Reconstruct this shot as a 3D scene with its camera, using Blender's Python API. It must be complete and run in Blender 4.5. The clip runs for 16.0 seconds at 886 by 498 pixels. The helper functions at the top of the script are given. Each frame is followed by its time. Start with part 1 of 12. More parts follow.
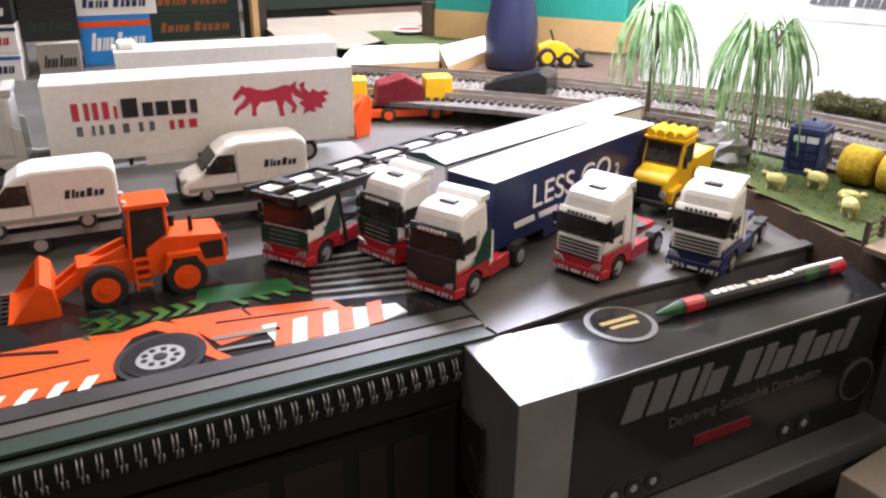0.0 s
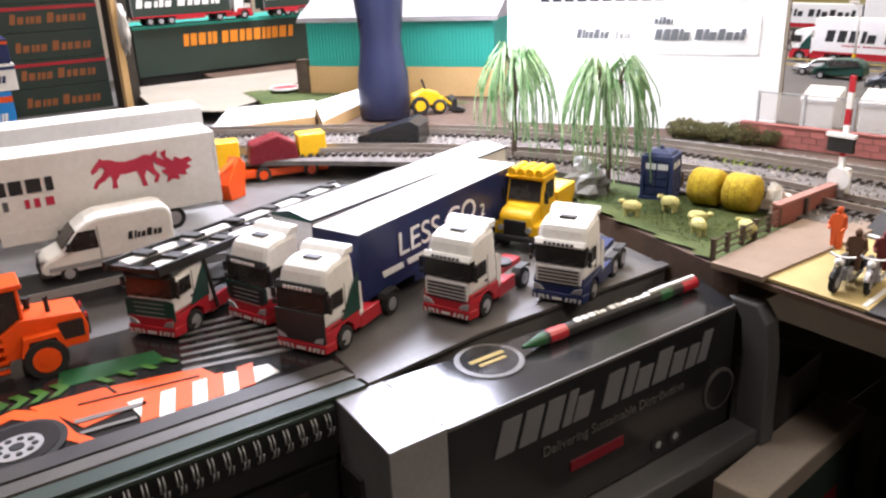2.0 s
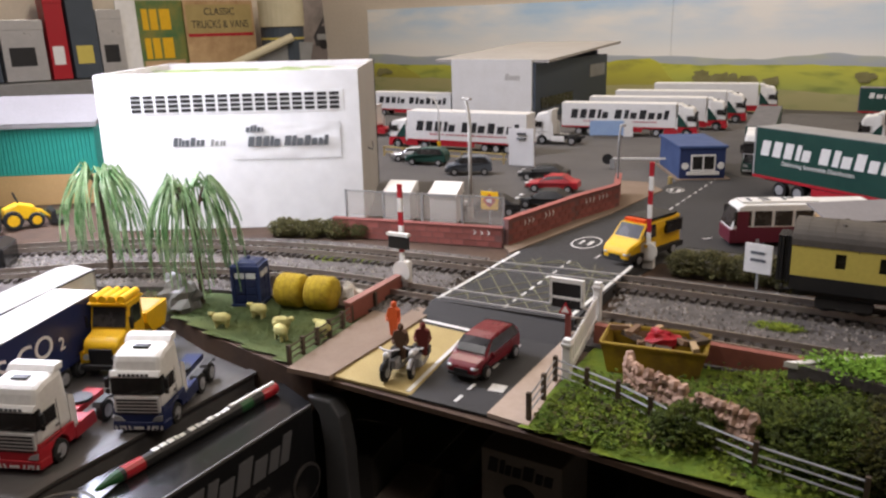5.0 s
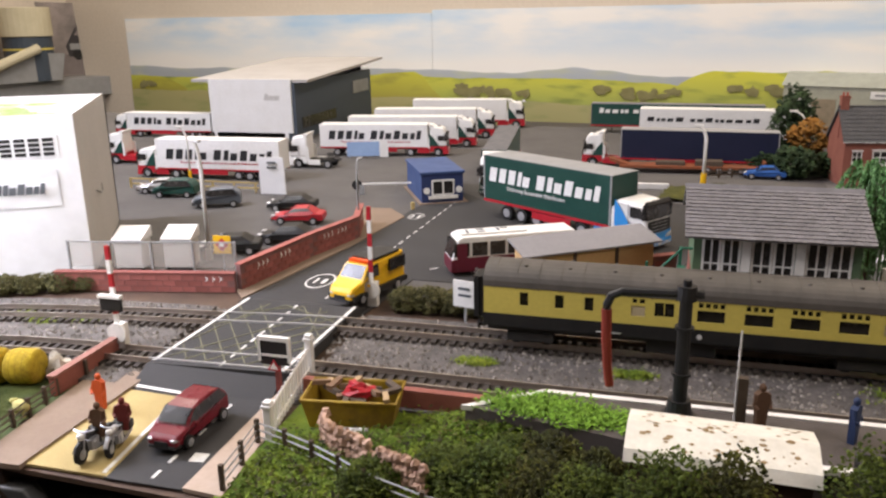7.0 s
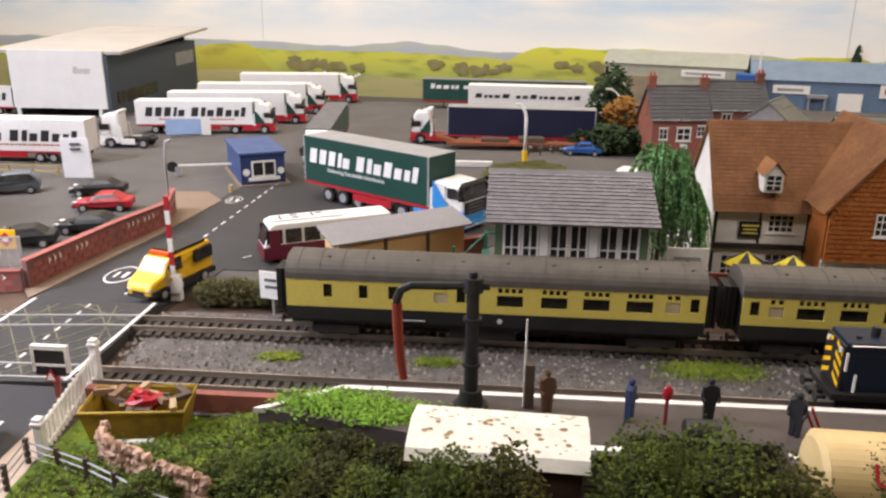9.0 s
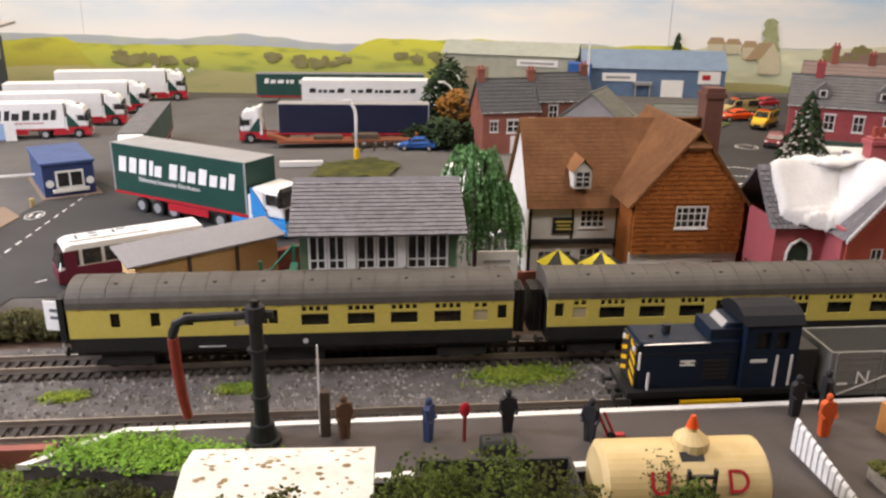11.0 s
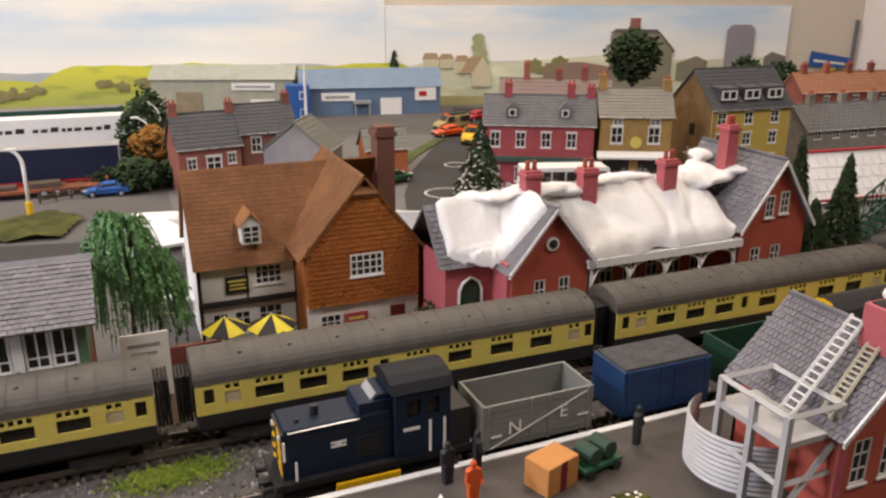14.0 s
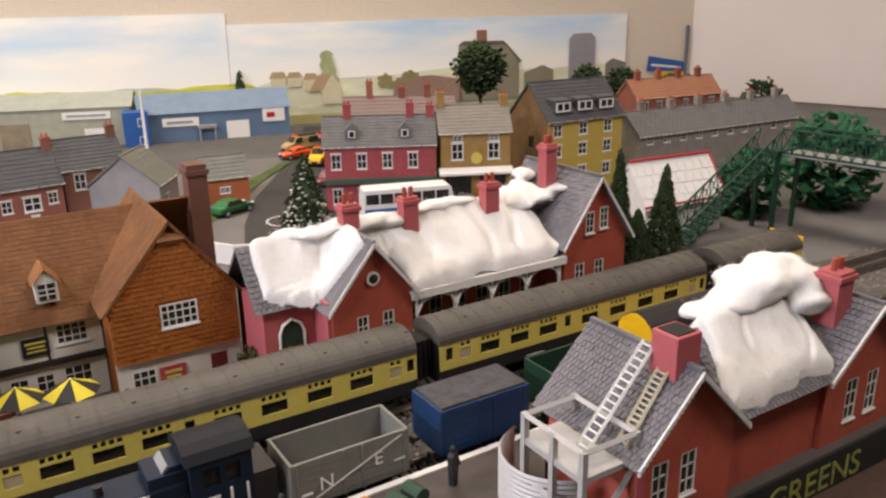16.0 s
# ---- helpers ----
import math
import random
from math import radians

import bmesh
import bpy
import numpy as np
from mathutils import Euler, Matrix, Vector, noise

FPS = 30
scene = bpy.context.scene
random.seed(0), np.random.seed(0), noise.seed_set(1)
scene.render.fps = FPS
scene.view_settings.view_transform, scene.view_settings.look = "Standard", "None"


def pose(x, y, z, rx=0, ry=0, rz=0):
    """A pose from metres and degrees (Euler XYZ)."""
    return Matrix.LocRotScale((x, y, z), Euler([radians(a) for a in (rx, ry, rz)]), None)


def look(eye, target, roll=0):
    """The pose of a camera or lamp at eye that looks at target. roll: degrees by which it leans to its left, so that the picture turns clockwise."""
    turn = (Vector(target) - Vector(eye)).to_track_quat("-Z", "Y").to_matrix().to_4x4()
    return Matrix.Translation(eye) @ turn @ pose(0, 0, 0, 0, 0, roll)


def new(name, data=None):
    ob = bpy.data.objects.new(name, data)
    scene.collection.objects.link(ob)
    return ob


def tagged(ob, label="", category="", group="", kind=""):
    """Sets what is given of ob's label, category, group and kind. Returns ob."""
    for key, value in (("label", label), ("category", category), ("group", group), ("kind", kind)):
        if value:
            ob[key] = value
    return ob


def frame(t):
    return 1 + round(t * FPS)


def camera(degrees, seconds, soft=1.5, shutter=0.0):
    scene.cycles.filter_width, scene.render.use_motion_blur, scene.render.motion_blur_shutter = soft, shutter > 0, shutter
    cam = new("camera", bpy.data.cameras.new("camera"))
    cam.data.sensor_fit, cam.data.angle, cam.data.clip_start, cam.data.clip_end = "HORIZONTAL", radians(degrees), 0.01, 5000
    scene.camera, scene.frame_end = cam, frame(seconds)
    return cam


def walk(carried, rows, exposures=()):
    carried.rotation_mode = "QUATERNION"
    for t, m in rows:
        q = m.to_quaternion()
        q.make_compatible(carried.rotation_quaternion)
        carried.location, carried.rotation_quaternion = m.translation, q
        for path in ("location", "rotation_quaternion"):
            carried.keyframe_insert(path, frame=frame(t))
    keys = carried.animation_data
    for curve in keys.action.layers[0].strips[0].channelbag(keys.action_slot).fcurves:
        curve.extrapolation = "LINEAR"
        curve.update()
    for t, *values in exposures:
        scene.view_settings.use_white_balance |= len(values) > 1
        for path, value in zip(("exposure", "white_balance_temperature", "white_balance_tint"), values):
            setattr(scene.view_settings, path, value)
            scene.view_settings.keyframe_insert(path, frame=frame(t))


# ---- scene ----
cam = camera(58.32, 16.0, soft=2.4)
# seconds, eye in metres, yaw to the left, pitch up, roll in degrees
ROWS = [
    (0, 0.0323, 0.0278, 0.1451, 62.31, -23.38, 0.58),
    (0.5, 0.0331, 0.0331, 0.1440, 61.37, -22.44, -0.25),
    (1, 0.0364, 0.0344, 0.1447, 60.94, -21.59, -1.23),
    (1.5, 0.0396, 0.0391, 0.1452, 58.93, -19.78, -2.09),
    (2, 0.0470, 0.0420, 0.1484, 55.31, -20.13, -2.34),
    (2.5, 0.0558, 0.0472, 0.1495, 49.58, -19.15, -2.79),
    (3, 0.0600, 0.0511, 0.1496, 44.73, -18.21, -1.57),
    (5.5, 0.1126, 0.0643, 0.1936, 26.78, -15.68, -1.71),
    (6, 0.1282, 0.0684, 0.2088, 22.77, -15.55, -1.45),
    (6.5, 0.1399, 0.0697, 0.2165, 19.18, -15.56, -0.75),
    (7, 0.1523, 0.0755, 0.2151, 15.59, -16.22, -0.90),
    (7.5, 0.1587, 0.0786, 0.2179, 12.73, -16.53, -0.34),
    (8, 0.1673, 0.0843, 0.2205, 10.13, -17.28, 0.01),
    (8.5, 0.1741, 0.0894, 0.2219, 7.32, -17.89, 0.31),
    (11, 0.2191, 0.1157, 0.2332, -5.67, -19.13, 0.83),
    (11.5, 0.2298, 0.1231, 0.2371, -8.02, -19.02, 0.23),
    (12, 0.2390, 0.1266, 0.2452, -11.50, -18.83, 0.44),
    (12.5, 0.2572, 0.1330, 0.2491, -15.18, -18.69, -0.03),
    (13, 0.2742, 0.1383, 0.2511, -17.91, -18.69, -0.39),
    (13.5, 0.2886, 0.1422, 0.2534, -20.62, -18.70, -0.06),
    (14, 0.3004, 0.1442, 0.2561, -22.91, -18.44, 0.31),
    (14.5, 0.3117, 0.1450, 0.2561, -24.98, -18.66, 0.11),
    (15, 0.3230, 0.1454, 0.2553, -27.34, -19.02, -0.50),
    (15.5, 0.3358, 0.1456, 0.2600, -30.11, -18.74, -0.64),
    (16, 0.3490, 0.1424, 0.2688, -31.83, -17.87, -1.00),
]
walk(cam, [(t, pose(x, y, z, 90 + p, 0, w) @ pose(0, 0, 0, 0, 0, r)) for t, x, y, z, w, p, r in ROWS],
     exposures=[(0, 0.05), (1.5, 0.12), (3, -0.04), (5.5, -0.77), (6.5, -0.38), (7.5, -0.16), (8.5, -0.05), (11, 0.02), (13.5, 0.02), (16, 0.12)])

# ---- light: a closed hobby room with unseen ceiling lamps, added fills and a bright lamp over the display ----
world = bpy.data.worlds.new("room_world")
scene.world = world
world.use_nodes = True
world.node_tree.nodes["Background"].inputs[0].default_value = (0.9, 0.86, 0.8, 1)
world.node_tree.nodes["Background"].inputs[1].default_value = 0.05


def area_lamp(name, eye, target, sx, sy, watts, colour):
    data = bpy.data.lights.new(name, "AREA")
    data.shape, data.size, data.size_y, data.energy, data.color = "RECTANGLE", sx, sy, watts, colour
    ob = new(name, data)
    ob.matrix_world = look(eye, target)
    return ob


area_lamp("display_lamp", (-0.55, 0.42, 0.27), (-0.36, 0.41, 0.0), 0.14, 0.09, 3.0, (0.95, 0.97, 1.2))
area_lamp("shelf_lamp", (-0.95, 0.55, 0.80), (-0.75, 0.40, 0.0), 0.35, 0.12, 20.0, (0.97, 0.97, 1.16))
# assumed room lighting: no fitting is in view, places set by brightness
area_lamp("ceiling_tube", (0.85, 1.30, 1.42), (0.8, 1.3, 0.0), 1.2, 0.4, 22.0, (1.0, 0.85, 0.7))
area_lamp("ceiling_tube", (-0.80, 1.48, 1.42), (-0.75, 1.65, 0.0), 1.0, 0.3, 30.0, (1.0, 0.89, 0.78))
# two front lamps added to brighten the near station and warehouse faces
area_lamp("ceiling_tube", (1.15, -0.20, 1.40), (0.85, 0.7, 0.0), 0.8, 0.25, 13.0, (1.0, 0.87, 0.8))
area_lamp("ceiling_tube", (-0.55, 0.02, 1.30), (-0.5, 0.65, 0.05), 0.5, 0.2, 11.0, (1.0, 0.93, 0.9))
# unseen fill, added only to brighten the white warehouse front
area_lamp("inspection_lamp", (-0.36, 0.30, 0.24), (-0.44, 0.58, 0.10), 0.2, 0.1, 1.5, (1.0, 0.98, 1.02))

# ---- materials ----
MATS = {}


def mat(name, col, rough=0.6, metal=0.0, col2=None, scale=40.0, amount=0.5, bump=0.0, fine=400.0, spec=0.32, coat=0.0, vary=0.0, grains=0.0):
    """A painted or raw surface: two colours mixed by coarse noise, fine grain, relief and roughness that wanders."""
    if name in MATS:
        return MATS[name]
    m = bpy.data.materials.new(name)
    m.use_nodes = True
    nt = m.node_tree
    b = nt.nodes["Principled BSDF"]
    b.inputs["Metallic"].default_value = metal
    b.inputs["Specular IOR Level"].default_value = spec
    b.inputs["Coat Weight"].default_value = coat
    tc = nt.nodes.new("ShaderNodeTexCoord")
    n1 = nt.nodes.new("ShaderNodeTexNoise")
    n1.inputs["Scale"].default_value, n1.inputs["Detail"].default_value, n1.inputs["Roughness"].default_value = scale, 6, 0.65
    nt.links.new(tc.outputs["Object"], n1.inputs["Vector"])
    ramp = nt.nodes.new("ShaderNodeMapRange")
    ramp.inputs[1].default_value, ramp.inputs[2].default_value = 0.35, 0.65
    ramp.inputs[3].default_value, ramp.inputs[4].default_value = 0.0, amount
    nt.links.new(n1.outputs["Fac"], ramp.inputs[0])
    mix = nt.nodes.new("ShaderNodeMix")
    mix.data_type = "RGBA"
    c2 = col2 or tuple(v * 0.72 for v in col)
    mix.inputs[6].default_value, mix.inputs[7].default_value = (*col, 1), (*c2, 1)
    nt.links.new(ramp.outputs[0], mix.inputs[0])
    n2 = nt.nodes.new("ShaderNodeTexNoise")
    n2.inputs["Scale"].default_value, n2.inputs["Detail"].default_value = fine, 4
    nt.links.new(tc.outputs["Object"], n2.inputs["Vector"])
    mix2 = nt.nodes.new("ShaderNodeMix")
    mix2.data_type, mix2.blend_type = "RGBA", "MULTIPLY"
    mix2.inputs[0].default_value = 0.22
    nt.links.new(mix.outputs[2], mix2.inputs[6])
    nt.links.new(n2.outputs["Color" if vary > 1 else "Fac"], mix2.inputs[7])
    out = mix2.outputs[2]
    if vary:
        oi = nt.nodes.new("ShaderNodeObjectInfo")
        hsv = nt.nodes.new("ShaderNodeHueSaturation")
        mr = nt.nodes.new("ShaderNodeMapRange")
        mr.inputs[3].default_value, mr.inputs[4].default_value = 1 - min(vary, 1), 1 + min(vary, 1)
        nt.links.new(oi.outputs["Random"], mr.inputs[0])
        nt.links.new(mr.outputs[0], hsv.inputs["Value"])
        nt.links.new(out, hsv.inputs["Color"])
        out = hsv.outputs[0]
    if grains:
        gi = nt.nodes.new("ShaderNodeNewGeometry")
        hs = nt.nodes.new("ShaderNodeHueSaturation")
        gr = nt.nodes.new("ShaderNodeMapRange")
        gr.inputs[3].default_value, gr.inputs[4].default_value = 1 - grains, 1 + grains
        nt.links.new(gi.outputs["Random Per Island"], gr.inputs[0])
        nt.links.new(gr.outputs[0], hs.inputs["Value"])
        nt.links.new(out, hs.inputs["Color"])
        out = hs.outputs[0]
    nt.links.new(out, b.inputs["Base Color"])
    rr = nt.nodes.new("ShaderNodeMapRange")
    rr.inputs[3].default_value, rr.inputs[4].default_value = max(0.03, rough - 0.1), min(1.0, rough + 0.12)
    nt.links.new(n1.outputs["Fac"], rr.inputs[0])
    nt.links.new(rr.outputs[0], b.inputs["Roughness"])
    if bump:
        bp = nt.nodes.new("ShaderNodeBump")
        bp.inputs["Strength"].default_value, bp.inputs["Distance"].default_value = min(1.0, bump), 0.001
        nt.links.new(n2.outputs["Fac"], bp.inputs["Height"])
        nt.links.new(bp.outputs[0], b.inputs["Normal"])
    MATS[name] = m
    return m


def glass_mat(name, tint=(0.9, 0.95, 0.95), alpha=0.25):
    if name in MATS:
        return MATS[name]
    m = bpy.data.materials.new(name)
    m.use_nodes = True
    b = m.node_tree.nodes["Principled BSDF"]
    b.inputs["Base Color"].default_value, b.inputs["Roughness"].default_value = (*tint, 1), 0.06
    b.inputs["Alpha"].default_value = alpha
    MATS[name] = m
    return m


WHITE = mat("white_paint", (0.78, 0.77, 0.74), 0.35, col2=(0.68, 0.66, 0.62), scale=60, amount=0.5)
TRAILER = mat("trailer_white", (0.76, 0.75, 0.73), 0.4, col2=(0.66, 0.64, 0.6), scale=30)
PAPER = mat("white_paper", (0.82, 0.82, 0.83), 0.75, col2=(0.72, 0.71, 0.70), scale=14, amount=0.6, bump=0.08, fine=60)
CREAM = mat("cream_livery", (0.64, 0.53, 0.12), 0.45, col2=(0.54, 0.44, 0.1), scale=80)
BLACK = mat("black_plastic", (0.012, 0.012, 0.013), 0.5, col2=(0.03, 0.028, 0.025), scale=90)
CHASSIS = mat("chassis_black", (0.018, 0.017, 0.017), 0.6, col2=(0.04, 0.036, 0.03), scale=90)
TYRE = mat("tyre_rubber", (0.014, 0.014, 0.014), 0.85, col2=(0.03, 0.03, 0.028))
GLASS = mat("model_glazing", (0.014, 0.013, 0.013), 0.25, col2=(0.04, 0.036, 0.033), scale=60, amount=0.8, spec=0.35)
RED = mat("red_paint", (0.4, 0.018, 0.03), 0.3, col2=(0.38, 0.02, 0.025), scale=60)
GREEN = mat("lorry_green", (0.012, 0.05, 0.04), 0.35, col2=(0.02, 0.075, 0.055), scale=40)
NAVY = mat("navy_paint", (0.012, 0.02, 0.075), 0.35, col2=(0.02, 0.03, 0.1), scale=40)
ORANGE = mat("orange_paint", (0.74, 0.085, 0.008), 0.35, col2=(0.6, 0.06, 0.006), scale=70)
YELLOW = mat("yellow_paint", (0.78, 0.46, 0.012), 0.4, col2=(0.65, 0.36, 0.01), scale=70)
GREY = mat("grey_paint", (0.3, 0.3, 0.3), 0.5, col2=(0.22, 0.22, 0.21), scale=50)
SILVER = mat("silver_paint", (0.55, 0.55, 0.56), 0.3, 0.6, col2=(0.42, 0.42, 0.43))
BLUE = mat("blue_paint", (0.03, 0.11, 0.36), 0.4, col2=(0.025, 0.08, 0.28), scale=60)
ASPHALT = mat("yard_grey_card", (0.105, 0.098, 0.094), 0.85, col2=(0.078, 0.073, 0.07), scale=9, amount=0.8, bump=0.3, fine=900)
ROAD = mat("road_asphalt", (0.028, 0.027, 0.027), 0.8, col2=(0.045, 0.043, 0.042), scale=16, amount=0.8, bump=0.3, fine=1200)
PAVE = mat("pavement_card", (0.22, 0.16, 0.115), 0.8, col2=(0.17, 0.12, 0.085), scale=30, bump=0.2, fine=500)
SAND = mat("sand_card", (0.4, 0.31, 0.13), 0.85, col2=(0.3, 0.22, 0.09), scale=30, bump=0.3, fine=900)
BOARD = mat("bare_board", (0.085, 0.05, 0.03), 0.75, col2=(0.05, 0.03, 0.02), scale=30, amount=0.9, bump=0.3)
DARKWOOD = mat("dark_table", (0.03, 0.026, 0.022), 0.6, col2=(0.05, 0.04, 0.03), scale=12, amount=0.8)
PLATFORM = mat("platform_grey", (0.085, 0.071, 0.063), 0.85, col2=(0.062, 0.052, 0.046), scale=14, amount=0.8, bump=0.2, fine=700)
BALLAST_BASE = mat("ballast_bed", (0.13, 0.115, 0.105), 0.95, col2=(0.07, 0.062, 0.056), scale=120, amount=1.0, bump=1.0, fine=600)
STONES = mat("ballast_stone", (0.24, 0.215, 0.19), 0.9, col2=(0.13, 0.115, 0.1), scale=300, amount=1.0, grains=0.6)
RAIL = mat("rail_steel", (0.5, 0.45, 0.4), 0.36, 0.85, col2=(0.26, 0.19, 0.14), scale=50)
SLEEPER = mat("sleeper", (0.035, 0.027, 0.022), 0.85, col2=(0.06, 0.05, 0.042), scale=80)
GRASS = mat("static_grass", (0.045, 0.07, 0.018), 0.95, col2=(0.08, 0.1, 0.028), scale=40, amount=1.0, bump=0.6, fine=800)
GRASS2 = mat("scatter_green", (0.055, 0.1, 0.006), 0.95, col2=(0.115, 0.155, 0.01), scale=70, amount=1.0, bump=1.0, fine=500, vary=0.15, grains=0.5)
BRIGHT = mat("scatter_lime", (0.16, 0.3, 0.025), 0.95, col2=(0.12, 0.24, 0.02), scale=90, amount=1.0, bump=1.0, fine=500, grains=0.4)
# olive foliage, darkened so its colour carries the near bank's shade
MOSS = mat("shaded_moss_foliage", (0.021, 0.024, 0.004), 0.95, col2=(0.072, 0.072, 0.009), scale=60, amount=1.0, bump=1.0, fine=400, grains=0.6)
DKLEAF = mat("dark_foliage", (0.015, 0.03, 0.012), 0.9, col2=(0.035, 0.06, 0.02), scale=90, amount=1.0, grains=0.45)
# the pale second colour paints whitish gloss highlights onto the strands
WILLOW = mat("willow_plastic_glints", (0.07, 0.2, 0.06), 0.28, col2=(0.4, 0.55, 0.32), scale=90, amount=1.0, spec=0.6)
BRICK = mat("brick_red", (0.23, 0.075, 0.055), 0.75, col2=(0.3, 0.1, 0.07), scale=60, amount=0.8, bump=0.15, fine=500, vary=0.15)
BRICKRED = mat("station_brick", (0.4, 0.085, 0.05), 0.7, col2=(0.3, 0.06, 0.04), scale=50, amount=0.7, bump=0.12, fine=400)
PINK = mat("pink_plastic", (0.44, 0.11, 0.12), 0.5, col2=(0.38, 0.085, 0.095), scale=50)
SLATE = mat("slate_grey", (0.19, 0.18, 0.19), 0.6, col2=(0.13, 0.125, 0.13), scale=60, amount=0.8, vary=0.12, grains=0.14)
ROOFGREY = mat("printed_slate", (0.14, 0.135, 0.14), 0.75, col2=(0.1, 0.1, 0.1), scale=90, amount=0.8)
COACHROOF = mat("coach_roof", (0.066, 0.058, 0.048), 0.6, col2=(0.1, 0.088, 0.074), scale=60, amount=0.9)
TILE = mat("clay_tile_roof", (0.23, 0.1, 0.034), 0.75, col2=(0.155, 0.062, 0.021), scale=28, amount=1.0, vary=0.2, grains=0.1)
TILEWALL = mat("hung_tile", (0.36, 0.115, 0.02), 0.75, col2=(0.29, 0.085, 0.014), scale=55, amount=0.9, vary=0.1, grains=0.1)
SNOW = mat("cotton_wool", (0.74, 0.725, 0.71), 0.95, col2=(0.66, 0.64, 0.61), scale=40, bump=0.25, fine=700)
SNOW.node_tree.nodes["Principled BSDF"].inputs["Subsurface Weight"].default_value = 0.5
SNOW.node_tree.nodes["Principled BSDF"].inputs["Subsurface Radius"].default_value = (0.006, 0.006, 0.006)
RENDER = mat("white_render", (0.72, 0.7, 0.66), 0.8, col2=(0.6, 0.57, 0.52), scale=50)
TIMBER = mat("black_timber", (0.03, 0.024, 0.02), 0.8)
HAY = mat("hay", (0.5, 0.36, 0.02), 0.9, col2=(0.3, 0.2, 0.015), scale=200, amount=1.0, bump=1.0, fine=900)
WOODPOST = mat("weathered_wood", (0.09, 0.065, 0.045), 0.85, col2=(0.05, 0.035, 0.025), scale=90)
MAROON = mat("maroon_paint", (0.14, 0.01, 0.018), 0.28, col2=(0.14, 0.01, 0.016), scale=40)
TEAL = mat("teal_sheet", (0.03, 0.34, 0.27), 0.5, col2=(0.025, 0.28, 0.22), scale=30)
TANWALL = mat("tan_card", (0.56, 0.36, 0.16), 0.75, col2=(0.48, 0.3, 0.13), scale=30)
WALLPAINT = mat("room_wall", (0.66, 0.58, 0.48), 0.85, col2=(0.6, 0.52, 0.42), scale=3, amount=0.5, bump=0.05, fine=120)
WALLWHITE = mat("pale_wall", (0.68, 0.63, 0.62), 0.85, col2=(0.6, 0.55, 0.54), scale=3, amount=0.5)
# unseen ceiling and south wall: dark colours chosen to limit bounced light
CEILING = mat("ceiling_low_bounce", (0.42, 0.39, 0.35), 0.9)
LOWBOUNCE = mat("low_bounce_wall", (0.2, 0.17, 0.14), 0.9)

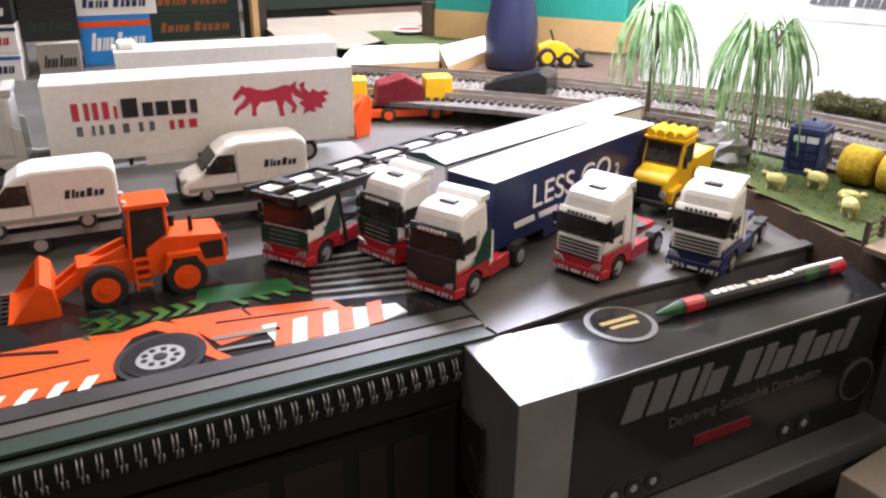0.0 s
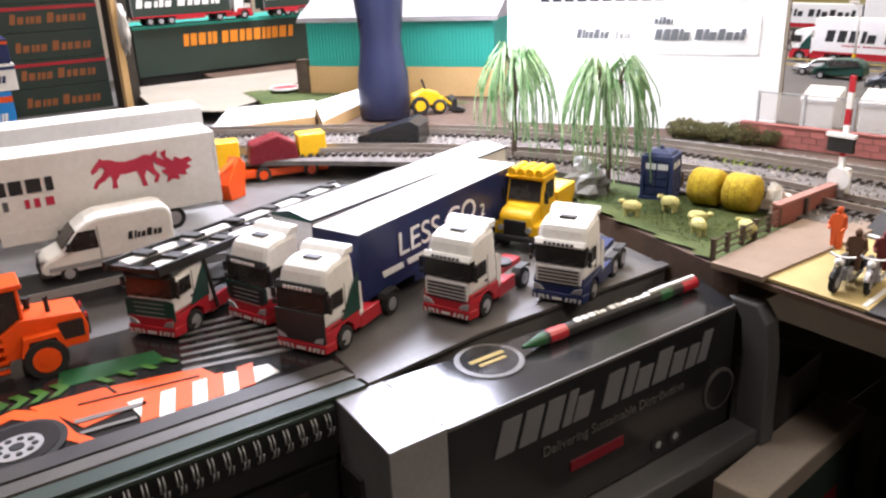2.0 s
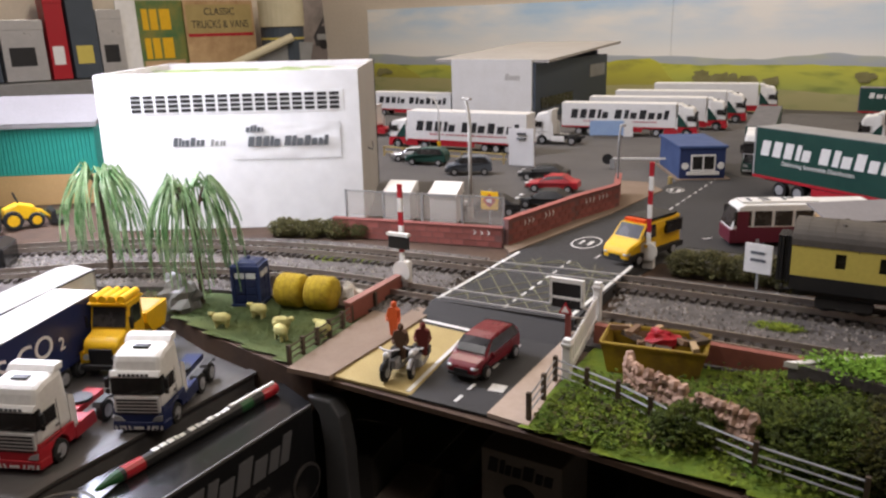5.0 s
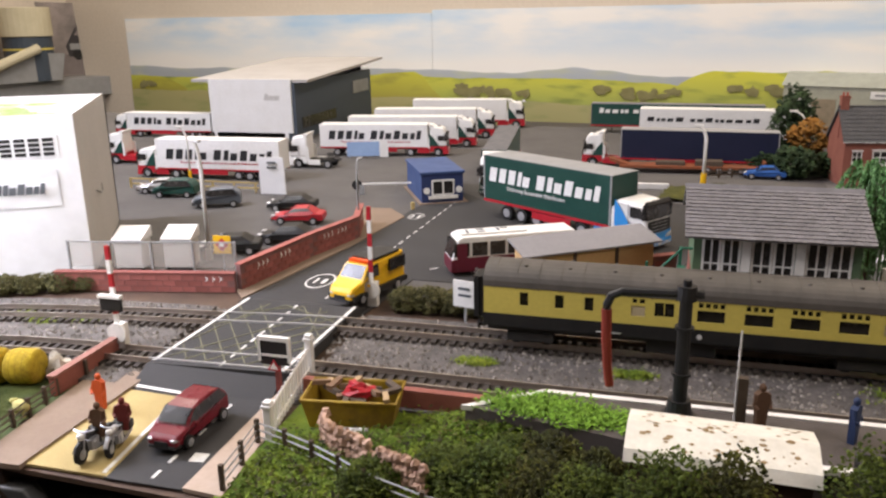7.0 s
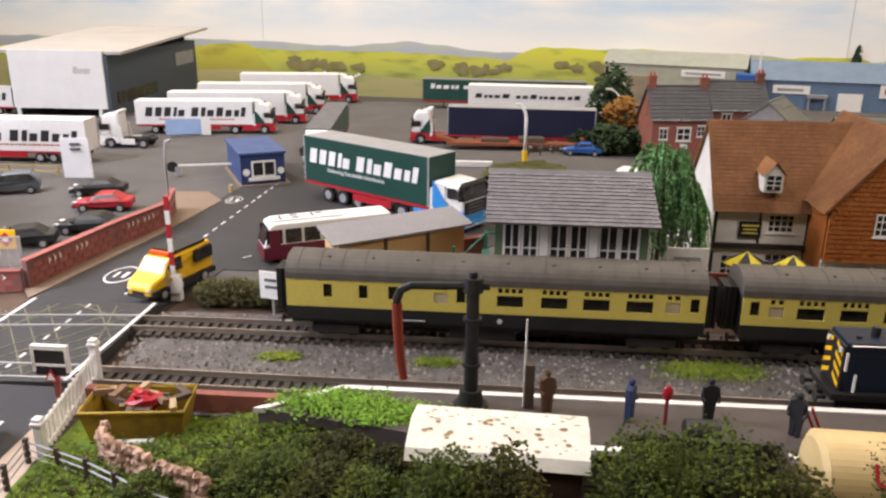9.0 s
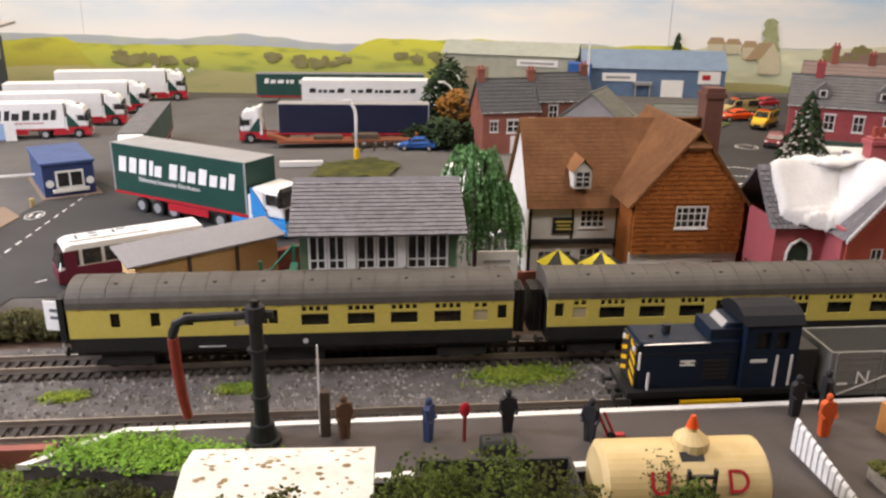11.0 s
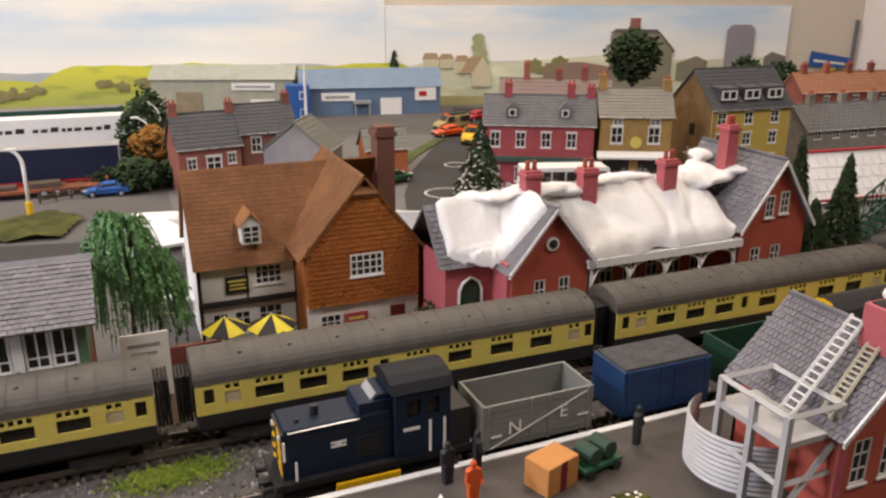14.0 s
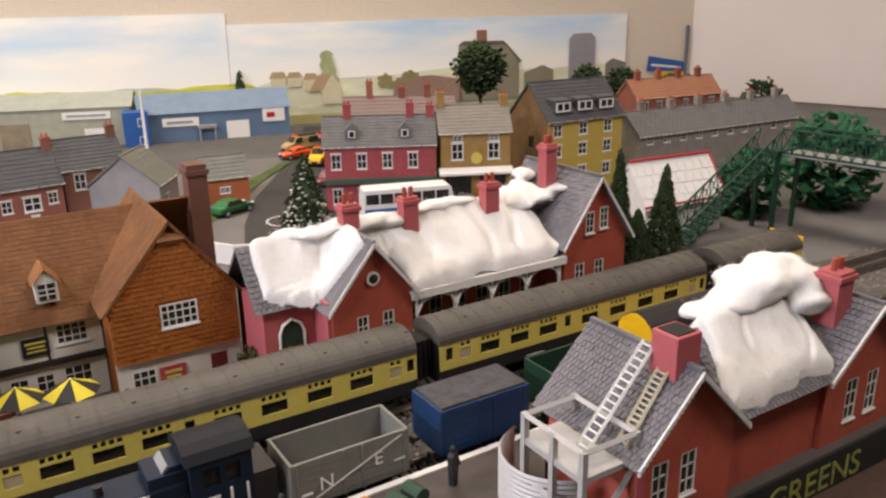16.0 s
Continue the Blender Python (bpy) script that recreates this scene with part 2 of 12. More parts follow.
# ---- building helpers; all lengths below are in millimetres ----
class Geo:
    """Collects vertices and faces, in millimetres."""

    def __init__(self):
        self.v, self.f = [], []

    def add(self, verts, faces):
        n = len(self.v)
        self.v += [tuple(p) for p in verts]
        self.f += [tuple(i + n for i in face) for face in faces]
        return self

    def box(self, x0, y0, z0, x1, y1, z1, rz=0.0, taper=0.0):
        cx, cy, a = (x0 + x1) / 2, (y0 + y1) / 2, radians(rz)
        c, s, pts = math.cos(a), math.sin(a), []
        for z, k in ((z0, 1.0), (z1, 1.0 - taper)):
            for x, y in ((x0, y0), (x1, y0), (x1, y1), (x0, y1)):
                dx, dy = (x - cx) * k, (y - cy) * k
                pts.append((cx + dx * c - dy * s, cy + dx * s + dy * c, z))
        return self.add(pts, [(3, 2, 1, 0), (4, 5, 6, 7), (0, 1, 5, 4), (1, 2, 6, 5), (2, 3, 7, 6), (3, 0, 4, 7)])

    def prism(self, pts, a, b, axis="y"):
        """pts: a closed outline. axis x: (y, z); y: (x, z); z: (x, y)."""
        put = {"x": lambda p, q: (q, p[0], p[1]), "y": lambda p, q: (p[0], q, p[1]), "z": lambda p, q: (p[0], p[1], q)}[axis]
        n = len(pts)
        return self.add([put(p, q) for q in (a, b) for p in pts], [tuple(range(n)), tuple(range(2 * n - 1, n - 1, -1))] + [(i, n + i, n + (i + 1) % n, (i + 1) % n) for i in range(n)])

    def cyl(self, c, r, h, axis="z", n=14, r2=None):
        r2 = r if r2 is None else r2
        pts = []
        for q, rr in ((0, r), (h, r2)):
            for i in range(n):
                a = 2 * math.pi * i / n
                u, w = rr * math.cos(a), rr * math.sin(a)
                pts.append({"z": (c[0] + u, c[1] + w, c[2] + q), "y": (c[0] + u, c[1] + q, c[2] + w), "x": (c[0] + q, c[1] + u, c[2] + w)}[axis])
        return self.add(pts, [tuple(range(n)), tuple(range(2 * n - 1, n - 1, -1))] + [(i, n + i, n + (i + 1) % n, (i + 1) % n) for i in range(n)])

    def tube(self, points, r, n=6, r2=None):
        pts = [Vector(p) for p in points]
        rings = []
        for i, p in enumerate(pts):
            way = (pts[min(i + 1, len(pts) - 1)] - pts[max(i - 1, 0)]).normalized()
            q = way.to_track_quat("Z", "Y")
            k = i / max(1, len(pts) - 1)
            rr = r if r2 is None else r + (r2 - r) * k
            rings.append([p + q @ Vector((rr * math.cos(2 * math.pi * j / n), rr * math.sin(2 * math.pi * j / n), 0)) for j in range(n)])
        faces = [tuple(range(n)), tuple(range(len(pts) * n - 1, (len(pts) - 1) * n - 1, -1))]
        for i in range(len(pts) - 1):
            for j in range(n):
                a, b = i * n + j, i * n + (j + 1) % n
                faces.append((a, b, b + n, a + n))
        return self.add([p for ring in rings for p in ring], faces)

    def blob(self, c, r, seed=0, rough=0.25, nu=12, nv=8, freq=2.0):
        pts, faces = [], []
        rx, ry, rz = r if isinstance(r, tuple) else (r, r, r)
        for j in range(nv + 1):
            th = math.pi * j / nv
            for i in range(nu):
                ph = 2 * math.pi * i / nu
                d = Vector((math.sin(th) * math.cos(ph), math.sin(th) * math.sin(ph), math.cos(th)))
                k = 1 + rough * noise.noise(d * freq + Vector((seed * 7.3, seed * 3.1, seed)))
                pts.append((c[0] + d.x * rx * k, c[1] + d.y * ry * k, c[2] + d.z * rz * k))
        for j in range(nv):
            for i in range(nu):
                a, b = j * nu + i, j * nu + (i + 1) % nu
                faces.append((a, b, b + nu, a + nu)[::-1])
        return self.add(pts, faces)

    def quad(self, *pts):
        return self.add(pts, [tuple(range(len(pts)))])

    def moved(self, x=0, y=0, z=0, rz=0, rx=0, ry=0):
        m = pose(x, y, z, rx, ry, rz)
        self.v = [tuple(m @ Vector(p)) for p in self.v]
        return self

    def join(self, other):
        return self.add(other.v, other.f)

    def mesh(self, name, material, bevel=0.0, smooth=False, weld=False):
        me = bpy.data.meshes.new(name)
        me.from_pydata([(x / 1000, y / 1000, z / 1000) for x, y, z in self.v], [], self.f)
        bm = bmesh.new()
        bm.from_mesh(me)
        if smooth or weld:
            bmesh.ops.remove_doubles(bm, verts=bm.verts, dist=1e-6)
        bmesh.ops.recalc_face_normals(bm, faces=bm.faces)
        if bevel:
            edges = [e for e in bm.edges if len(e.link_faces) == 2 and e.calc_face_angle(0) > 0.5]
            bmesh.ops.bevel(bm, geom=edges, offset=bevel / 1000, segments=2, profile=0.5, affect="EDGES", clamp_overlap=True)
        for f in bm.faces:
            f.smooth = smooth
        bm.to_mesh(me)
        bm.free()
        me.materials.append(material)
        return me


def thing(name, label, category, at=(0, 0, 0), rz=0.0, group="", kind="", rx=0.0, ry=0.0):
    ob = new(name)
    ob.empty_display_size = 0.01
    ob.matrix_world = pose(at[0] / 1000, at[1] / 1000, at[2] / 1000, rx, ry, rz)
    return tagged(ob, label, category, group, kind)


def pieces(geo):
    """The separate bodies of a Geo, each as a Geo of its own."""
    up = list(range(len(geo.v)))

    def root(i):
        while up[i] != i:
            i = up[i]
        return i

    for f in geo.f:
        for i in f[1:]:
            up[root(i)] = root(f[0])
    out = {}
    for f in geo.f:
        out.setdefault(root(f[0]), []).append(f)
    made = []
    for faces in out.values():
        ids = sorted({i for f in faces for i in f})
        at = {i: k for k, i in enumerate(ids)}
        made.append(Geo().add([geo.v[i] for i in ids], [tuple(at[i] for i in f) for f in faces]))
    return made


# parts built together whose bodies become parts one by one
SINGLY = {"corner_post": "corner_post", "panelling": "panel", "call_window": "window", "timber_frame": "timber", "wing_side_wall": "side_wall", "porch_side": "porch_wall", "hazard_print": "hazard_stripe", "stripe_print": "speed_stripe", "gable": "gable", "hub_hole": "hub_hole", "chevron_print": "chevron", "panel_line": "panel_line", "pale_line": "pale_line", "rear_door": "rear_door", "twine": "twine", "print_patch": "print_patch", "spiral_wire": "wire_loop", "buffers": "buffer", "wasp_stripes": "wasp_stripe", "load_crate": "load_crate", "glazing": "glazing"}


def part(name, geo, material, parent, label="", bevel=0.0, smooth=False, at=None, rz=0.0):
    bodies = [geo]
    if name.endswith("_bars") or name in SINGLY:
        bodies = pieces(geo)
        name = {"name_bars": "letter_block", "dormer_bars": "glazing_bar"}.get(name, SINGLY.get(name, name.replace("_bars", "_bar")))
        label = label.replace("row of ", "").replace("blocks", "block").replace("stripes", "stripe")
    made = []
    for g in bodies:
        ob = new(name, g.mesh(name, material, bevel, smooth, not bevel and name in ("side", "front_wall", "cab", "gable_wall", "end_wall", "back_wall")))
        ob.parent = parent
        if at:
            ob.matrix_basis = pose(at[0] / 1000, at[1] / 1000, at[2] / 1000, 0, 0, rz)
        made.append(tagged(ob, label))
    return made[0]


def solid(name, geo, material, label, category, at=(0, 0, 0), rz=0.0, group="", kind="", bevel=0.0, smooth=False):
    ob = new(name, geo.mesh(name, material, bevel, smooth, kind == "structure"))
    ob.matrix_world = pose(at[0] / 1000, at[1] / 1000, at[2] / 1000, 0, 0, rz)
    return tagged(ob, label, category, group, kind)


def lettering(name, text, size, depth, material, parent, m, label="", squeeze=1.0):
    """Words in Blender's own font, size in millimetres, laid on the plane of the pose m (in metres)."""
    data = bpy.data.curves.new(name, "FONT")
    data.body, data.size, data.extrude, data.align_x = text, size / 1000, depth / 2000, "CENTER"
    ob = bpy.data.objects.new(name, data)
    scene.collection.objects.link(ob)
    bpy.context.view_layer.update()
    me = bpy.data.meshes.new_from_object(ob.evaluated_get(bpy.context.evaluated_depsgraph_get()))
    bpy.data.objects.remove(ob)
    me.materials.clear()
    me.materials.append(material)
    made = new(name, me)
    made.parent = parent
    made.matrix_basis = m @ Matrix.Diagonal((squeeze, 1, 1, 1))
    return tagged(made, label)


def letter_bars(geo, x0, z0, x1, h, y, count, side=-1, slant=0.18, thick=0.25, gap=0.3, tall=(0,), axis="x"):
    """A line of plain upright blocks the size of letters, standing on the face at y. tall: the blocks that reach full height."""
    ws = [(1.1, 0.8, 1.0, 0.55, 0.95, 1.2, 0.7)[(i * 3 + count) % 7] for i in range(count)]
    brk = 5 if count > 9 else -1
    if count == 12:
        ws, tall = [1.0, 0.95, 0.95, 0.5, 0.9, 1.0, 0.65, 0.95, 0.95, 0.9, 0.7, 0.65], (0, 1, 2, 3, 5, 6, 8, 11)
    if brk > 0:
        ws.insert(brk, 0.45)
    unit, a, k = (x1 - x0) / sum(ws), x0, 0
    for i, w in enumerate(ws):
        b = a + unit * w
        if i != brk:
            hh = h if k in tall else h * 0.72
            c = a + (b - a) * (1 - gap)
            s = slant * hh * (1 if x1 > x0 else -1)
            geo.prism([(a, z0), (c, z0), (c + s, z0 + hh), (a + s, z0 + hh)], y, y + side * thick, "y" if axis == "x" else "x")
            k += 1
        a = b
    return geo

# ---- the room and the baseboard ----
def strip(points, width, z0, z1):
    """A band of constant width along a plan line, as a solid."""
    g = Geo()
    pts = [Vector((p[0], p[1])) for p in points]
    left, right = [], []
    for i, p in enumerate(pts):
        d = (pts[min(i + 1, len(pts) - 1)] - pts[max(i - 1, 0)]).normalized()
        n = Vector((-d.y, d.x)) * width / 2
        left.append(p + n), right.append(p - n)
    for i in range(len(pts) - 1):
        g.add([(*right[i], z0), (*right[i + 1], z0), (*left[i + 1], z0), (*left[i], z0), (*right[i], z1), (*right[i + 1], z1), (*left[i + 1], z1), (*left[i], z1)],
              [(3, 2, 1, 0), (4, 5, 6, 7), (0, 1, 5, 4), (2, 3, 7, 6)] + ([(3, 0, 4, 7)] if i == 0 else []) + ([(1, 2, 6, 5)] if i == len(pts) - 2 else []))
    return g


BACK = -11.3  # the far wall's turn against the tracks, in degrees
solid("floor", Geo().box(-3200, -2600, -920, 3600, 3600, -880), DARKWOOD, "dark floor of a hobby room", "floor", kind="structure")
solid("ceiling", Geo().box(-3200, -2600, 1500, 3600, 3600, 1540), CEILING, "unseen plain ceiling, darkened to cut bounced light", "ceiling", kind="structure")
far_wall = thing("wall_north", "cream painted room wall behind the layout", "wall", at=(-428, 2130, 0), rz=BACK, kind="structure")
part("wall_face", Geo().box(-2700, 0, -880, 3300, 60, 1500), WALLPAINT, far_wall)
solid("wall_west", Geo().box(-60, -4300, -880, 0, 900, 1500), WALLPAINT, "cream painted side wall", "wall", at=(-1780, 2400, 0), rz=BACK - 8, kind="structure")
solid("wall_east", Geo().box(0, -4200, -880, 60, 100, 1500), WALLWHITE, "pale painted side wall", "wall", at=(2058, 1642, 0), rz=16.8, kind="structure")
solid("wall_south", Geo().box(-3200, -1500, -880, 3600, -1440, 1500), LOWBOUNCE, "unseen wall behind the viewer, darkened to cut bounced light", "wall", kind="structure")

# baseboard of the railway, its front edge cut back round the field
deck = [(-1500, 480), (-640, 395), (-480, 420), (-330, 400), (-262, 378), (-178, 362), (-150, 360), (-34, 356), (30, 350), (700, 300), (2500, 60), (2060, 1604), (1000, 1790), (420, 1760), (380, 1690), (-900, 1715), (-1500, 1900)]
solid("baseboard", Geo().prism(deck, -3.4, -0.6, "z"), BOARD, "brown chipboard baseboard under the model railway", "baseboard", kind="structure")
solid("edge_board", Geo().prism([p for p in deck if p[0] < -160 and p[1] < 600] + [(-164, 361), (-164, 700), (-1500, 700)], -22, -3.4, "z"), BOARD, "brown timber edge under the field side of the baseboard", "board", kind="structure")
# dark wood colour here stands for the black shade below the deck
solid("board_frame", Geo().prism([(-164, 520), (2350, 240), (2050, 1580), (-164, 1800)], -22, -3.4, "z"), DARKWOOD, "timber frame set back under the baseboard, coloured dark for the shade there", "frame", kind="structure")
solid("yard", Geo().prism([(-335, 640), (-170, 640), (-130, 900), (-60, 640), (350, 660), (360, 1200), (700, 1500), (1640, 1200), (2040, 1600), (1000, 1786), (424, 1756), (384, 1686), (-900, 1711), (-900, 1200)], -0.5, 0.0, "z"), ASPHALT, "grey card surface of a lorry yard", "yard", kind="structure")
# lower display shelf for the lorries
solid("display_shelf", Geo().prism([(-1650, -60), (-214, -60), (-212, 170), (-214, 385), (-330, 440), (-1650, 520)], -40, -13, "z"), mat("shelf_grey", (0.12, 0.115, 0.11), 0.4, col2=(0.075, 0.07, 0.066), scale=10, amount=0.9), "grey worn shelf on which the model lorries stand", "shelf", kind="structure")
solid("lower_shelf", Geo().box(-1650, -500, -160, 1650, 600, -140), DARKWOOD, "dark lower shelf under the layout", "shelf", kind="structure")

# ---- walls with real openings, windows, roofs ----
def holed(g, x0, x1, z0, z1, holes, y0, y1):
    """A wall in the xz plane from y0 to y1 with rectangular holes (xa, za, xb, zb) through it."""
    xs = sorted({x0, x1, *[v for h in holes for v in (h[0], h[2]) if x0 < v < x1]})
    for a, b in zip(xs, xs[1:]):
        mid, z = (a + b) / 2, z0
        for h in sorted((h for h in holes if h[0] < mid < h[2]), key=lambda h: h[1]):
            if h[1] > z:
                g.box(a, y0, z, b, y1, h[1])
            z = max(z, h[3])
        if z < z1:
            g.box(a, y0, z, b, y1, z1)
    return g


def window(parent, x, z, w, h, y=0.0, nx=2, nz=2, frame_mat=None, glass=None, sill=True, bar=0.7, name="window", label="", turn=0.0, at=None):
    """A framed pane in an opening whose lower left corner is x, z, in the wall's front face y."""
    fm = frame_mat or WHITE
    ring = [(x, z), (x + w, z), (x + w, z + h), (x, z + h), (x + bar, z + bar), (x + w - bar, z + bar), (x + w - bar, z + h - bar), (x + bar, z + h - bar)]
    faces = []
    for i in range(4):
        j = (i + 1) % 4
        faces += [(i, j, 4 + j, 4 + i), (8 + i, 12 + i, 12 + j, 8 + j), (i, 8 + i, 8 + j, j), (4 + i, 4 + j, 12 + j, 12 + i)]
    win = part(name, Geo().add([(a, y + 0.2, b) for a, b in ring] + [(a, y + 1.4, b) for a, b in ring], faces), fm, parent, label, at=at, rz=turn)
    for i in range(1, nx):
        c = x + w * i / nx
        part("glazing_bar", Geo().box(c - bar * 0.35, y + 0.4, z + bar, c + bar * 0.35, y + 1.2, z + h - bar), fm, win)
    for j in range(1, nz):
        c = z + h * j / nz
        part("glazing_bar", Geo().box(x + bar, y + 0.45, c - bar * 0.35, x + w - bar, y + 1.15, c + bar * 0.35), fm, win)
    part("pane", Geo().box(x + bar * 0.5, y + 0.8, z + bar * 0.5, x + w - bar * 0.5, y + 1.0, z + h - bar * 0.5), glass or GLASS, win)
    if sill:
        part("sill", Geo().box(x - 0.8, y - 1.0, z - 1.1, x + w + 0.8, y + 0.5, z), fm, win)
    return win


def slates(x0, x1, ya, za, yb, zb, rows, across, seed=0, thick=0.9):
    """A roof slope from eave (ya, za) to ridge (yb, zb), laid in overlapping courses."""
    rnd = random.Random(seed)
    g = Geo()
    d = Vector((0, yb - ya, zb - za))
    length, d = d.length, d.normalized()
    n = Vector((1, 0, 0)).cross(d)
    n = n if n.z > 0 else -n
    base = [Vector((x0, ya, za)), Vector((x1, ya, za)), Vector((x1, yb, zb)), Vector((x0, yb, zb))]
    g.add([p for p in base] + [p - n * 1.6 for p in base], [(0, 1, 2, 3), (7, 6, 5, 4), (0, 4, 5, 1), (1, 5, 6, 2), (2, 6, 7, 3), (3, 7, 4, 0)])
    step, w = length / rows, (x1 - x0) / across
    for r in range(rows):
        off = (r % 2) * 0.5 * w
        for i in range(across + 1):
            a, b = max(x0, x0 + w * i - off), min(x1, x0 + w * (i + 1) - off - 0.12 * w)
            if b - a < 0.2 * w:
                continue
            lift = thick * rnd.uniform(0.75, 1.2)
            lo, hi = d * (r * step - 0.25 * step), d * min(length, (r + 1) * step)
            e = Vector((0, ya, za))
            p = [e + lo + n * lift + Vector((a, 0, 0)), e + lo + n * lift + Vector((b, 0, 0)), e + hi + n * 0.15 + Vector((b, 0, 0)), e + hi + n * 0.15 + Vector((a, 0, 0)),
                 e + lo + n * 0.05 + Vector((a, 0, 0)), e + lo + n * 0.05 + Vector((b, 0, 0))]
            g.add(p, [(0, 1, 2, 3), (4, 5, 1, 0), (5, 2, 1), (4, 0, 3)])
    return g


def slate_roof(name, slopes, material, parent, label="", singly=0, piece="slate"):
    """Roof slopes with their slates on them: the first ones singly, the rest as one scatter."""
    for k, slope in enumerate(slopes):
        bodies = pieces(slope)
        base = part(name, bodies[0], material, parent, label)
        n = singly if k == 0 else 0
        for g in bodies[1:1 + n]:
            part(piece, g, material, base)
        rest = Geo()
        for g in bodies[1 + n:]:
            rest.join(g)
        if rest.v:
            part(piece + "s", rest, material, base)["kind"] = "stuff"


# ---- ground round the railway ----
TRACK_FAR = [(-700, 250), (-640, 322), (-580, 388), (-520, 440), (-460, 480), (-400, 509), (-340, 529), (-280, 541), (-220, 549), (-150, 556), (-60, 565), (60, 567), (300, 567), (600, 564), (900, 560), (1250, 552), (1600, 540)]
TRACK_NEAR = [(-640, 170), (-590, 250), (-530, 326), (-470, 385), (-410, 430), (-350, 460), (-290, 477), (-230, 484), (-160, 486), (-60, 490), (80, 490), (300, 490), (600, 488), (900, 484), (1250, 476), (1600, 465)]


def resample(points, step):
    """Even steps along a smooth curve through the points."""
    out = []
    pts = [Vector(p) for p in points]
    for i in range(len(pts) - 1):
        p0, p1, p2, p3 = pts[max(i - 1, 0)], pts[i], pts[i + 1], pts[min(i + 2, len(pts) - 1)]
        for k in range(20):
            t = k / 20
            out.append(0.5 * ((2 * p1) + (p2 - p0) * t + (2 * p0 - 5 * p1 + 4 * p2 - p3) * t * t + (3 * p1 - p0 - 3 * p2 + p3) * t**3))
    out.append(pts[-1])
    even, left = [out[0]], 0.0
    for a, b in zip(out, out[1:]):
        d = (b - a).length
        while left + d >= step:
            a = a + (b - a) * ((step - left) / d)
            d, left = (b - a).length, 0.0
            even.append(a)
        left += d
    return even


bed = [((a[0] + b[0]) / 2, (a[1] + b[1]) / 2) for a, b in zip(TRACK_FAR, TRACK_NEAR)]
bed_line = resample(bed, 20)
solid("ballast_bed", strip([tuple(p) for p in bed_line if p.x < -158], 136, -0.4, 3.2), BALLAST_BASE, "grey stone ballast under the double track", "ballast", kind="structure")
solid("ballast_bed", strip([tuple(p) for p in bed_line if p.x > -60], 138, -0.4, 3.2), BALLAST_BASE, "grey stone ballast under the double track", "ballast", kind="structure")
g = Geo()
rnd = random.Random(4)
for k in range(20000):
    p = bed_line[rnd.randrange(1, len(bed_line) - 1)]
    x, y = p.x + rnd.uniform(-10, 10), p.y + rnd.uniform(-66, 66)
    if -158 < x < -56 or x > 700 and k % 3:
        continue
    r, z = rnd.uniform(0.8, 2.1), 3.0
    a = rnd.uniform(0, 3)
    q = [(x + r * math.cos(a + j * 1.571) * rnd.uniform(0.7, 1.2), y + r * math.sin(a + j * 1.571) * rnd.uniform(0.7, 1.2), z) for j in range(4)]
    g.add(q + [(x + rnd.uniform(-0.4, 0.4), y + rnd.uniform(-0.4, 0.4), z + r * rnd.uniform(0.6, 1.3))], [(0, 1, 4), (1, 2, 4), (2, 3, 4), (3, 0, 4)])
solid("ballast_stones", g, STONES, "loose grey ballast chippings between the rails", "ballast", kind="stuff")


def track(points, label):
    line = resample(points, 6.6)
    t = thing("railway_track", label, "track", group="tracks")
    sl = Geo()
    unit = Geo().box(-1.6, -15.5, 0, 1.6, 15.5, 2.4).mesh("sleeper", SLEEPER)
    for i in range(1, len(line) - 1):
        p, d = line[i], (line[i + 1] - line[i - 1]).normalized()
        if -156 < p.x < -62:
            continue
        a = math.degrees(math.atan2(d.y, d.x))
        if -420 < p.x < 760:
            ob = new("sleeper", unit)
            ob.parent = t
            ob.matrix_basis = pose(p.x / 1000, p.y / 1000, 0.003, 0, 0, a)
        else:
            sl.join(Geo().box(-1.6, -15.5, 0, 1.6, 15.5, 2.4).moved(p.x, p.y, 3.0, a))
    if sl.v:
        part("far_sleeper", sl, SLEEPER, t)["kind"] = "stuff"
    for side in (-1, 1):
        pts = []
        for i, p in enumerate(line):
            d = (line[min(i + 1, len(line) - 1)] - line[max(i - 1, 0)]).normalized()
            pts.append((p.x - d.y * side * 8.25, p.y + d.x * side * 8.25))
        part("rail", strip(pts, 1.1, 5.4, 8.8).join(strip(pts, 2.2, 5.3, 6.0)), RAIL, t)
    return t


track(TRACK_FAR, "model railway track of steel rails on dark sleepers")
track(TRACK_NEAR, "model railway track of steel rails on dark sleepers")
for line in (TRACK_FAR, TRACK_NEAR):
    run = [p for p in resample(line, 6.6) if -158 < p.x < -58]
    for side in (-1, 1):
        solid("crossing_rail", strip([(p.x, p.y + side * 8.25) for p in run], 1.3, 7.8, 9.0), SILVER, "worn bright rail set in the crossing deck", "rail", kind="structure")
track([(60, 385), (140, 387), (300, 385), (500, 375)], "siding track in the sunken bay below the platform").matrix_world = pose(0, 0, -0.0045)

# ---- platform ----
pl = thing("platform", "grey station platform with a white painted edge", "platform", kind="structure")
part("surface", Geo().prism([(62, 437), (101, 464), (640, 466.5), (1000, 461), (1000, 350), (640, 356.8), (540, 357), (420, 372), (330, 421), (165, 417), (110, 428)], 1, 22, "z"), PLATFORM, pl)
part("edging", Geo().prism([(60, 436), (100, 464.5), (640, 467), (1000, 461.5), (1000, 457.5), (640, 463), (102, 460.5), (66, 436)], 20, 22.8, "z"), RENDER, pl, "white painted platform edge")
part("edging", Geo().box(165, 415, 20, 330, 419, 22.6, rz=1.2), RENDER, pl, "white painted platform edge")
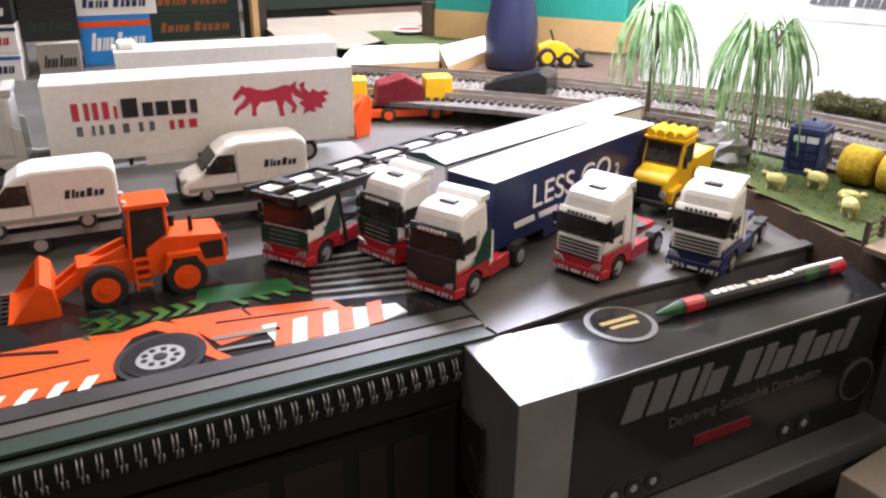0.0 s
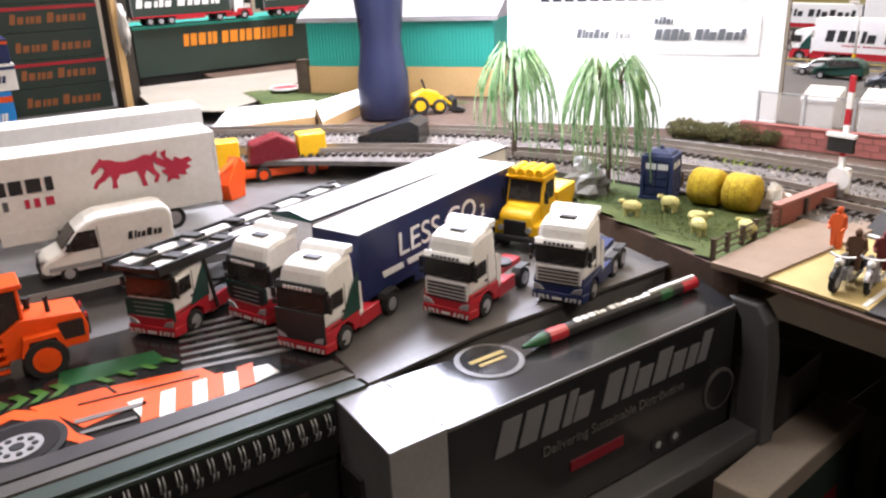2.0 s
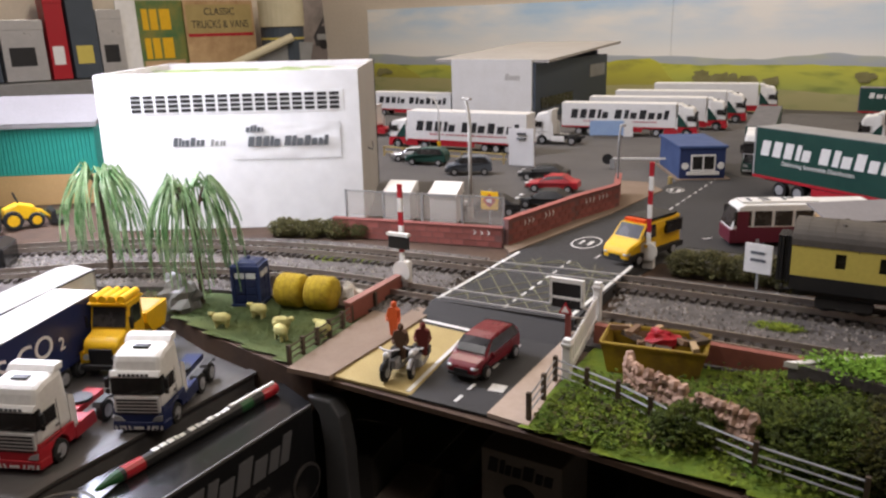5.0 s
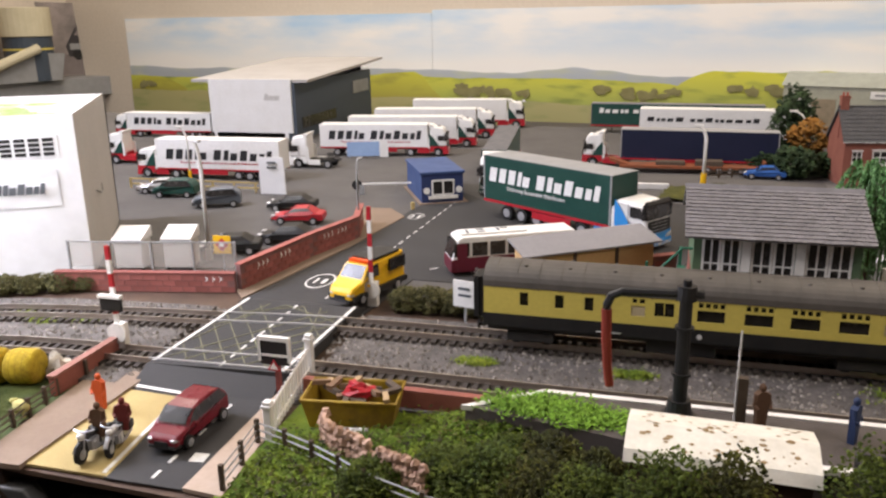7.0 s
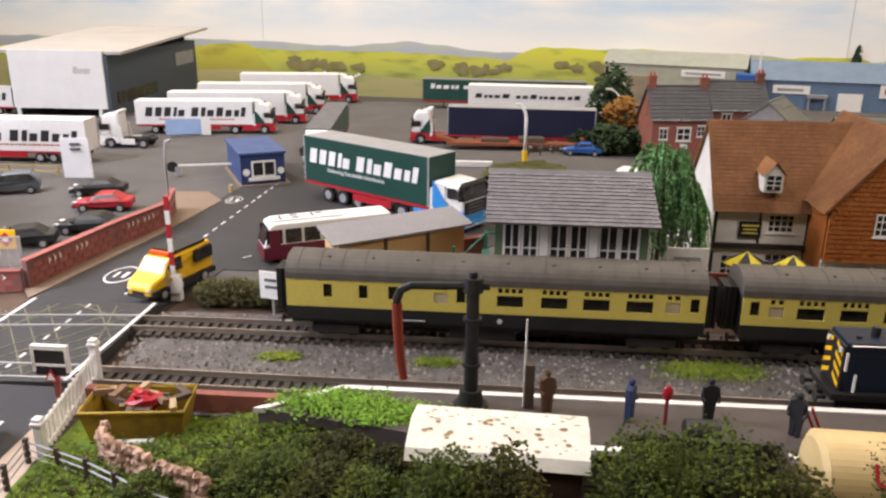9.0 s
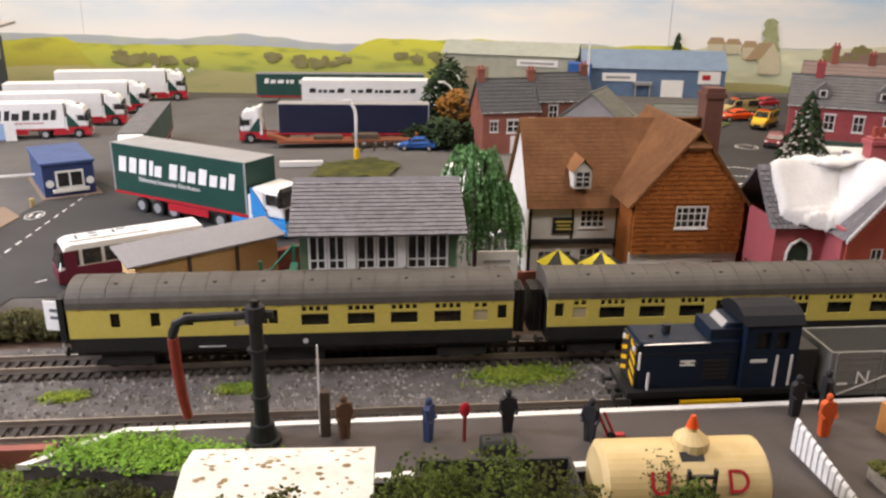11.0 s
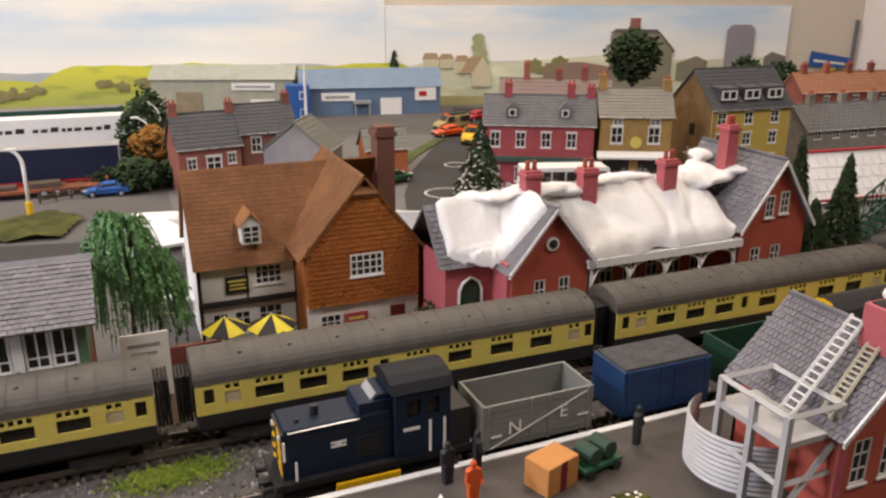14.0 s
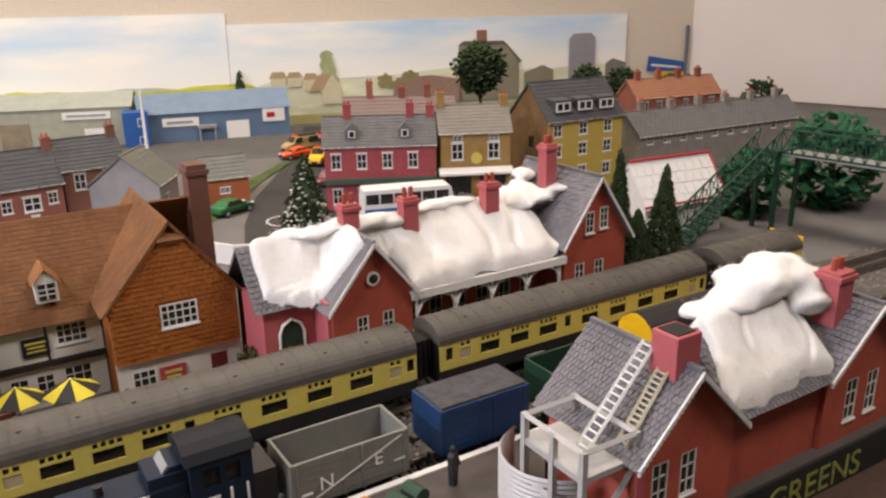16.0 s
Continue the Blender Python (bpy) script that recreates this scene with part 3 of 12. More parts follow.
part("brick_face", Geo().box(-42, 462, -0.5, 66, 467, 14), BRICK, pl, "red brick retaining wall")


# ---- coaches, loco and wagons ----
def bogie(parent, x, y0, y1, wheels=2):
    b = part("bogie", Geo().box(x - 15, y0 + 3, 12.5, x + 15, y0 + 5, 18).box(x - 15, y1 - 5, 12.5, x + 15, y1 - 3, 18).box(x - 4, y0 + 4, 14, x + 4, y1 - 4, 20), CHASSIS, parent)
    for dx in (-10, 10):
        w = Geo()
        for y in (y0 + 8, y1 - 10.5):
            w.cyl((x + dx, y, 14.6), 6.0, 2.5, "y", 14)
        part("wheel", w, CHASSIS, b)


FROST = mat("frosted_pane", (0.5, 0.42, 0.27), 0.4, col2=(0.42, 0.35, 0.22), scale=60)
RAILWHITE = mat("rail_white", (0.6, 0.6, 0.58), 0.5)


def coach(x, y, length, label, sets, small, doors, rz=0.0):
    """A corridor coach whose near left bottom corner stands at x, y. sets, small, doors: distances from its left end."""
    c = thing("railway_coach", label, "train coach", at=(x, y, 0), rz=rz, group="coaches of the passenger train")
    holes = []
    for a in sets:
        holes.append((a, 36, a + 16, 43.5))
        holes += [(a + 0.6 + i * 4.1, 45, a + 3.2 + i * 4.1, 48.2) for i in range(4)]
    for a in small:
        holes += [(a, 36.5, a + 8.5, 43.5), (a + 0.6, 45, a + 3.4, 48), (a + 5, 45, a + 8, 48)]
    for a in doors:
        holes.append((a, 37.5, a + 5.5, 46.5))
    for y0, y1, nm in ((0, 1.2, "side"), (34.8, 36, "side")):
        s = part(nm, holed(Geo(), 0, length, 31, 49.6, holes, y0, y1), CREAM, c, "cream upper panel with dark windows")
        part("lower_panel", Geo().box(0, y0 - (0.25 if y0 == 0 else -0.25), 22.5, length, y1 + (0 if y0 == 0 else 0.25), 31.2), BLACK, s, "dark chocolate lower panel")
    for a in small:
        part("frosted_pane", Geo().box(a + 0.1, 0.5, 36.6, a + 8.4, 0.9, 43.4), FROST, c, "pale frosted pane")
    part("glazing", Geo().box(1, 2.2, 33, length - 1, 2.6, 49).box(1, 33.4, 33, length - 1, 33.8, 49), GLASS, c)
    part("seating", Geo().box(3, 10, 24, length - 3, 26, 37), mat("seat_brown", (0.16, 0.09, 0.05), 0.9), c)
    for xx in (0, length - 1.4):
        part("end", Geo().box(xx, 1.2, 22, xx + 1.4, 34.8, 50), BLACK, c)
    arc = [(18 - 18.4 * math.cos(a), 49.4 + 13.2 * math.sin(a) ** 0.85) for a in [math.pi * i / 14 for i in range(15)]]
    roof = part("roof", Geo().prism(arc, -0.4, length + 0.4, "x"), COACHROOF, c, "weathered grey-brown ribbed roof")
    ribs, vents = Geo(), Geo()
    for i in range(int(length / 14)):
        xx = 7 + i * 14
        ribs.prism([(p[0], p[1] + 0.28) for p in arc] + [(p[0], p[1] - 1) for p in arc[::-1]], xx, xx + 0.5, "x")
        if i % 2:
            for yy in (10, 26):
                vents.cyl((xx + 5, yy, 60), 1.6, 2.0, "z", 8, 1.1)
    part("ribs", ribs, COACHROOF, roof)["kind"] = "stuff"
    part("vents", vents, COACHROOF, roof)["kind"] = "stuff"
    part("underframe", Geo().box(2, 3, 19, length - 2, 33, 22.6).box(length * 0.4, 4, 12, length * 0.56, 12, 19).box(length * 0.45, 24, 12, length * 0.6, 32, 19), CHASSIS, c)
    for xx in (30, length - 30):
        bogie(c, xx, 0, 36)
    for xx in (-9, length + 1):
        bw = Geo()
        for i in range(4):
            bw.box(xx + i * 2, 10 - (i % 2) * 0.8, 24, xx + i * 2 + 1.6, 26 + (i % 2) * 0.8, 52)
        part("corridor_bellows", bw, BLACK, c)
    bf = Geo()
    for xx, s in ((0, -5), (length, 5)):
        for yy in (7, 29):
            bf.cyl((xx if s > 0 else xx + s, yy, 20), 1.3, 5, "x", 8)
            bf.cyl((xx + s * 0.96 - 0.4, yy, 20), 3.0, 0.8, "x", 10)
    part("step_board", Geo().box(length * 0.28, -0.7, 24.2, length * 0.34, 0, 24.8), RAILWHITE, c)
    part("lower_disc", Geo().cyl((length * 0.52, -0.9, 26.5), 1.6, 0.5, "y", 12), RAILWHITE, c, "white round plate")
    part("buffers", bf, CHASSIS, c)
    return c


coach(47, 549, 258, "cream and brown brake coach with a grey roof", [132, 159, 184.5, 210.5], [93, 234], [23.5, 46, 64.5, 107, 113, 248.5], rz=-0.2)
coach(326, 548, 252, "cream and brown corridor coach with a grey roof", [32, 57, 82, 121, 148.5, 177, 205], [15.5, 232.5], [4.5, 105, 245], rz=-0.5)
coach(596, 546, 252, "cream and brown corridor coach with a grey roof", [32, 57, 82, 121, 148.5, 177, 205], [15.5, 232.5], [4.5, 105, 245], rz=-0.7)
yc = coach(868, 541, 100, "cream coach end with a yellow front further along the train", [20, 50], [76], [6], rz=-0.8)
part("yellow_end", Geo().box(100.2, 1, 23, 101.2, 35, 60), YELLOW, yc, "bright yellow cab end")


LOCOBLUE = mat("loco_blue", (0.006, 0.013, 0.028), 0.5, col2=(0.009, 0.018, 0.036), scale=40, spec=0.22)


def loco():
    c = thing("diesel_shunter", "dark blue diesel shunter with wasp-striped nose and white handrails", "locomotive", at=(354, 476, 0))
    part("bonnet", Geo().box(6, 5, 24, 62, 28, 52), LOCOBLUE, c, bevel=1.2)
    part("bonnet_step", Geo().box(44, 6, 51, 62, 27, 58).prism([(62, 51), (62, 61), (54, 61), (46, 52)], 7, 26, "y"), LOCOBLUE, c, bevel=0.4)
    part("windscreen", Geo().prism([(47.5, 53.6), (53.5, 61.2), (54.2, 61.0), (48.2, 53.4)], 8.5, 24.5, "y"), SILVER, c, "pale grey sloping cab window")
    cab = part("cab", holed(Geo(), 62, 92, 24, 62, [(68, 47, 76, 57), (79, 47, 86, 57)], 1.5, 3).join(holed(Geo(), 62, 92, 24, 62, [(68, 47, 76, 57), (79, 47, 86, 57)], 30, 31.5)).box(62, 3, 24, 63.5, 30, 62).box(90.5, 3, 24, 92, 30, 62), LOCOBLUE, c)
    part("glazing", Geo().box(64, 4, 45, 90, 4.4, 60).box(64, 28.6, 45, 90, 29, 60), GLASS, cab)
    part("cab_roof", Geo().prism([(0.5, 61.5), (4, 66), (10, 68.6), (16.5, 69.4), (23, 68.6), (29, 66), (32.5, 61.5)], 60, 93.5, "x"), mat("loco_roof", (0.007, 0.008, 0.011), 0.6, col2=(0.012, 0.013, 0.017), spec=0.2), c)
    part("running_plate", Geo().box(0, 1, 21, 104, 32, 24.5).box(92, 3, 24, 104, 30, 46), BLACK, c)
    part("yellow_step", Geo().box(30, 0.2, 14, 64, 2.2, 18.5), YELLOW, c)
    nose = Geo().box(4.6, 5, 25, 5.8, 28, 50)
    part("nose_plate", nose, BLACK, c)
    st = Geo()
    for i in range(4):
        st.prism([(6, 26 + i * 6), (14, 29.5 + i * 6), (14, 32 + i * 6), (6, 28.5 + i * 6)], 4.2, 4.55, "x")
        st.prism([(27, 26 + i * 6), (19, 29.5 + i * 6), (19, 32 + i * 6), (27, 28.5 + i * 6)], 4.2, 4.55, "x")
    part("wasp_stripes", st, YELLOW, c)
    rails = Geo()
    for x, z0, z1 in ((10, 26, 36), (4.4, 38, 48), (80, 26, 44), (88, 26, 44)):
        rails.box(x, 0.6, z0, x + 1.1, 1.6, z1)
    part("handrail", rails, WHITE, c, "white handrails")
    part("emblem", Geo().box(29, 4.6, 37.5, 37, 4.95, 38.6).box(29, 4.6, 39.6, 37, 4.95, 40.7).box(31.5, 4.6, 38.6, 34.5, 4.95, 39.6), WHITE, c)
    part("bonnet_rail", Geo().tube([(8, 4.4, 50.5), (44, 4.4, 51)], 0.45, 5), SILVER, c, "thin grey bonnet rail")
    part("bonnet_seam", Geo().box(7, 4.7, 44.5, 62, 5.0, 45.0), BLACK, c)
    part("exhaust_stack", Geo().cyl((24, 16.5, 52), 2.2, 5, "z", 12), BLACK, c)
    part("filler_cap", Geo().cyl((14, 12, 52), 1.4, 1.6, "z", 10), BLACK, c)
    for i in range(5):
        part("louvre", Geo().box(42, 4.5, 29 + i * 2.6, 56, 5.0, 30.4 + i * 2.6), BLACK, c)
    for yy in (8, 24):
        part("nose_lamp", Geo().cyl((3.6, yy, 47), 1.6, 1.4, "x", 12), RAILWHITE, c)
    part("coupling", Geo().box(-6, 14, 17, 2, 19, 20), BLACK, c)
    part("cab_step", Geo().box(64, -0.4, 12, 74, 2, 13.4), BLACK, c)
    part("number_bars", Geo().box(66, 1.1, 40, 75, 1.4, 41.8), WHITE, c)
    for x in (20, 48, 78):
        w = Geo()
        for y in (7, 23.5):
            w.cyl((x, y, 15), 8.0, 2.5, "y", 16)
        part("wheel", w, CHASSIS, c)
    part("frame", Geo().box(4, 4, 13, 98, 6, 21).box(4, 27, 13, 98, 29, 21), CHASSIS, c)
    bf = Geo()
    for x, s in ((-5, 1), (104, 1)):
        for y in (7, 26):
            bf.cyl((x, y, 20), 1.4, 5, "x", 8)
            bf.cyl((x - 0.8 if x < 0 else x + 5, y, 20), 3.2, 0.8, "x", 10)
    part("buffers", bf, CHASSIS, c)
    return c


loco()


def wagon(x, y, length, body, inner, label, z=0.0, load=None, h=46.0, rz=0.0):
    c = thing("open_wagon", label, "goods wagon", at=(x, y, z), rz=rz, group="goods wagons")
    for yy in (0, 30.4):
        part("side", Geo().box(0, yy, 20, length, yy + 1.6, h), body, c, bevel=0.2)
    for xx in (0, length - 1.6):
        part("end", Geo().box(xx, 1.6, 20, xx + 1.6, 30.4, h), body, c)
    pk = Geo()
    for i in range(1, 7):
        zz = 20 + (h - 20) * i / 7
        pk.box(-0.05, -0.25, zz - 0.25, length + 0.05, -0.02, zz)
    for xx in (3, length * 0.42, length * 0.58, length - 4):
        pk.box(xx, -0.7, 20, xx + 1.3, 0, h - 0.4)
    part("planking", pk, body, c)["kind"] = "stuff"
    part("floor", Geo().box(1.6, 1.6, 20, length - 1.6, 30.4, 22), inner, c)
    if load:
        part("load", load, mat("coal_load", (0.045, 0.044, 0.045), 0.95, col2=(0.08, 0.078, 0.08), scale=150, amount=1.0, bump=1.0), c, "dark sheet over the load")
    part("underframe", Geo().box(2, 3, 17, length - 2, 29, 20).box(10, 2, 10.5, 24, 3.5, 18).box(length - 24, 2, 10.5, length - 10, 3.5, 18), CHASSIS, c)
    for xx in (17, length - 17):
        w = Geo()
        for yy in (6.5, 23):
            w.cyl((xx, yy, 14.8), 6.2, 2.4, "y", 14)
        part("wheel", w, CHASSIS, c)
    bf = Geo()
    for xx in (-4.5, length):
        for yy in (6, 26):
            bf.cyl((xx, yy, 19), 1.2, 4.5, "x", 8).cyl((xx if xx < 0 else xx + 3.9, yy, 19), 2.8, 0.6, "x", 10)
    part("buffers", bf, CHASSIS, c)
    return c


WGREY = mat("wagon_grey", (0.2, 0.2, 0.18), 0.6, col2=(0.16, 0.16, 0.145), scale=60)
w = wagon(463, 474, 68, WGREY, WGREY, "grey open goods wagon with white lettering and diagonal stripe")
stripe = Geo().prism([(4, 21), (6.4, 21), (64, 44), (61.6, 44)], -0.75, -0.95, "y").box(5, -1.0, 27, 11, -0.75, 28.4).box(58, -1.0, 29.5, 65, -0.75, 30.6)
part("stripe", stripe, WHITE, w, "white diagonal stripe")
for ch, xx, zz in (("N", 19, 27.5), ("E", 49, 31)):
    lettering("letter", ch, 11, 0.2, WHITE, w, pose(xx / 1000, -0.00085, zz / 1000, 90, 0, 0))
load = Geo().box(1, 1, 44, 61, 31, 49.5, taper=0.03)
wagon(552, 475, 62, mat("wagon_blue", (0.01, 0.035, 0.1), 0.55, col2=(0.016, 0.05, 0.13)), BLACK, "dark blue goods wagon with a covered load", load=load, h=48)
wagon(634, 474, 66, mat("wagon_green", (0.01, 0.04, 0.022), 0.55, col2=(0.015, 0.05, 0.028)), BLACK, "dark green open goods wagon", h=47)
yw = thing("parcels_van", "yellow van wagon with a black rounded roof", "goods wagon", at=(716, 474, 0), rz=-0.5, group="goods wagons")
part("body", Geo().box(0, 0, 20, 90, 32, 52), YELLOW, yw)
part("end", Geo().prism([(0, 20), (0, 52), (4, 58), (10, 62), (16, 63.5), (22, 62), (28, 58), (32, 52), (32, 20)], -0.8, 0, "x"), YELLOW, yw)
part("roof", Geo().prism([(-0.6, 51.5), (3.5, 58.6), (10, 62.8), (16, 64.2), (22, 62.8), (28.5, 58.6), (32.6, 51.5)], 0.1, 91, "x"), BLACK, yw)
part("underframe", Geo().box(3, 4, 12, 87, 28, 20), CHASSIS, yw)
bw = thing("box_van", "maroon-brown box wagon further along the goods train", "goods wagon", at=(826, 472, 0), rz=-0.6, group="goods wagons")
part("body", Geo().box(0, 0, 20, 95, 32, 54), mat("van_brown", (0.1, 0.035, 0.025), 0.6), bw)
part("roof", Geo().prism([(-0.6, 53.5), (5, 58), (16, 60), (27, 58), (32.6, 53.5)], -0.5, 95.5, "x"), COACHROOF, bw)
part("underframe", Geo().box(3, 4, 12, 92, 28, 20), CHASSIS, bw)

# siding stock below the platform
vn = thing("covered_van", "dark wooden van with a peeling white roof beside the platform", "goods wagon", at=(146, 369, -4.5), rz=-2.5, group="siding wagons")
part("body", Geo().box(1, 2, 18, 70, 36, 47), mat("van_bauxite", (0.06, 0.03, 0.022), 0.75, col2=(0.04, 0.02, 0.015)), vn)
part("roof", Geo().prism([(0, 46), (3, 50.5), (19, 55), (36, 51.5), (38.5, 47)], -1.5, 73, "x"), mat("peeling_roof", (0.72, 0.69, 0.6), 0.7, col2=(0.55, 0.5, 0.4), scale=80), vn, "white roof with flaking paint")
fl = Geo()
rnd = random.Random(11)
for k in range(80):
    x, u, s = rnd.uniform(2, 68), rnd.uniform(0.04, 0.96), rnd.uniform(0.4, 1.5)
    def onroof(u):
        return (3 + 16 * u / 0.5, 50.5 + 4.5 * u / 0.5 + 0.15) if u < 0.5 else (19 + 17 * (u - 0.5) / 0.5, 55 - 3.5 * (u - 0.5) / 0.5 + 0.15)
    y, z = onroof(u)
    n = rnd.randrange(4, 7)
    fl.quad(*[(x + s * 1.3 * math.cos(6.28 * j / n) * rnd.uniform(0.5, 1.2), y + s * math.sin(6.28 * j / n) * 0.7, z + s * math.sin(6.28 * j / n) * 0.7 * (0.28 if u < 0.5 else -0.2)) for j in range(n)])
part("flaked_paint", fl, mat("bare_flake", (0.34, 0.25, 0.13), 0.9, col2=(0.24, 0.16, 0.08), scale=200, amount=1.0), vn, "bare brown patches of flaked paint")["kind"] = "stuff"
part("underframe", Geo().box(3, 6, 9, 69, 32, 18), CHASSIS, vn)
wagon(236, 369, 66, mat("wagon_black", (0.03, 0.028, 0.026), 0.7), BLACK, "weathered dark open wagon in the sunken siding", z=-4.5, h=45, rz=-2.0)
tk = thing("tank_wagon", "cream milk tank wagon with ladder and red letters", "tank wagon", at=(309, 383, -4.5), rz=-1.5, group="siding wagons")
TANK = mat("tank_cream", (0.66, 0.5, 0.24), 0.45, col2=(0.55, 0.4, 0.17), scale=50, amount=0.9)
part("barrel", Geo().cyl((2, 0, 43), 17, 64, "x", 44).cyl((0, 0, 43), 14, 2, "x", 44, 17).cyl((66, 0, 43), 17, 2, "x", 44, 14), TANK, tk, smooth=False)
part("dome", Geo().cyl((38, 0, 58), 7.5, 4.5, "z", 16, 7).cyl((38, 0, 62.5), 7, 3.5, "z", 16, 3).cyl((38, 0, 66), 2, 2, "z", 10), TANK, tk)
ladder = part("ladder", Geo().box(30.5, -19.4, 26, 31.6, -17.4, 60).box(41, -19.4, 26, 42.1, -17.4, 60), BLACK, tk, "black steel ladder")
for i in range(6):
    part("rung", Geo().box(31.6, -19, 29 + i * 5.4, 41, -17.8, 30.4 + i * 5.4), BLACK, ladder)
part("ladder_backing", Geo().prism([(-17.3, 26), (-17.3, 46), (-13, 54), (-6, 60), (-5, 59), (-12, 53), (-16.6, 45), (-16.6, 26)], 31.6, 41, "x"), BLACK, tk)
part("dome_cone", Geo().cyl((38, 0, 67.8), 2.6, 5, "z", 14, 0.9), ORANGE, tk, "small orange cone on the dome")
for ch, xx in (("U", 22), ("D", 53)):
    lettering("letter", ch, 13, 0.3, RED, tk, pose(xx / 1000, -0.0172, 0.0482, 58, 0, 0), "red painted letter")
rnd = random.Random(77)
moss = Geo()
for k in range(230):
    x, a = rnd.gauss(24, 4.0), rnd.gauss(0.66, 0.3)
    if 14 < x < 31 and -0.2 < a < 1.4:
        moss.blob((x, -17.1 * math.cos(a), 43 + 17.1 * math.sin(a)), (rnd.uniform(0.2, 0.6), 0.35, 0.35), k, 0.5, 5, 4)
part("moss", moss, mat("tank_moss", (0.1, 0.1, 0.035), 0.95, col2=(0.16, 0.15, 0.06), scale=80), tk, "dusty green moss on the barrel")["kind"] = "stuff"
part("underframe", Geo().box(0, -13, 19, 68, 13, 26).box(6, -12, 10, 22, -10, 20).box(46, -12, 10, 62, -10, 20), CHASSIS, tk)
for xx in (14, 54):
    part("wheel", Geo().cyl((xx, -9, 15), 6, 2.4, "y", 14).cyl((xx, 7, 15), 6, 2.4, "y", 14), CHASSIS, tk)

# water crane on the platform
cr = thing("water_crane", "black water crane with a red leather hose on the platform", "water crane", at=(168, 448, 22))
part("base", Geo().cyl((0, 0, 0), 8.5, 3, "z", 14).cyl((0, 0, 3), 6.5, 8, "z", 14, 5.5), BLACK, cr)
part("column", Geo().cyl((0, 0, 11), 3.6, 54, "z", 12, 3.0).cyl((0, 0, 24), 4.6, 1.5, "z", 12).cyl((0, 0, 48), 4.6, 1.5, "z", 12).cyl((0, 0, 63), 5, 7, "z", 12, 4.4).cyl((0, 0, 70), 2, 3, "z", 10), BLACK, cr)
part("arm", Geo().tube([(8, 0, 66), (0, 0, 66), (-30, 1, 64.5), (-35, 1, 62), (-37, 1, 57), (-37, 1, 54)], 2.2, 8), BLACK, cr)
part("hose", Geo().tube([(-37, 1, 55), (-36.6, 1, 40), (-35.5, 1.2, 25), (-34, 1.5, 14)], 2.6, 8, 2.2), mat("red_hose", (0.24, 0.035, 0.02), 0.6), cr, "dull red hanging hose")

# signal box
SBGREEN = mat("signal_green", (0.1, 0.16, 0.09), 0.7)
sb = thing("signal_box", "signal box with white framed windows and a grey slate roof", "signal box", at=(176, 592, 0))
part("base_wall", Geo().box(0, 0, 0, 99, 80, 50), BRICK, sb, "brick lower storey")
wins = [(5, 54, 29, 78), (35, 54, 61, 78), (67, 54, 94, 78)]
fr = part("front_wall", holed(Geo(), 0, 99, 50, 82, wins, 0, 1.6), SBGREEN, sb, "pale green timber front")
for k, (a, z0, b, z1) in enumerate(wins):
    half = (b - a) / 2
    for i in range(2):
        w = window(sb, a + half * i + 0.2, z0, half - 0.4, z1 - z0, -0.4, 2, 1, WHITE, sill=False, bar=1.5)
        part("low_bar", Geo().box(a + half * i + 1.6, -0.05, z0 + 6.4, a + half * (i + 1) - 1.6, 0.9, z0 + 7.3), WHITE, w)
part("mullion", Geo().box(29.2, -1.2, 52, 34.8, 1, 80), WHITE, sb, "white post")
part("mullion", Geo().box(61.2, -1.2, 52, 66.8, 1, 80), WHITE, sb, "white post")
part("sill_beam", Geo().box(-1, -1.6, 50, 100, 0.5, 53.5), WHITE, sb)
part("side_wall", Geo().box(0, 1.6, 50, 1.6, 80, 82).box(97.4, 1.6, 50, 99, 80, 82).box(1.6, 78.4, 50, 97.4, 80, 82), SBGREEN, sb)
slate_roof("roof", [slates(-6, 105, -8, 80, 44, 102, 14, 26, 1), slates(-6, 105, 88, 80, 44, 102, 8, 20, 2)], SLATE, sb, "grey slate roof in ragged courses", 300)
part("ridge_cap", Geo().prism([(41.5, 101.5), (44, 104), (46.5, 101.5)], -6.5, 105.5, "x"), SLATE, sb)
part("gable", Geo().prism([(-4, 80), (44, 100), (84, 80)], 0, 1.5, "x").prism([(-4, 80), (44, 100), (84, 80)], 97.5, 99, "x"), SBGREEN, sb)
stg = part("stairs", Geo().box(-30, 30, 0, -28, 32, 50).box(-8, 30, 0, -6, 32, 62), mat("stair_green", (0.02, 0.14, 0.08), 0.5), sb, "green wooden outside stairs")
for i in range(9):
    part("tread", Geo().box(-44 + i * 4.4, 14, 8 + i * 5, -39 + i * 4.4, 30, 9.2 + i * 5), MATS["stair_green"], stg)
part("handrail", Geo().tube([(-46, 14, 22), (-6, 14, 66), (0, 14, 66)], 0.9, 6).tube([(-46, 14, 5), (-6, 14, 49)], 1.1, 6).tube([(-46, 14, 5), (-46, 14, 22)], 0.8, 6).tube([(-26, 14, 28), (-26, 14, 43)], 0.8, 6), MATS["stair_green"], stg)

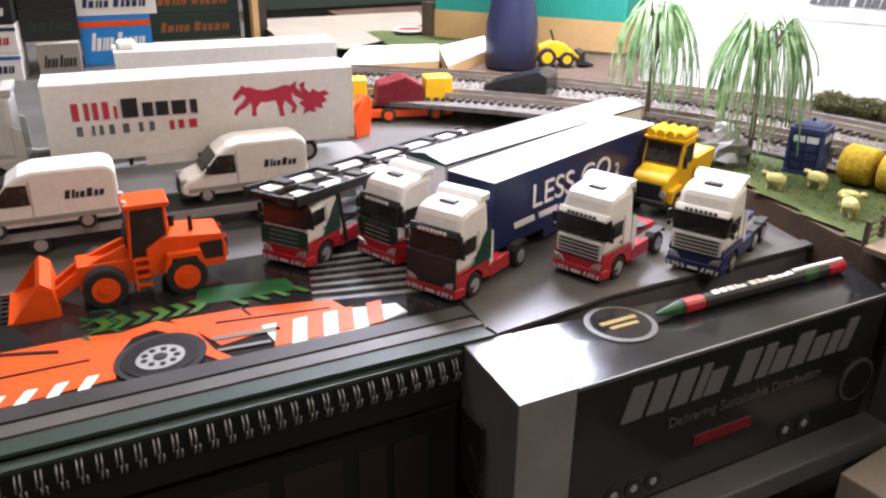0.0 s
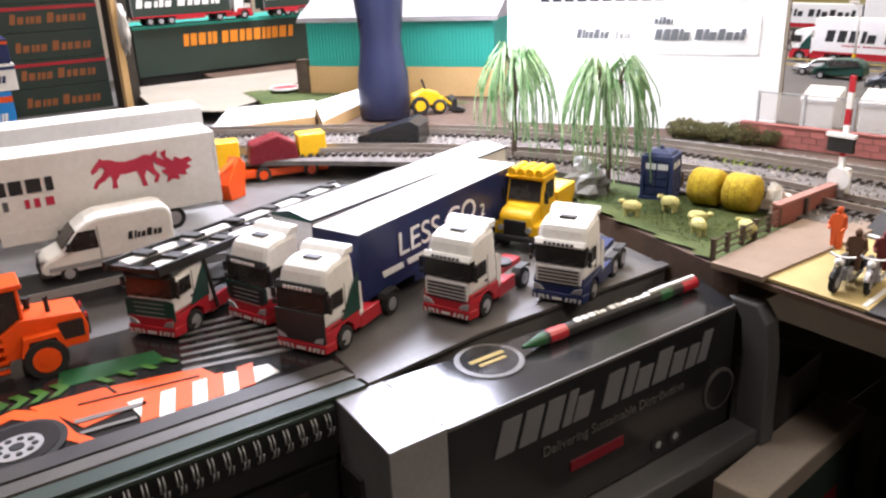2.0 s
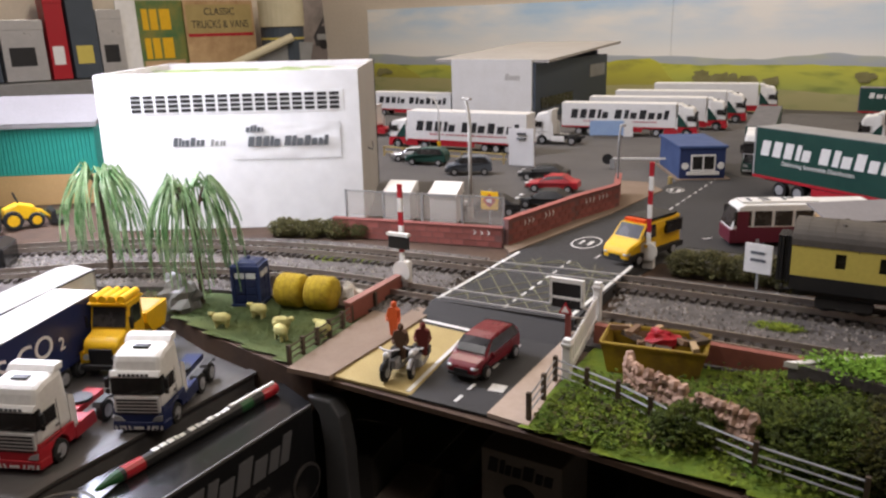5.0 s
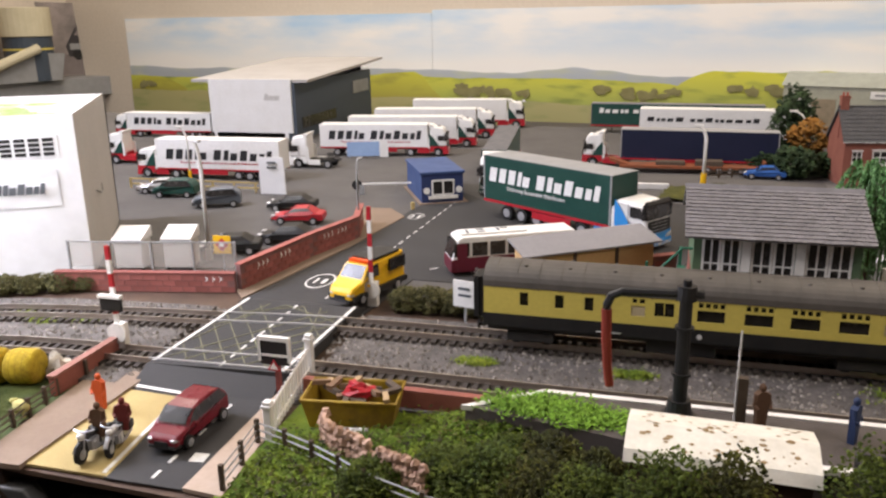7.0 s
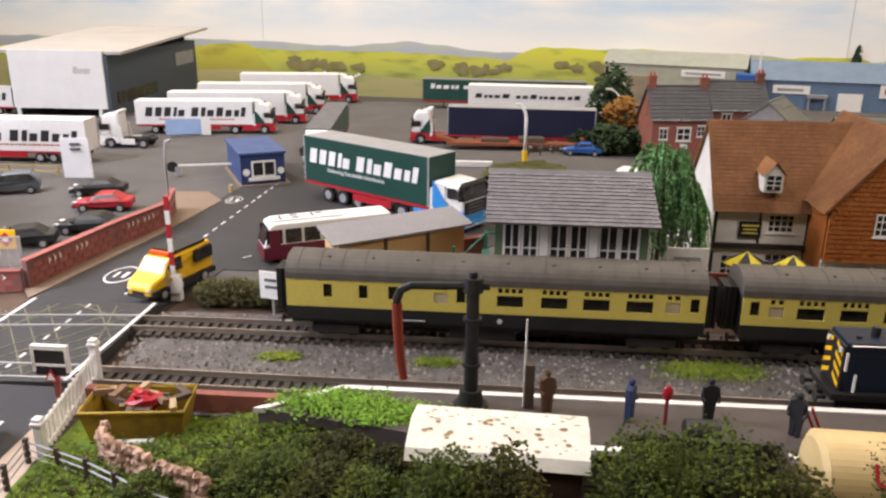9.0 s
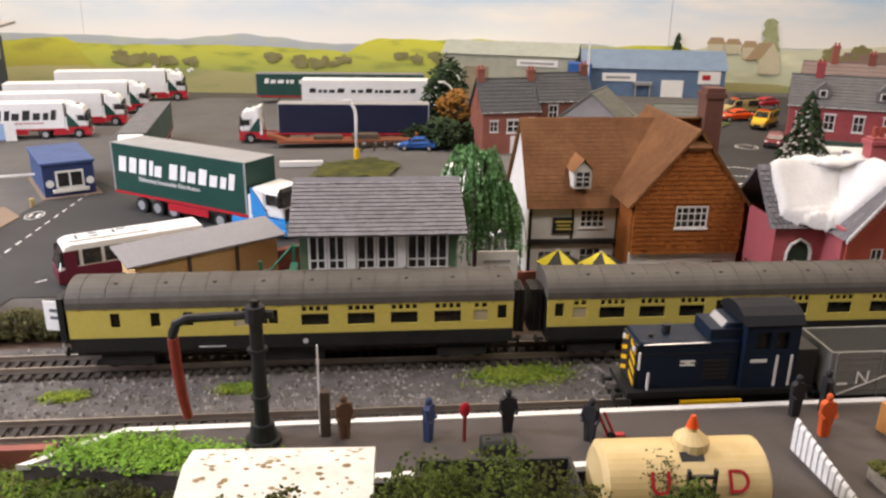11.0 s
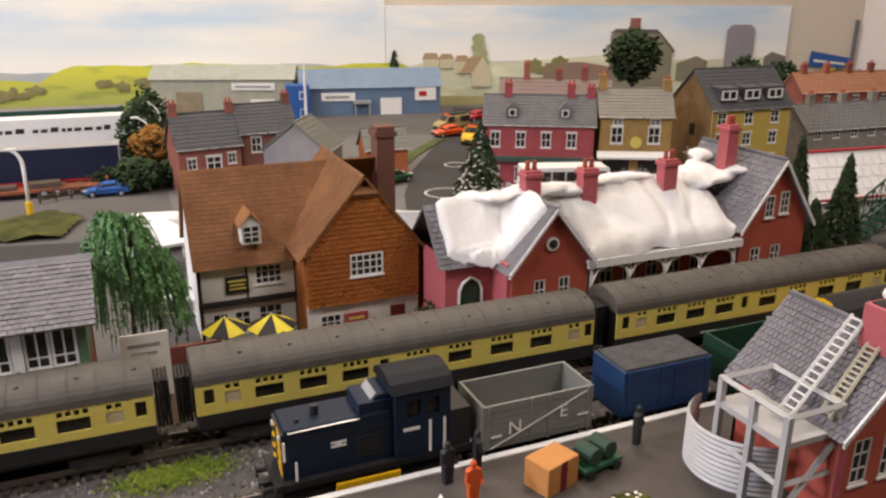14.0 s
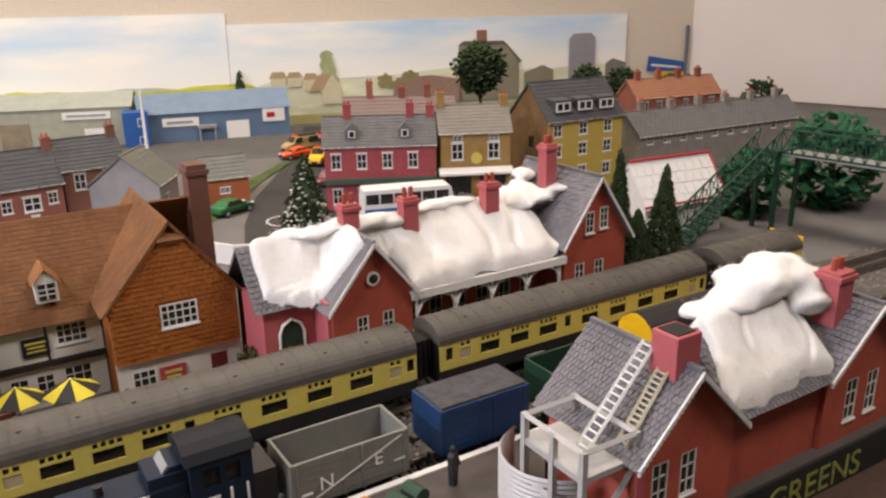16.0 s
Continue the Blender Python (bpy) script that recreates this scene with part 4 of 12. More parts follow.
# ---- backdrop: printed sky and hills on the far wall ----
def printed(name, low, high, ground=None, clouds=(0.86, 0.87, 0.88), z0=0.06, z1=0.24, scale=3.0, stretch=4.0, cover=0.5):
    m = bpy.data.materials.new(name)
    m.use_nodes = True
    nt = m.node_tree
    b = nt.nodes["Principled BSDF"]
    b.inputs["Roughness"].default_value = 0.55
    tc, sep, mr, mix = (nt.nodes.new(k) for k in ("ShaderNodeTexCoord", "ShaderNodeSeparateXYZ", "ShaderNodeMapRange", "ShaderNodeMix"))
    mix.data_type = "RGBA"
    nt.links.new(tc.outputs["Object"], sep.inputs[0])
    nt.links.new(sep.outputs[2], mr.inputs[0])
    mr.inputs[1].default_value, mr.inputs[2].default_value = z0, z1
    nt.links.new(mr.outputs[0], mix.inputs[0])
    mix.inputs[6].default_value, mix.inputs[7].default_value = (*low, 1), (*high, 1)
    mp, n, cr, mix2 = (nt.nodes.new(k) for k in ("ShaderNodeMapping", "ShaderNodeTexNoise", "ShaderNodeMapRange", "ShaderNodeMix"))
    mix2.data_type = "RGBA"
    mp.inputs["Scale"].default_value = (1, 1, stretch)
    nt.links.new(tc.outputs["Object"], mp.inputs[0])
    nt.links.new(mp.outputs[0], n.inputs["Vector"])
    n.inputs["Scale"].default_value, n.inputs["Detail"].default_value = scale, 5
    nt.links.new(n.outputs["Fac"], cr.inputs[0])
    cr.inputs[1].default_value, cr.inputs[2].default_value = 0.62 - cover * 0.3, 0.78 - cover * 0.2
    nt.links.new(cr.outputs[0], mix2.inputs[0])
    nt.links.new(mix.outputs[2], mix2.inputs[6])
    mix2.inputs[7].default_value = (*clouds, 1)
    nt.links.new(mix2.outputs[2], b.inputs["Base Color"])
    return m


SKY = printed("printed_sky", (0.8, 0.79, 0.75), (0.42, 0.58, 0.74), clouds=(0.8, 0.78, 0.74), z0=0.1, z1=0.2, cover=0.75)
HILL = printed("printed_hill", (0.3, 0.34, 0.08), (0.6, 0.58, 0.05), clouds=(0.2, 0.24, 0.05), z0=0.0, z1=0.09, scale=9, cover=0.35)
HILLFAR = printed("printed_far_hill", (0.3, 0.33, 0.36), (0.42, 0.45, 0.47), clouds=(0.45, 0.47, 0.35), z0=0.03, z1=0.1, scale=8, cover=0.3)
HILLDRY = printed("printed_brown_field", (0.34, 0.32, 0.14), (0.42, 0.36, 0.16), clouds=(0.24, 0.27, 0.1), z0=-0.02, z1=0.06, scale=7, cover=0.4)
bd = thing("backdrop", "printed backdrop of pale cloudy sky over green hills", "backdrop", at=(-428, 2130, 0), rz=BACK, kind="structure")
for x0, x1, top in ((-1112, -12, 228), (-11, 1340, 236), (1341, 2332, 212)):
    part("sky_sheet", Geo().box(x0, -6, -160, x1, -3, top), SKY, bd)


def ridge_line(x0, x1, base, amp, seed, step=14, freq=0.004):
    pts = []
    x = x0
    while x <= x1:
        pts.append((x, base + amp * noise.noise(Vector((x * freq, seed * 5.7, 0))) + amp * 0.25 * noise.noise(Vector((x * freq * 5, seed, 2)))))
        x += step
    return pts


def hill(x0, x1, base, amp, seed, y, material, name="hill_print", bottom=-158):
    top = []
    for x, z in ridge_line(x0, x1, base, amp, seed):
        k = min(1.0 if x0 < -1000 else (x - x0) / 150, 1.0 if x1 > 2300 else (x1 - x) / 150, 1.0)
        top.append((x, 10 + (z - 10) * math.sin(max(0.0, k) * math.pi / 2)))
    g = Geo()
    for a, b in zip(top, top[1:]):
        g.add([(a[0], y, bottom), (b[0], y, bottom), (b[0], y, b[1]), (a[0], y, a[1])], [(0, 1, 2, 3)])
    return part(name, g, material, bd)


OLIVE = printed("printed_olive_hill", (0.3, 0.27, 0.05), (0.52, 0.5, 0.05), clouds=(0.24, 0.22, 0.05), z0=0.0, z1=0.08, scale=6, cover=0.35)
PALEFAR = printed("printed_pale_slope", (0.5, 0.52, 0.36), (0.62, 0.62, 0.46), clouds=(0.7, 0.7, 0.5), z0=0.02, z1=0.12, scale=9, cover=0.4)
hill(-1110, 2330, 84, 16, 3, -7.5, HILLFAR)
hill(-1110, -440, 48, 12, 5, -8.5, HILL)
hill(-520, 720, 66, 14, 7, -8.5, HILL)
hill(560, 1500, 88, 16, 9, -8.7, HILL)
hill(1290, 2330, 92, 18, 15, -8.9, PALEFAR)
hill(-1110, 2330, 10, 10, 12, -11, HILLDRY)


def print_shape(name, pts, material, y=-12.0, label=""):
    """A flat printed shape on the backdrop, outline in its own plane."""
    return part(name, Geo().prism(pts, y, y + 0.5, "y"), material, bd, label)


print_shape("hill_print", [(-330, -20), (-300, 20), (-242, 58), (-160, 74), (-66, 80), (-40, 70), (-16, 40), (20, 8), (60, -20)], OLIVE, -9.6)
print_shape("hill_print", [(-1110, -20), (-1110, 34), (-1060, 50), (-1000, 53), (-940, 44), (-880, 20), (-840, -20)], OLIVE, -9.6)
TREEPRINT = mat("printed_tree", (0.2, 0.18, 0.07), 0.8, col2=(0.27, 0.25, 0.11), scale=30, amount=1.0)
rnd = random.Random(8)
for x0, x1, z0, z1, n in ((96, 262, 22, 40, 16), (62, 100, 26, 50, 5), (-1060, -1000, 20, 36, 6), (420, 620, 30, 48, 12), (720, 1000, 44, 58, 14), (1640, 1760, 66, 92, 10)):
    tl = Geo()
    for k in range(n):
        tl.blob((rnd.uniform(x0, x1), -11.6, rnd.uniform(z0, z1)), (rnd.uniform(9, 20), 0.5, rnd.uniform(6, 11)), k, 0.6, 10, 6)
    part("tree_print", tl, TREEPRINT, bd)["kind"] = "stuff"
for x, z in ((206, 8), (234, 6), (242, 10), (150, 12)):
    print_shape("car_print", [(x, z), (x + 10, z), (x + 8, z + 6), (x + 2, z + 6)], PAPER)
# printed village, tall house and tower at the end of the backdrop
POPLAR = mat("printed_poplar", (0.3, 0.33, 0.16), 0.8, col2=(0.4, 0.42, 0.24), scale=40, amount=1.0)
PCREAM = mat("printed_cream", (0.6, 0.54, 0.38), 0.8, col2=(0.5, 0.45, 0.3), scale=30)
PROOF = mat("printed_tan_roof", (0.42, 0.3, 0.17), 0.8, col2=(0.36, 0.27, 0.16), scale=30)
PSTONE = mat("printed_moss_stone", (0.25, 0.23, 0.16), 0.85, col2=(0.2, 0.185, 0.13), scale=20)
PVIOLET = mat("printed_violet_grey", (0.3, 0.275, 0.31), 0.8, col2=(0.25, 0.23, 0.26), scale=20)
tl = Geo()
for k in range(26):
    u = k / 26
    tl.blob((1551 + rnd.uniform(-18, 18) * (1 - u) ** 0.6, -11.8, 66 + u * 80), (rnd.uniform(7, 12), 0.5, rnd.uniform(8, 12)), k, 0.6, 10, 6)
part("tree_print", tl, POPLAR, bd)["kind"] = "stuff"
for x, z, w, h, r in ((1424, 70, 34, 26, 14), (1462, 76, 30, 20, 12), (1498, 66, 30, 24, 14)):
    print_shape("house_print", [(x, z), (x + w, z), (x + w, z + h), (x, z + h)], PCREAM)
    print_shape("roof_print", [(x - 3, z + h), (x + w + 3, z + h), (x + w - 4, z + h + r), (x + 4, z + h + r)], PROOF)
print_shape("house_print", [(1536, 34), (1582, 34), (1582, 66), (1562, 100), (1536, 70)], PCREAM, -12.4)
print_shape("roof_print", [(1506, 62), (1538, 66), (1562, 102), (1530, 100)], PROOF, -12.8)
print_shape("house_print", [(1868, 20), (2026, 20), (2026, 112), (1994, 150), (1890, 154), (1868, 148)], PSTONE)
print_shape("roof_print", [(1866, 150), (1880, 160), (1984, 158), (2034, 108), (2028, 104), (1990, 148)], mat("printed_dark_roof", (0.13, 0.125, 0.115), 0.8))
print_shape("chimney_print", [(1914, 155), (1940, 155), (1940, 184), (1914, 184)], mat("printed_brick_red", (0.3, 0.13, 0.1), 0.8))
print_shape("tower_print", [(2164, 40), (2238, 40), (2238, 156), (2226, 168), (2176, 168), (2164, 156)], PVIOLET)
for j in range(5):
    for i in range(3):
        print_shape("window_print", [(2174 + i * 20, 62 + j * 19), (2186 + i * 20, 62 + j * 19), (2186 + i * 20, 72 + j * 19), (2174 + i * 20, 72 + j * 19)], GREY, -12.4)
print_shape("house_print", [(2040, 40), (2120, 40), (2120, 84), (2090, 96), (2040, 80)], PSTONE)
print_shape("roof_print", [(2270, 40), (2330, 40), (2330, 92), (2290, 104), (2270, 92)], mat("printed_slate_roof", (0.2, 0.19, 0.18), 0.8))
print_shape("roof_print", [(1700, 30), (1880, 20), (1870, 74), (1800, 86), (1712, 84)], mat("printed_red_roof", (0.32, 0.2, 0.15), 0.8, col2=(0.24, 0.17, 0.14), scale=25, amount=1.0))


# ---- houses ----
def house(name, label, category, at, rz, w, d, eave, ridge, wall_mat, roof_mat, wins=(), side_wins=(), chims=(), rows=9, across=16, shop=None, group="", door=None, over=3.0):
    """Front wall at local y = 0, ridge along x."""
    h = thing(name, label, category, at=at, rz=rz, group=group)
    holes = [(x, z, x + ww, z + hh) for x, z, ww, hh in wins]
    part("front_wall", holed(Geo(), 0, w, 0, eave, holes, 0, 2), wall_mat, h)
    part("back_wall", Geo().box(0, d - 2, 0, w, d, eave), wall_mat, h)
    sh = [(y, z, y + ww, z + hh) for y, z, ww, hh in side_wins]
    for x0, x1 in ((0, 2), (w - 2, w)):
        g = holed(Geo(), 2, d - 2, 0, eave, sh, 0, 2)
        g.v = [(x0 + y, x, z) for x, y, z in g.v]
        g.prism([(0.4, eave), (d / 2, ridge - 0.6), (d - 0.4, eave)], x0, x1, "x")
        part("gable_wall", g, wall_mat, h)
    for x, z, ww, hh in wins:
        window(h, x, z, ww, hh, 0.2, 2, 2, bar=max(0.8, ww * 0.09))
        part("lintel", Geo().box(x - 1, -0.5, z + hh, x + ww + 1, 0.3, z + hh + 1.6), WHITE, h)
    for y, z, ww, hh in side_wins:
        g = Geo().box(0.8, y, z, 1.2, y + ww, z + hh)
        part("side_pane", g, GLASS, h)
    part("floor_slab", Geo().box(2, 2, 0, w - 2, d - 2, eave * 0.5), BLACK, h)
    slate_roof("roof", [slates(-over, w + over, -over, eave - 1.5, d / 2, ridge, rows, across, 3), slates(-over, w + over, d + over, eave - 1.5, d / 2, ridge, max(4, rows // 2), across // 2, 4)], roof_mat, h)
    part("ridge_tiles", Geo().box(-over, d / 2 - 1.2, ridge - 0.6, w + over, d / 2 + 1.2, ridge + 1.2), roof_mat, h)
    part("gutter", Geo().box(-over, -over - 0.8, eave - 2.4, w + over, -over + 0.6, eave - 1.0), WHITE, h)
    for cx, cy, top in chims:
        c = part("chimney", Geo().box(cx - 5, cy - 4, eave, cx + 5, cy + 4, top).box(cx - 5.8, cy - 4.8, top - 3, cx + 5.8, cy + 4.8, top - 1), wall_mat, h)
        for dx in (-2.4, 2.4):
            part("chimney_pot", Geo().cyl((cx + dx, cy, top), 1.5, 4.5, "z", 8, 1.2), BRICKRED, c)
    if door:
        x, ww, hh, dm = door
        part("door", Geo().box(x, -0.6, 0.2, x + ww, 0.0, hh), dm, h)
    return h


YBRICK = mat("yellow_brick", (0.36, 0.23, 0.08), 0.8, col2=(0.28, 0.17, 0.055), scale=80, amount=0.9, bump=0.15)
MUSTARD = mat("mustard_render", (0.48, 0.35, 0.09), 0.8, col2=(0.42, 0.3, 0.03), scale=60)
PINKBRICK = mat("pink_brick", (0.36, 0.075, 0.08), 0.75, col2=(0.28, 0.055, 0.06), scale=80, amount=0.9)
DKROOF = mat("dark_slate", (0.075, 0.075, 0.08), 0.7, col2=(0.05, 0.05, 0.053), scale=90)

hp = house("terraced_house", "pink brick terraced house with grey roof and white window frames", "house", (752, 1076, 0), -28, 142, 62, 84, 118, PINKBRICK, ROOFGREY,
           [(8 + i * 33, z, 13, 20) for z in (8, 54) for i in range(4)], [], [(30, 31, 134), (112, 31, 134), (138, 31, 130)], 10, 26, group="town houses")
for x in (36, 104):
    dm = part("dormer", Geo().prism([(x - 8, 92), (x + 8, 92), (x + 8, 104), (x, 112), (x - 8, 104)], 4, 24, "y"), ROOFGREY, hp)
    part("dormer_window", Geo().box(x - 4.5, 3.4, 94, x + 4.5, 4.2, 103), WHITE, dm)
    part("pane", Geo().box(x - 3, 3.0, 95, x + 3, 3.5, 102), GLASS, dm)
part("shop_fascia", Geo().box(-2, -8, 36, 144, 0, 42), mat("fascia_green", (0.05, 0.09, 0.07), 0.6), hp)
hy = house("shop_house", "yellow brick shop house with a white awning and round clock sign", "house", (888, 1012, 0), -25, 92, 58, 96, 128, YBRICK, mat("stone_slate", (0.24, 0.22, 0.19), 0.8, col2=(0.18, 0.165, 0.14), scale=80),
           [(14, 60, 16, 22), (62, 60, 16, 22), (16, 84, 13, 8), (64, 84, 13, 8)], [], [(4, 29, 146), (88, 29, 140)], 9, 18, group="town houses")
part("awning", Geo().prism([(-9, 44), (0, 50), (0, 47), (-9, 41)], -3, 95, "x"), WHITE, hy, "white shop awning")
part("shop_window", Geo().box(6, -0.8, 6, 40, 0, 38).box(52, -0.8, 6, 86, 0, 38), GLASS, hy)
part("round_sign", Geo().cyl((47, -2.5, 62), 7.5, 2, "y", 20), CREAM, hy, "round yellow hanging sign")
ho = house("guest_house", "large mustard guest house with dormers and white window frames", "house", (1032, 968, 0), -2, 130, 92, 102, 150, MUSTARD, DKROOF,
           [(8 + i * 44, z, 15, 17) for z in (20, 52, 80) for i in range(3)], [(34, 62, 12, 16)], [], 11, 22, group="town houses")
for i in range(3):
    x = 26 + i * 38
    dm = part("dormer", Geo().box(x - 13, 4, 112, x + 13, 40, 127).prism([(2, 126), (2, 129), (44, 131), (44, 128)], x - 15, x + 15, "x"), DKROOF, ho)
    part("dormer_frame", holed(Geo(), x - 12, x + 12, 113, 126, [(x - 10, 115, x - 1, 124), (x + 1, 115, x + 10, 124)], 2.4, 4), WHITE, dm)
    part("pane", Geo().box(x - 10, 3.2, 115, x + 10, 3.9, 124), GLASS, dm)
part("corner_strip", Geo().box(-0.8, -0.8, 0, 6, 0, 102), YBRICK, ho)
for ch in ho.children:
    if ch.name.startswith("gable_wall"):
        ch.data.materials[0] = mat("gable_brick", (0.2, 0.12, 0.05), 0.85, col2=(0.15, 0.085, 0.035), scale=70, amount=0.9)
# two joined houses beyond the pub
house("brick_cottage", "red brick cottage with grey roof and bay windows", "house", (376, 1176, 0), 8, 80, 62, 58, 98, mat("cottage_brick", (0.27, 0.1, 0.07), 0.8, col2=(0.22, 0.075, 0.055), scale=70, amount=0.9), DKROOF, [(10, 30, 12, 15), (34, 28, 20, 18), (62, 34, 11, 14)], [], [(4, 31, 112), (76, 31, 110)], 9, 16, group="cottages", door=(40, 10, 24, WHITE))
house("brick_cottage", "red brick cottage with dark roof and white windows", "house", (458, 1194, 0), 6, 74, 60, 70, 104, mat("brown_brick", (0.2, 0.085, 0.06), 0.8, col2=(0.16, 0.065, 0.045), scale=70, amount=0.9), DKROOF, [(12, 44, 14, 20), (48, 44, 14, 20)], [], [(70, 30, 116)], 9, 16, group="cottages")
# grey hall with brick extension
house("village_hall", "grey gabled hall with a dull green-grey roof", "building", (560, 1150, 0), 58, 70, 88, 48, 84, mat("hall_grey", (0.3, 0.28, 0.28), 0.8), mat("hall_roof", (0.17, 0.17, 0.15), 0.8, col2=(0.12, 0.13, 0.11)), [(20, 16, 10, 14)], [], [], 8, 12)
house("brick_annex", "small orange brick annex beside the hall", "building", (628, 1196, 0), -4, 60, 50, 36, 62, mat("orange_brick", (0.42, 0.13, 0.05), 0.8, col2=(0.34, 0.1, 0.04)), MATS["hall_roof"], [(20, 14, 14, 8)], [], [], 6, 12)


def shed(name, label, at, rz, w, d, eave, ridge, wall_mat, roof_mat):
    s = thing(name, label, "industrial unit", at=at, rz=rz, group="industrial units")
    part("front_wall", Geo().box(0, 0, 0, w, 3, eave), wall_mat, s)
    rb = Geo()
    for i in range(int(w / 6)):
        rb.box(i * 6, -0.8, 0, i * 6 + 2.5, 0, eave)
    part("cladding_ribs", rb, wall_mat, s)["kind"] = "stuff"
    part("gable_wall", Geo().prism([(3, 0), (d, 0), (d, eave), (d / 2, ridge - 1), (3, eave)], 0, 3, "x").prism([(3, 0), (d, 0), (d, eave), (d / 2, ridge - 1), (3, eave)], w - 3, w, "x"), wall_mat, s)
    rf = Geo().add([(-4, -4, eave - 1), (w + 4, -4, eave - 1), (w + 4, d / 2, ridge), (-4, d / 2, ridge), (w + 4, d + 4, eave - 1), (-4, d + 4, eave - 1)], [(0, 1, 2, 3), (3, 2, 4, 5)])
    rr = Geo()
    for i in range(int(w / 9)):
        x = i * 9
        rr.add([(x, -4.4, eave - 0.4), (x + 2, -4.4, eave - 0.4), (x + 2, d / 2, ridge + 0.8), (x, d / 2, ridge + 0.8)], [(0, 1, 2, 3)])
    part("roof", rf, roof_mat, s)
    part("roof_rib", rr, roof_mat, s)["kind"] = "stuff"
    return s


s1 = shed("warehouse_unit", "pale green-grey industrial shed with a white sign board", (386, 1852, -10), -20, 282, 90, 84, 108, mat("shed_sage", (0.42, 0.42, 0.33), 0.6), mat("shed_sage_roof", (0.36, 0.38, 0.33), 0.55))
part("sign", Geo().box(160, -3, 62, 246, -1, 76), WHITE, s1, "white sign board")
part("sign_bars", Geo().box(168, -3.5, 67, 238, -3.1, 71), GREY, s1)
part("door", Geo().box(48, -2, 0, 100, -0.9, 58), mat("shed_door", (0.3, 0.24, 0.16), 0.7, col2=(0.14, 0.12, 0.08)), s1)
part("roller_door", Geo().box(196, -2, 0, 244, -0.9, 44), WHITE, s1)
s2 = shed("warehouse_unit", "blue industrial shed with white doors and sign boards", (664, 1742, -16), -11, 286, 90, 72, 106, mat("shed_blue", (0.13, 0.2, 0.31), 0.55), mat("shed_blue_roof", (0.16, 0.23, 0.33), 0.5))
part("sign", Geo().box(40, -3, 46, 108, -1, 62), WHITE, s2, "white sign board")
part("sign_bars", Geo().box(48, -3.5, 51, 96, -3.1, 56), GREY, s2)
part("sign", Geo().box(232, -3, 44, 276, -1, 70), WHITE, s2, "white notice with a red shape")
part("sign_bars", Geo().box(240, -3.5, 52, 256, -3.1, 62), RED, s2)
part("door", Geo().box(160, -2.4, 0, 204, -0.9, 50), WHITE, s2, "pale blue-white door")
part("porch", Geo().box(104, -14, 40, 140, 0, 46).box(106, -12, 0, 109, -9, 40).box(135, -12, 0, 138, -9, 40), GREY, s2)
of = thing("site_office", "small bright blue two-storey site office", "cabin", at=(632, 1738, -12), rz=-11)
part("body", Geo().box(0, -20, 0, 46, 20, 78), BLUE, of, bevel=1)
for z in (16, 50):
    window(of, 26, z, 13, 16, -20.4, 1, 1, WHITE, sill=False, bar=1.6)
ms = thing("radio_mast", "thin white mast beside the blue shed", "mast", at=(660, 1690, 0), rz=0)
part("pole", Geo().cyl((0, 0, 0), 3.2, 112, "z", 8, 2), WHITE, ms)

bsg = thing("wall_poster", "blue and white printed strip on the wall", "poster", at=(-428, 2130, 0), rz=BACK)
part("poster_sheet", Geo().prism([(2400, 66), (2520, 60), (2522, 84), (2404, 104)], -6, -4, "y"), BLUE, bsg)
part("print_band", Geo().prism([(2412, 78), (2505, 68), (2505, 73), (2412, 84)], -6.6, -6, "y"), WHITE, bsg)
part("yellow_band", Geo().prism([(2440, 52), (2520, 46), (2520, 58), (2440, 64)], -6, -4, "y"), YELLOW, bsg)
part("poster_post", Geo().box(2516, -8, 46, 2524, -3, 178), mat("mast_slate", (0.16, 0.17, 0.2), 0.6), bsg)
# terraces and rooftops at the right
TERR = mat("terrace_slate", (0.17, 0.165, 0.165), 0.75, col2=(0.12, 0.12, 0.12), scale=60)
TERRW = mat("terrace_wall", (0.3, 0.27, 0.24), 0.8, col2=(0.22, 0.2, 0.18), scale=60, amount=0.9)
tr = house("terrace_row", "long grey terrace row with white lintels and many chimneys", "house", (1222, 985, 0), -3, 360, 70, 60, 92, TERRW, TERR, [(14 + i * 34, 46, 13, 12) for i in range(10)], [], [(30 + 60 * i, 35, 106) for i in range(6)], 8, 40, group="town houses")
house("terrace_row", "red brick terrace row behind the grey roofs", "house", (1400, 1170, 0), -8, 190, 60, 84, 114, BRICK, mat("orange_tiles", (0.36, 0.17, 0.1), 0.8, col2=(0.3, 0.13, 0.08)), [(14 + i * 30, 62, 12, 14) for i in range(6)], [], [(20 + 46 * i, 30, 128) for i in range(4)], 6, 20, group="town houses")
house("terrace_row", "row of red brick roofs behind the pink house", "house", (868, 1260, 0), -28, 170, 60, 88, 116, BRICK, mat("mixed_tiles", (0.2, 0.14, 0.12), 0.8, col2=(0.2, 0.17, 0.17)), [], [], [(40, 30, 140), (90, 30, 130), (130, 30, 134)], 6, 20, group="town houses")


